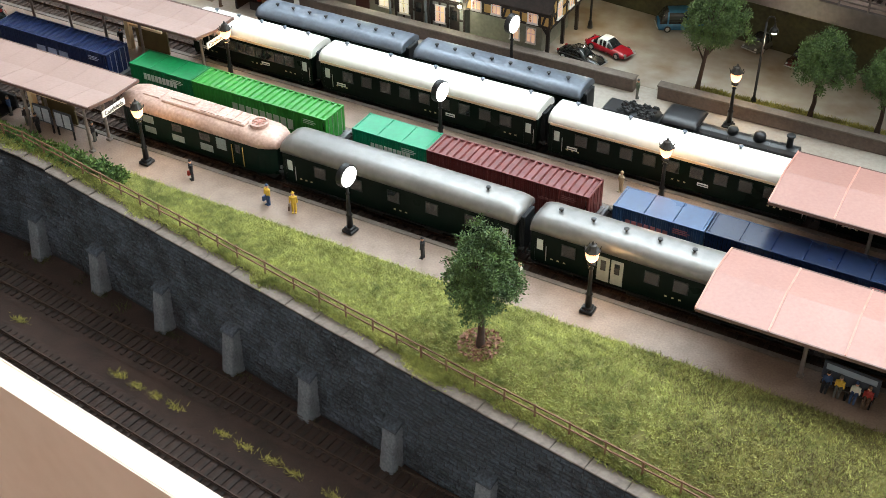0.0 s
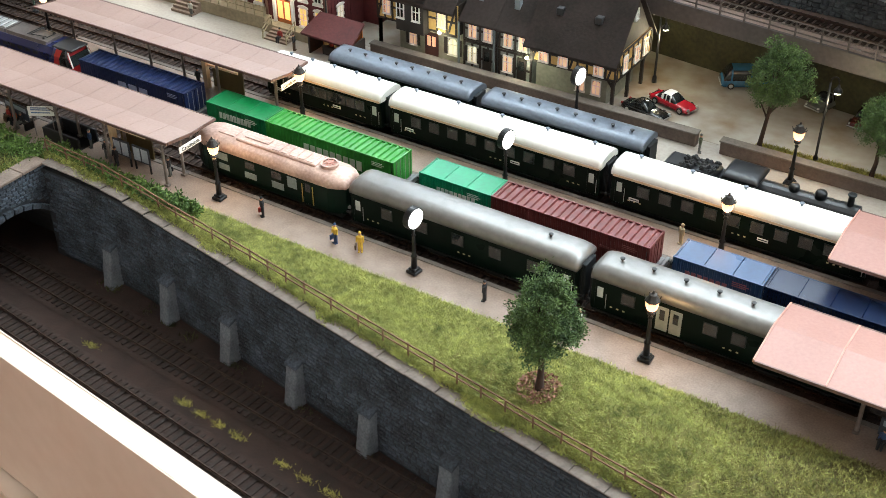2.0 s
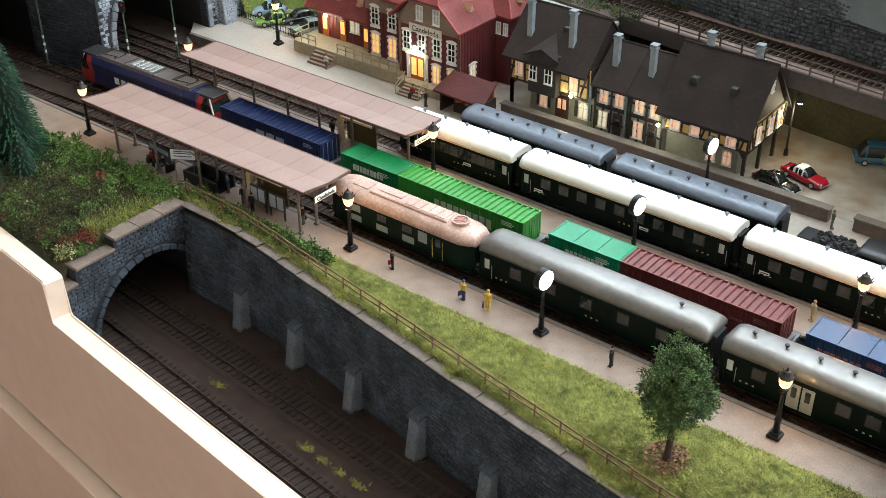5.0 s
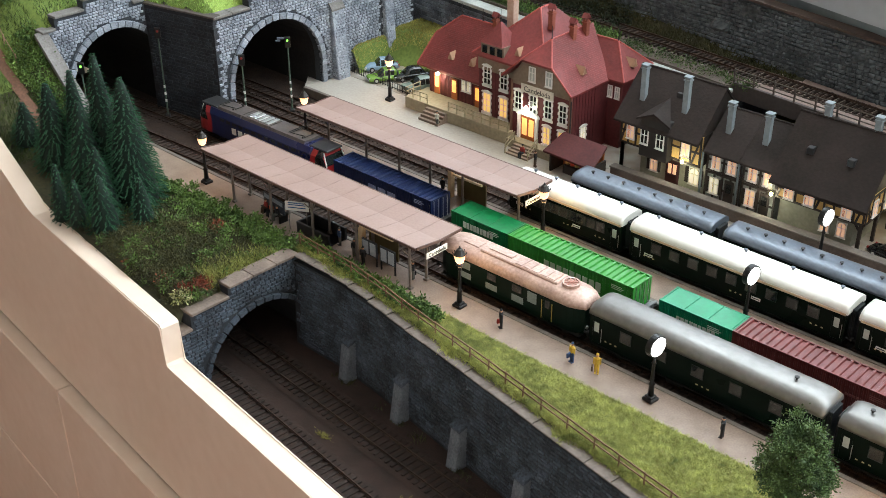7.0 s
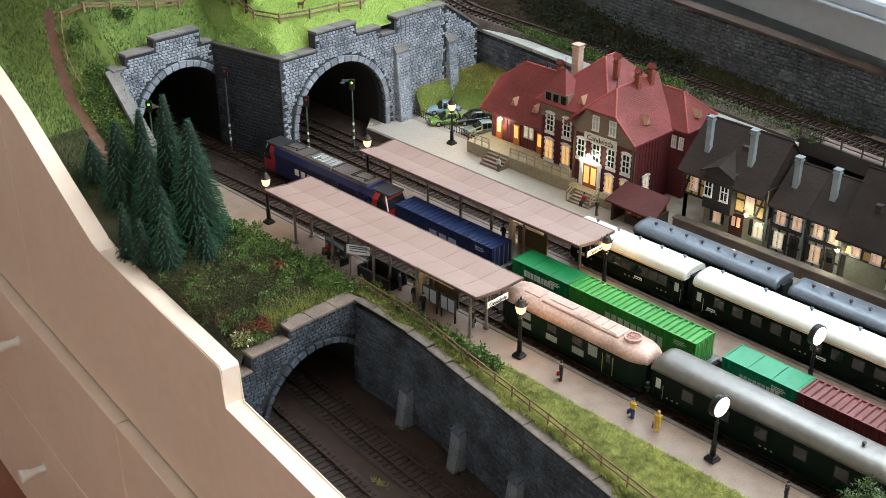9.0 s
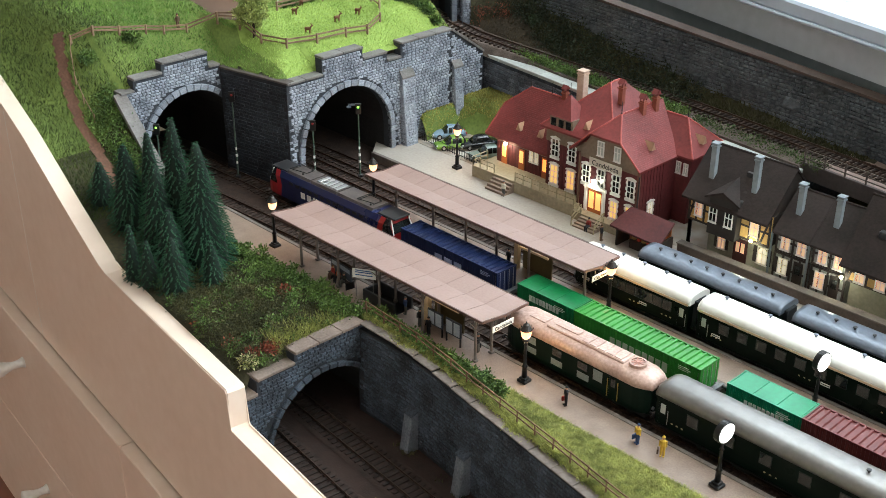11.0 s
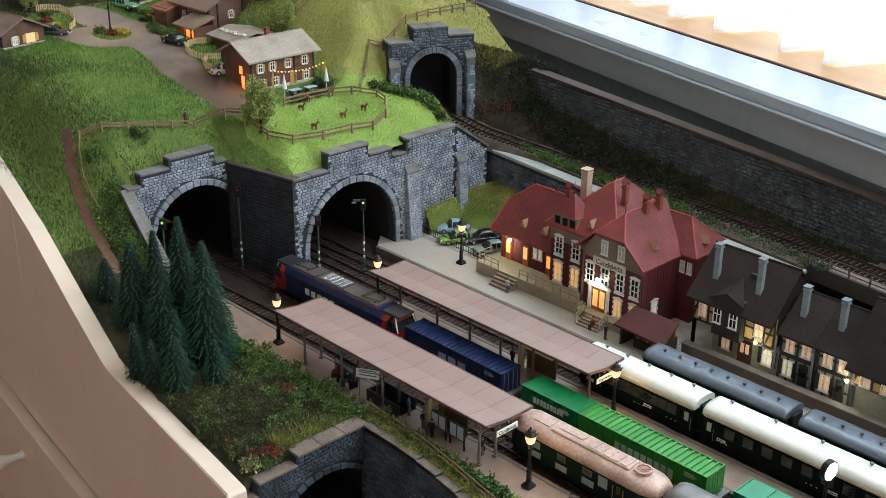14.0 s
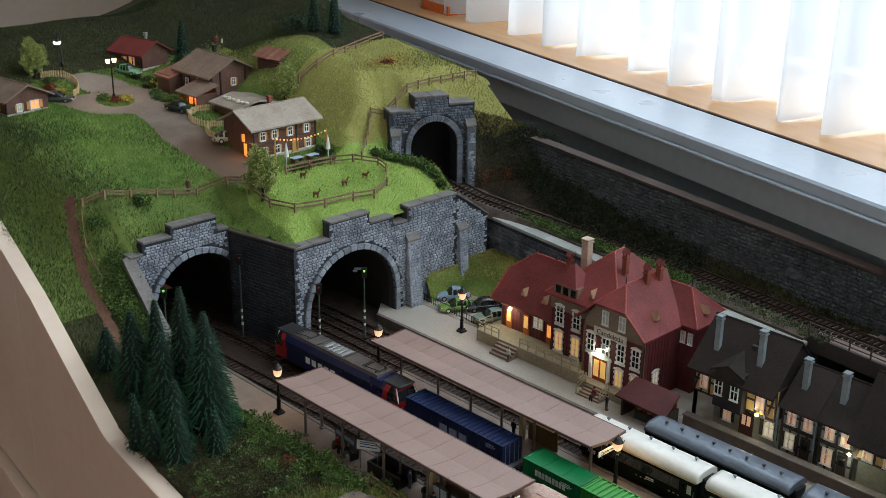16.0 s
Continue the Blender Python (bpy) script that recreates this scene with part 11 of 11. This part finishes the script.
    ob = new("undergrowth", leaf_cloud("undergrowth", clumps([tuple(q) for q in p], 16, 0.25, 41), 0.13, HEDGE, 41)); tagged(ob, "leafy green weeds along the upper line", "undergrowth", kind="stuff")


knoll_growth()


def meadow():
    r = np.random.default_rng(202)
    n = 480000
    x, y = r.uniform(-135, -47, n), r.uniform(-28, 70, n)
    groups = {"pasture": ([], []), "green": ([], []), "olive": ([], []), "slope": ([], []), "dark": ([], [])}
    for a, b in zip(x, y):
        if not in_hill(a, b) or on_road(a, b) or on_path(a, b):
            continue
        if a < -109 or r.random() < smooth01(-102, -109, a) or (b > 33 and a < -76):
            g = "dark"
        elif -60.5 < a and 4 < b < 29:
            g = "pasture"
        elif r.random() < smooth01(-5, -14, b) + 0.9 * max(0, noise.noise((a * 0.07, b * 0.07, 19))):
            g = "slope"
        elif b > 23:
            g = "olive"
        else:
            g = "green"
        groups[g][0].append(a); groups[g][1].append(b)
    # shade of front slope and far hill put into darker greens; also random mottling
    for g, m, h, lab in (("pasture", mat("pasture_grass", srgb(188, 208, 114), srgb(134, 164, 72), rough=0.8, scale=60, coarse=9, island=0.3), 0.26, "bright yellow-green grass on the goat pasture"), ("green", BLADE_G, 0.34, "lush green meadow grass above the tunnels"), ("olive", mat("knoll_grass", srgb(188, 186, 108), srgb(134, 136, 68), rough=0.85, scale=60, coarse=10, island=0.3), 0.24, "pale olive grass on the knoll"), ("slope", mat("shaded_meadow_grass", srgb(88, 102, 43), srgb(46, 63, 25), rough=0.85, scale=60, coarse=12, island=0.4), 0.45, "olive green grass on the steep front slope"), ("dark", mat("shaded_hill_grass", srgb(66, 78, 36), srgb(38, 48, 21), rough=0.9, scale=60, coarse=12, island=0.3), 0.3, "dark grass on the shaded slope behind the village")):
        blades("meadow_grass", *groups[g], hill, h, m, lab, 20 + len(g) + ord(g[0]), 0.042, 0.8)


meadow()


def wall_stones():
    """Front wall: the stones nearest the fence's middle stretch as single pieces, the rest joined."""
    s0, s1 = -14.5, 86.0
    rects = courses(s0, s1, -8.8, 0.3, lambda s, z: -8.75 < z < 0.33 and s0 < s < s1, h=0.36, wmin=0.5, wmax=0.95, seed=8)
    near = [q for q in rects if 32 < q[0] < 44 and q[2] > -5.0][:300]
    pick = set(near)
    verts, faces = [], []
    r = np.random.default_rng(8)
    rest = [q for q in rects if q not in pick]
    v, f = frustums(rest, 0.09, inset=0.05, jitter=0.014, seed=8)
    def on_wall(s, o, z):
        k = (0.35 - z) / 9.25
        return (s, wall_y(s) - 0.25 * k - o, z)
    ob = new("stones", raw_mesh("stones", [on_wall(*p) for p in v], f, STONE_DI)); ob.parent = WALL_FRONT
    tagged(ob, kind="stuff")
    # one shared mesh, one unit across
    bm = bmesh.new()
    a = [bm.verts.new(p) for p in ((-0.5, 0, -0.5), (0.5, 0, -0.5), (0.5, 0, 0.5), (-0.5, 0, 0.5))]
    b = [bm.verts.new(p) for p in ((-0.41, -0.11, -0.33), (0.42, -0.1, -0.35), (0.40, -0.12, 0.34), (-0.42, -0.1, 0.33))]
    bm.faces.new(b[::-1])
    for k in range(4):
        bm.faces.new((a[k], a[(k + 1) % 4], b[(k + 1) % 4], b[k]))
    me = to_mesh("stone", bm, STONE_D)
    for x0, x1, z0, z1 in near:
        x, y, z = on_wall((x0 + x1) / 2, 0, (z0 + z1) / 2)
        ang = math.degrees(math.atan2(wall_y(x + 0.5) - wall_y(x - 0.5), 1.0))
        piece("stone", me, WALL_FRONT, cm(x, y, z, ang) @ Matrix.Diagonal((x1 - x0, r.uniform(0.7, 1.3), z1 - z0, 1)))


wall_stones()
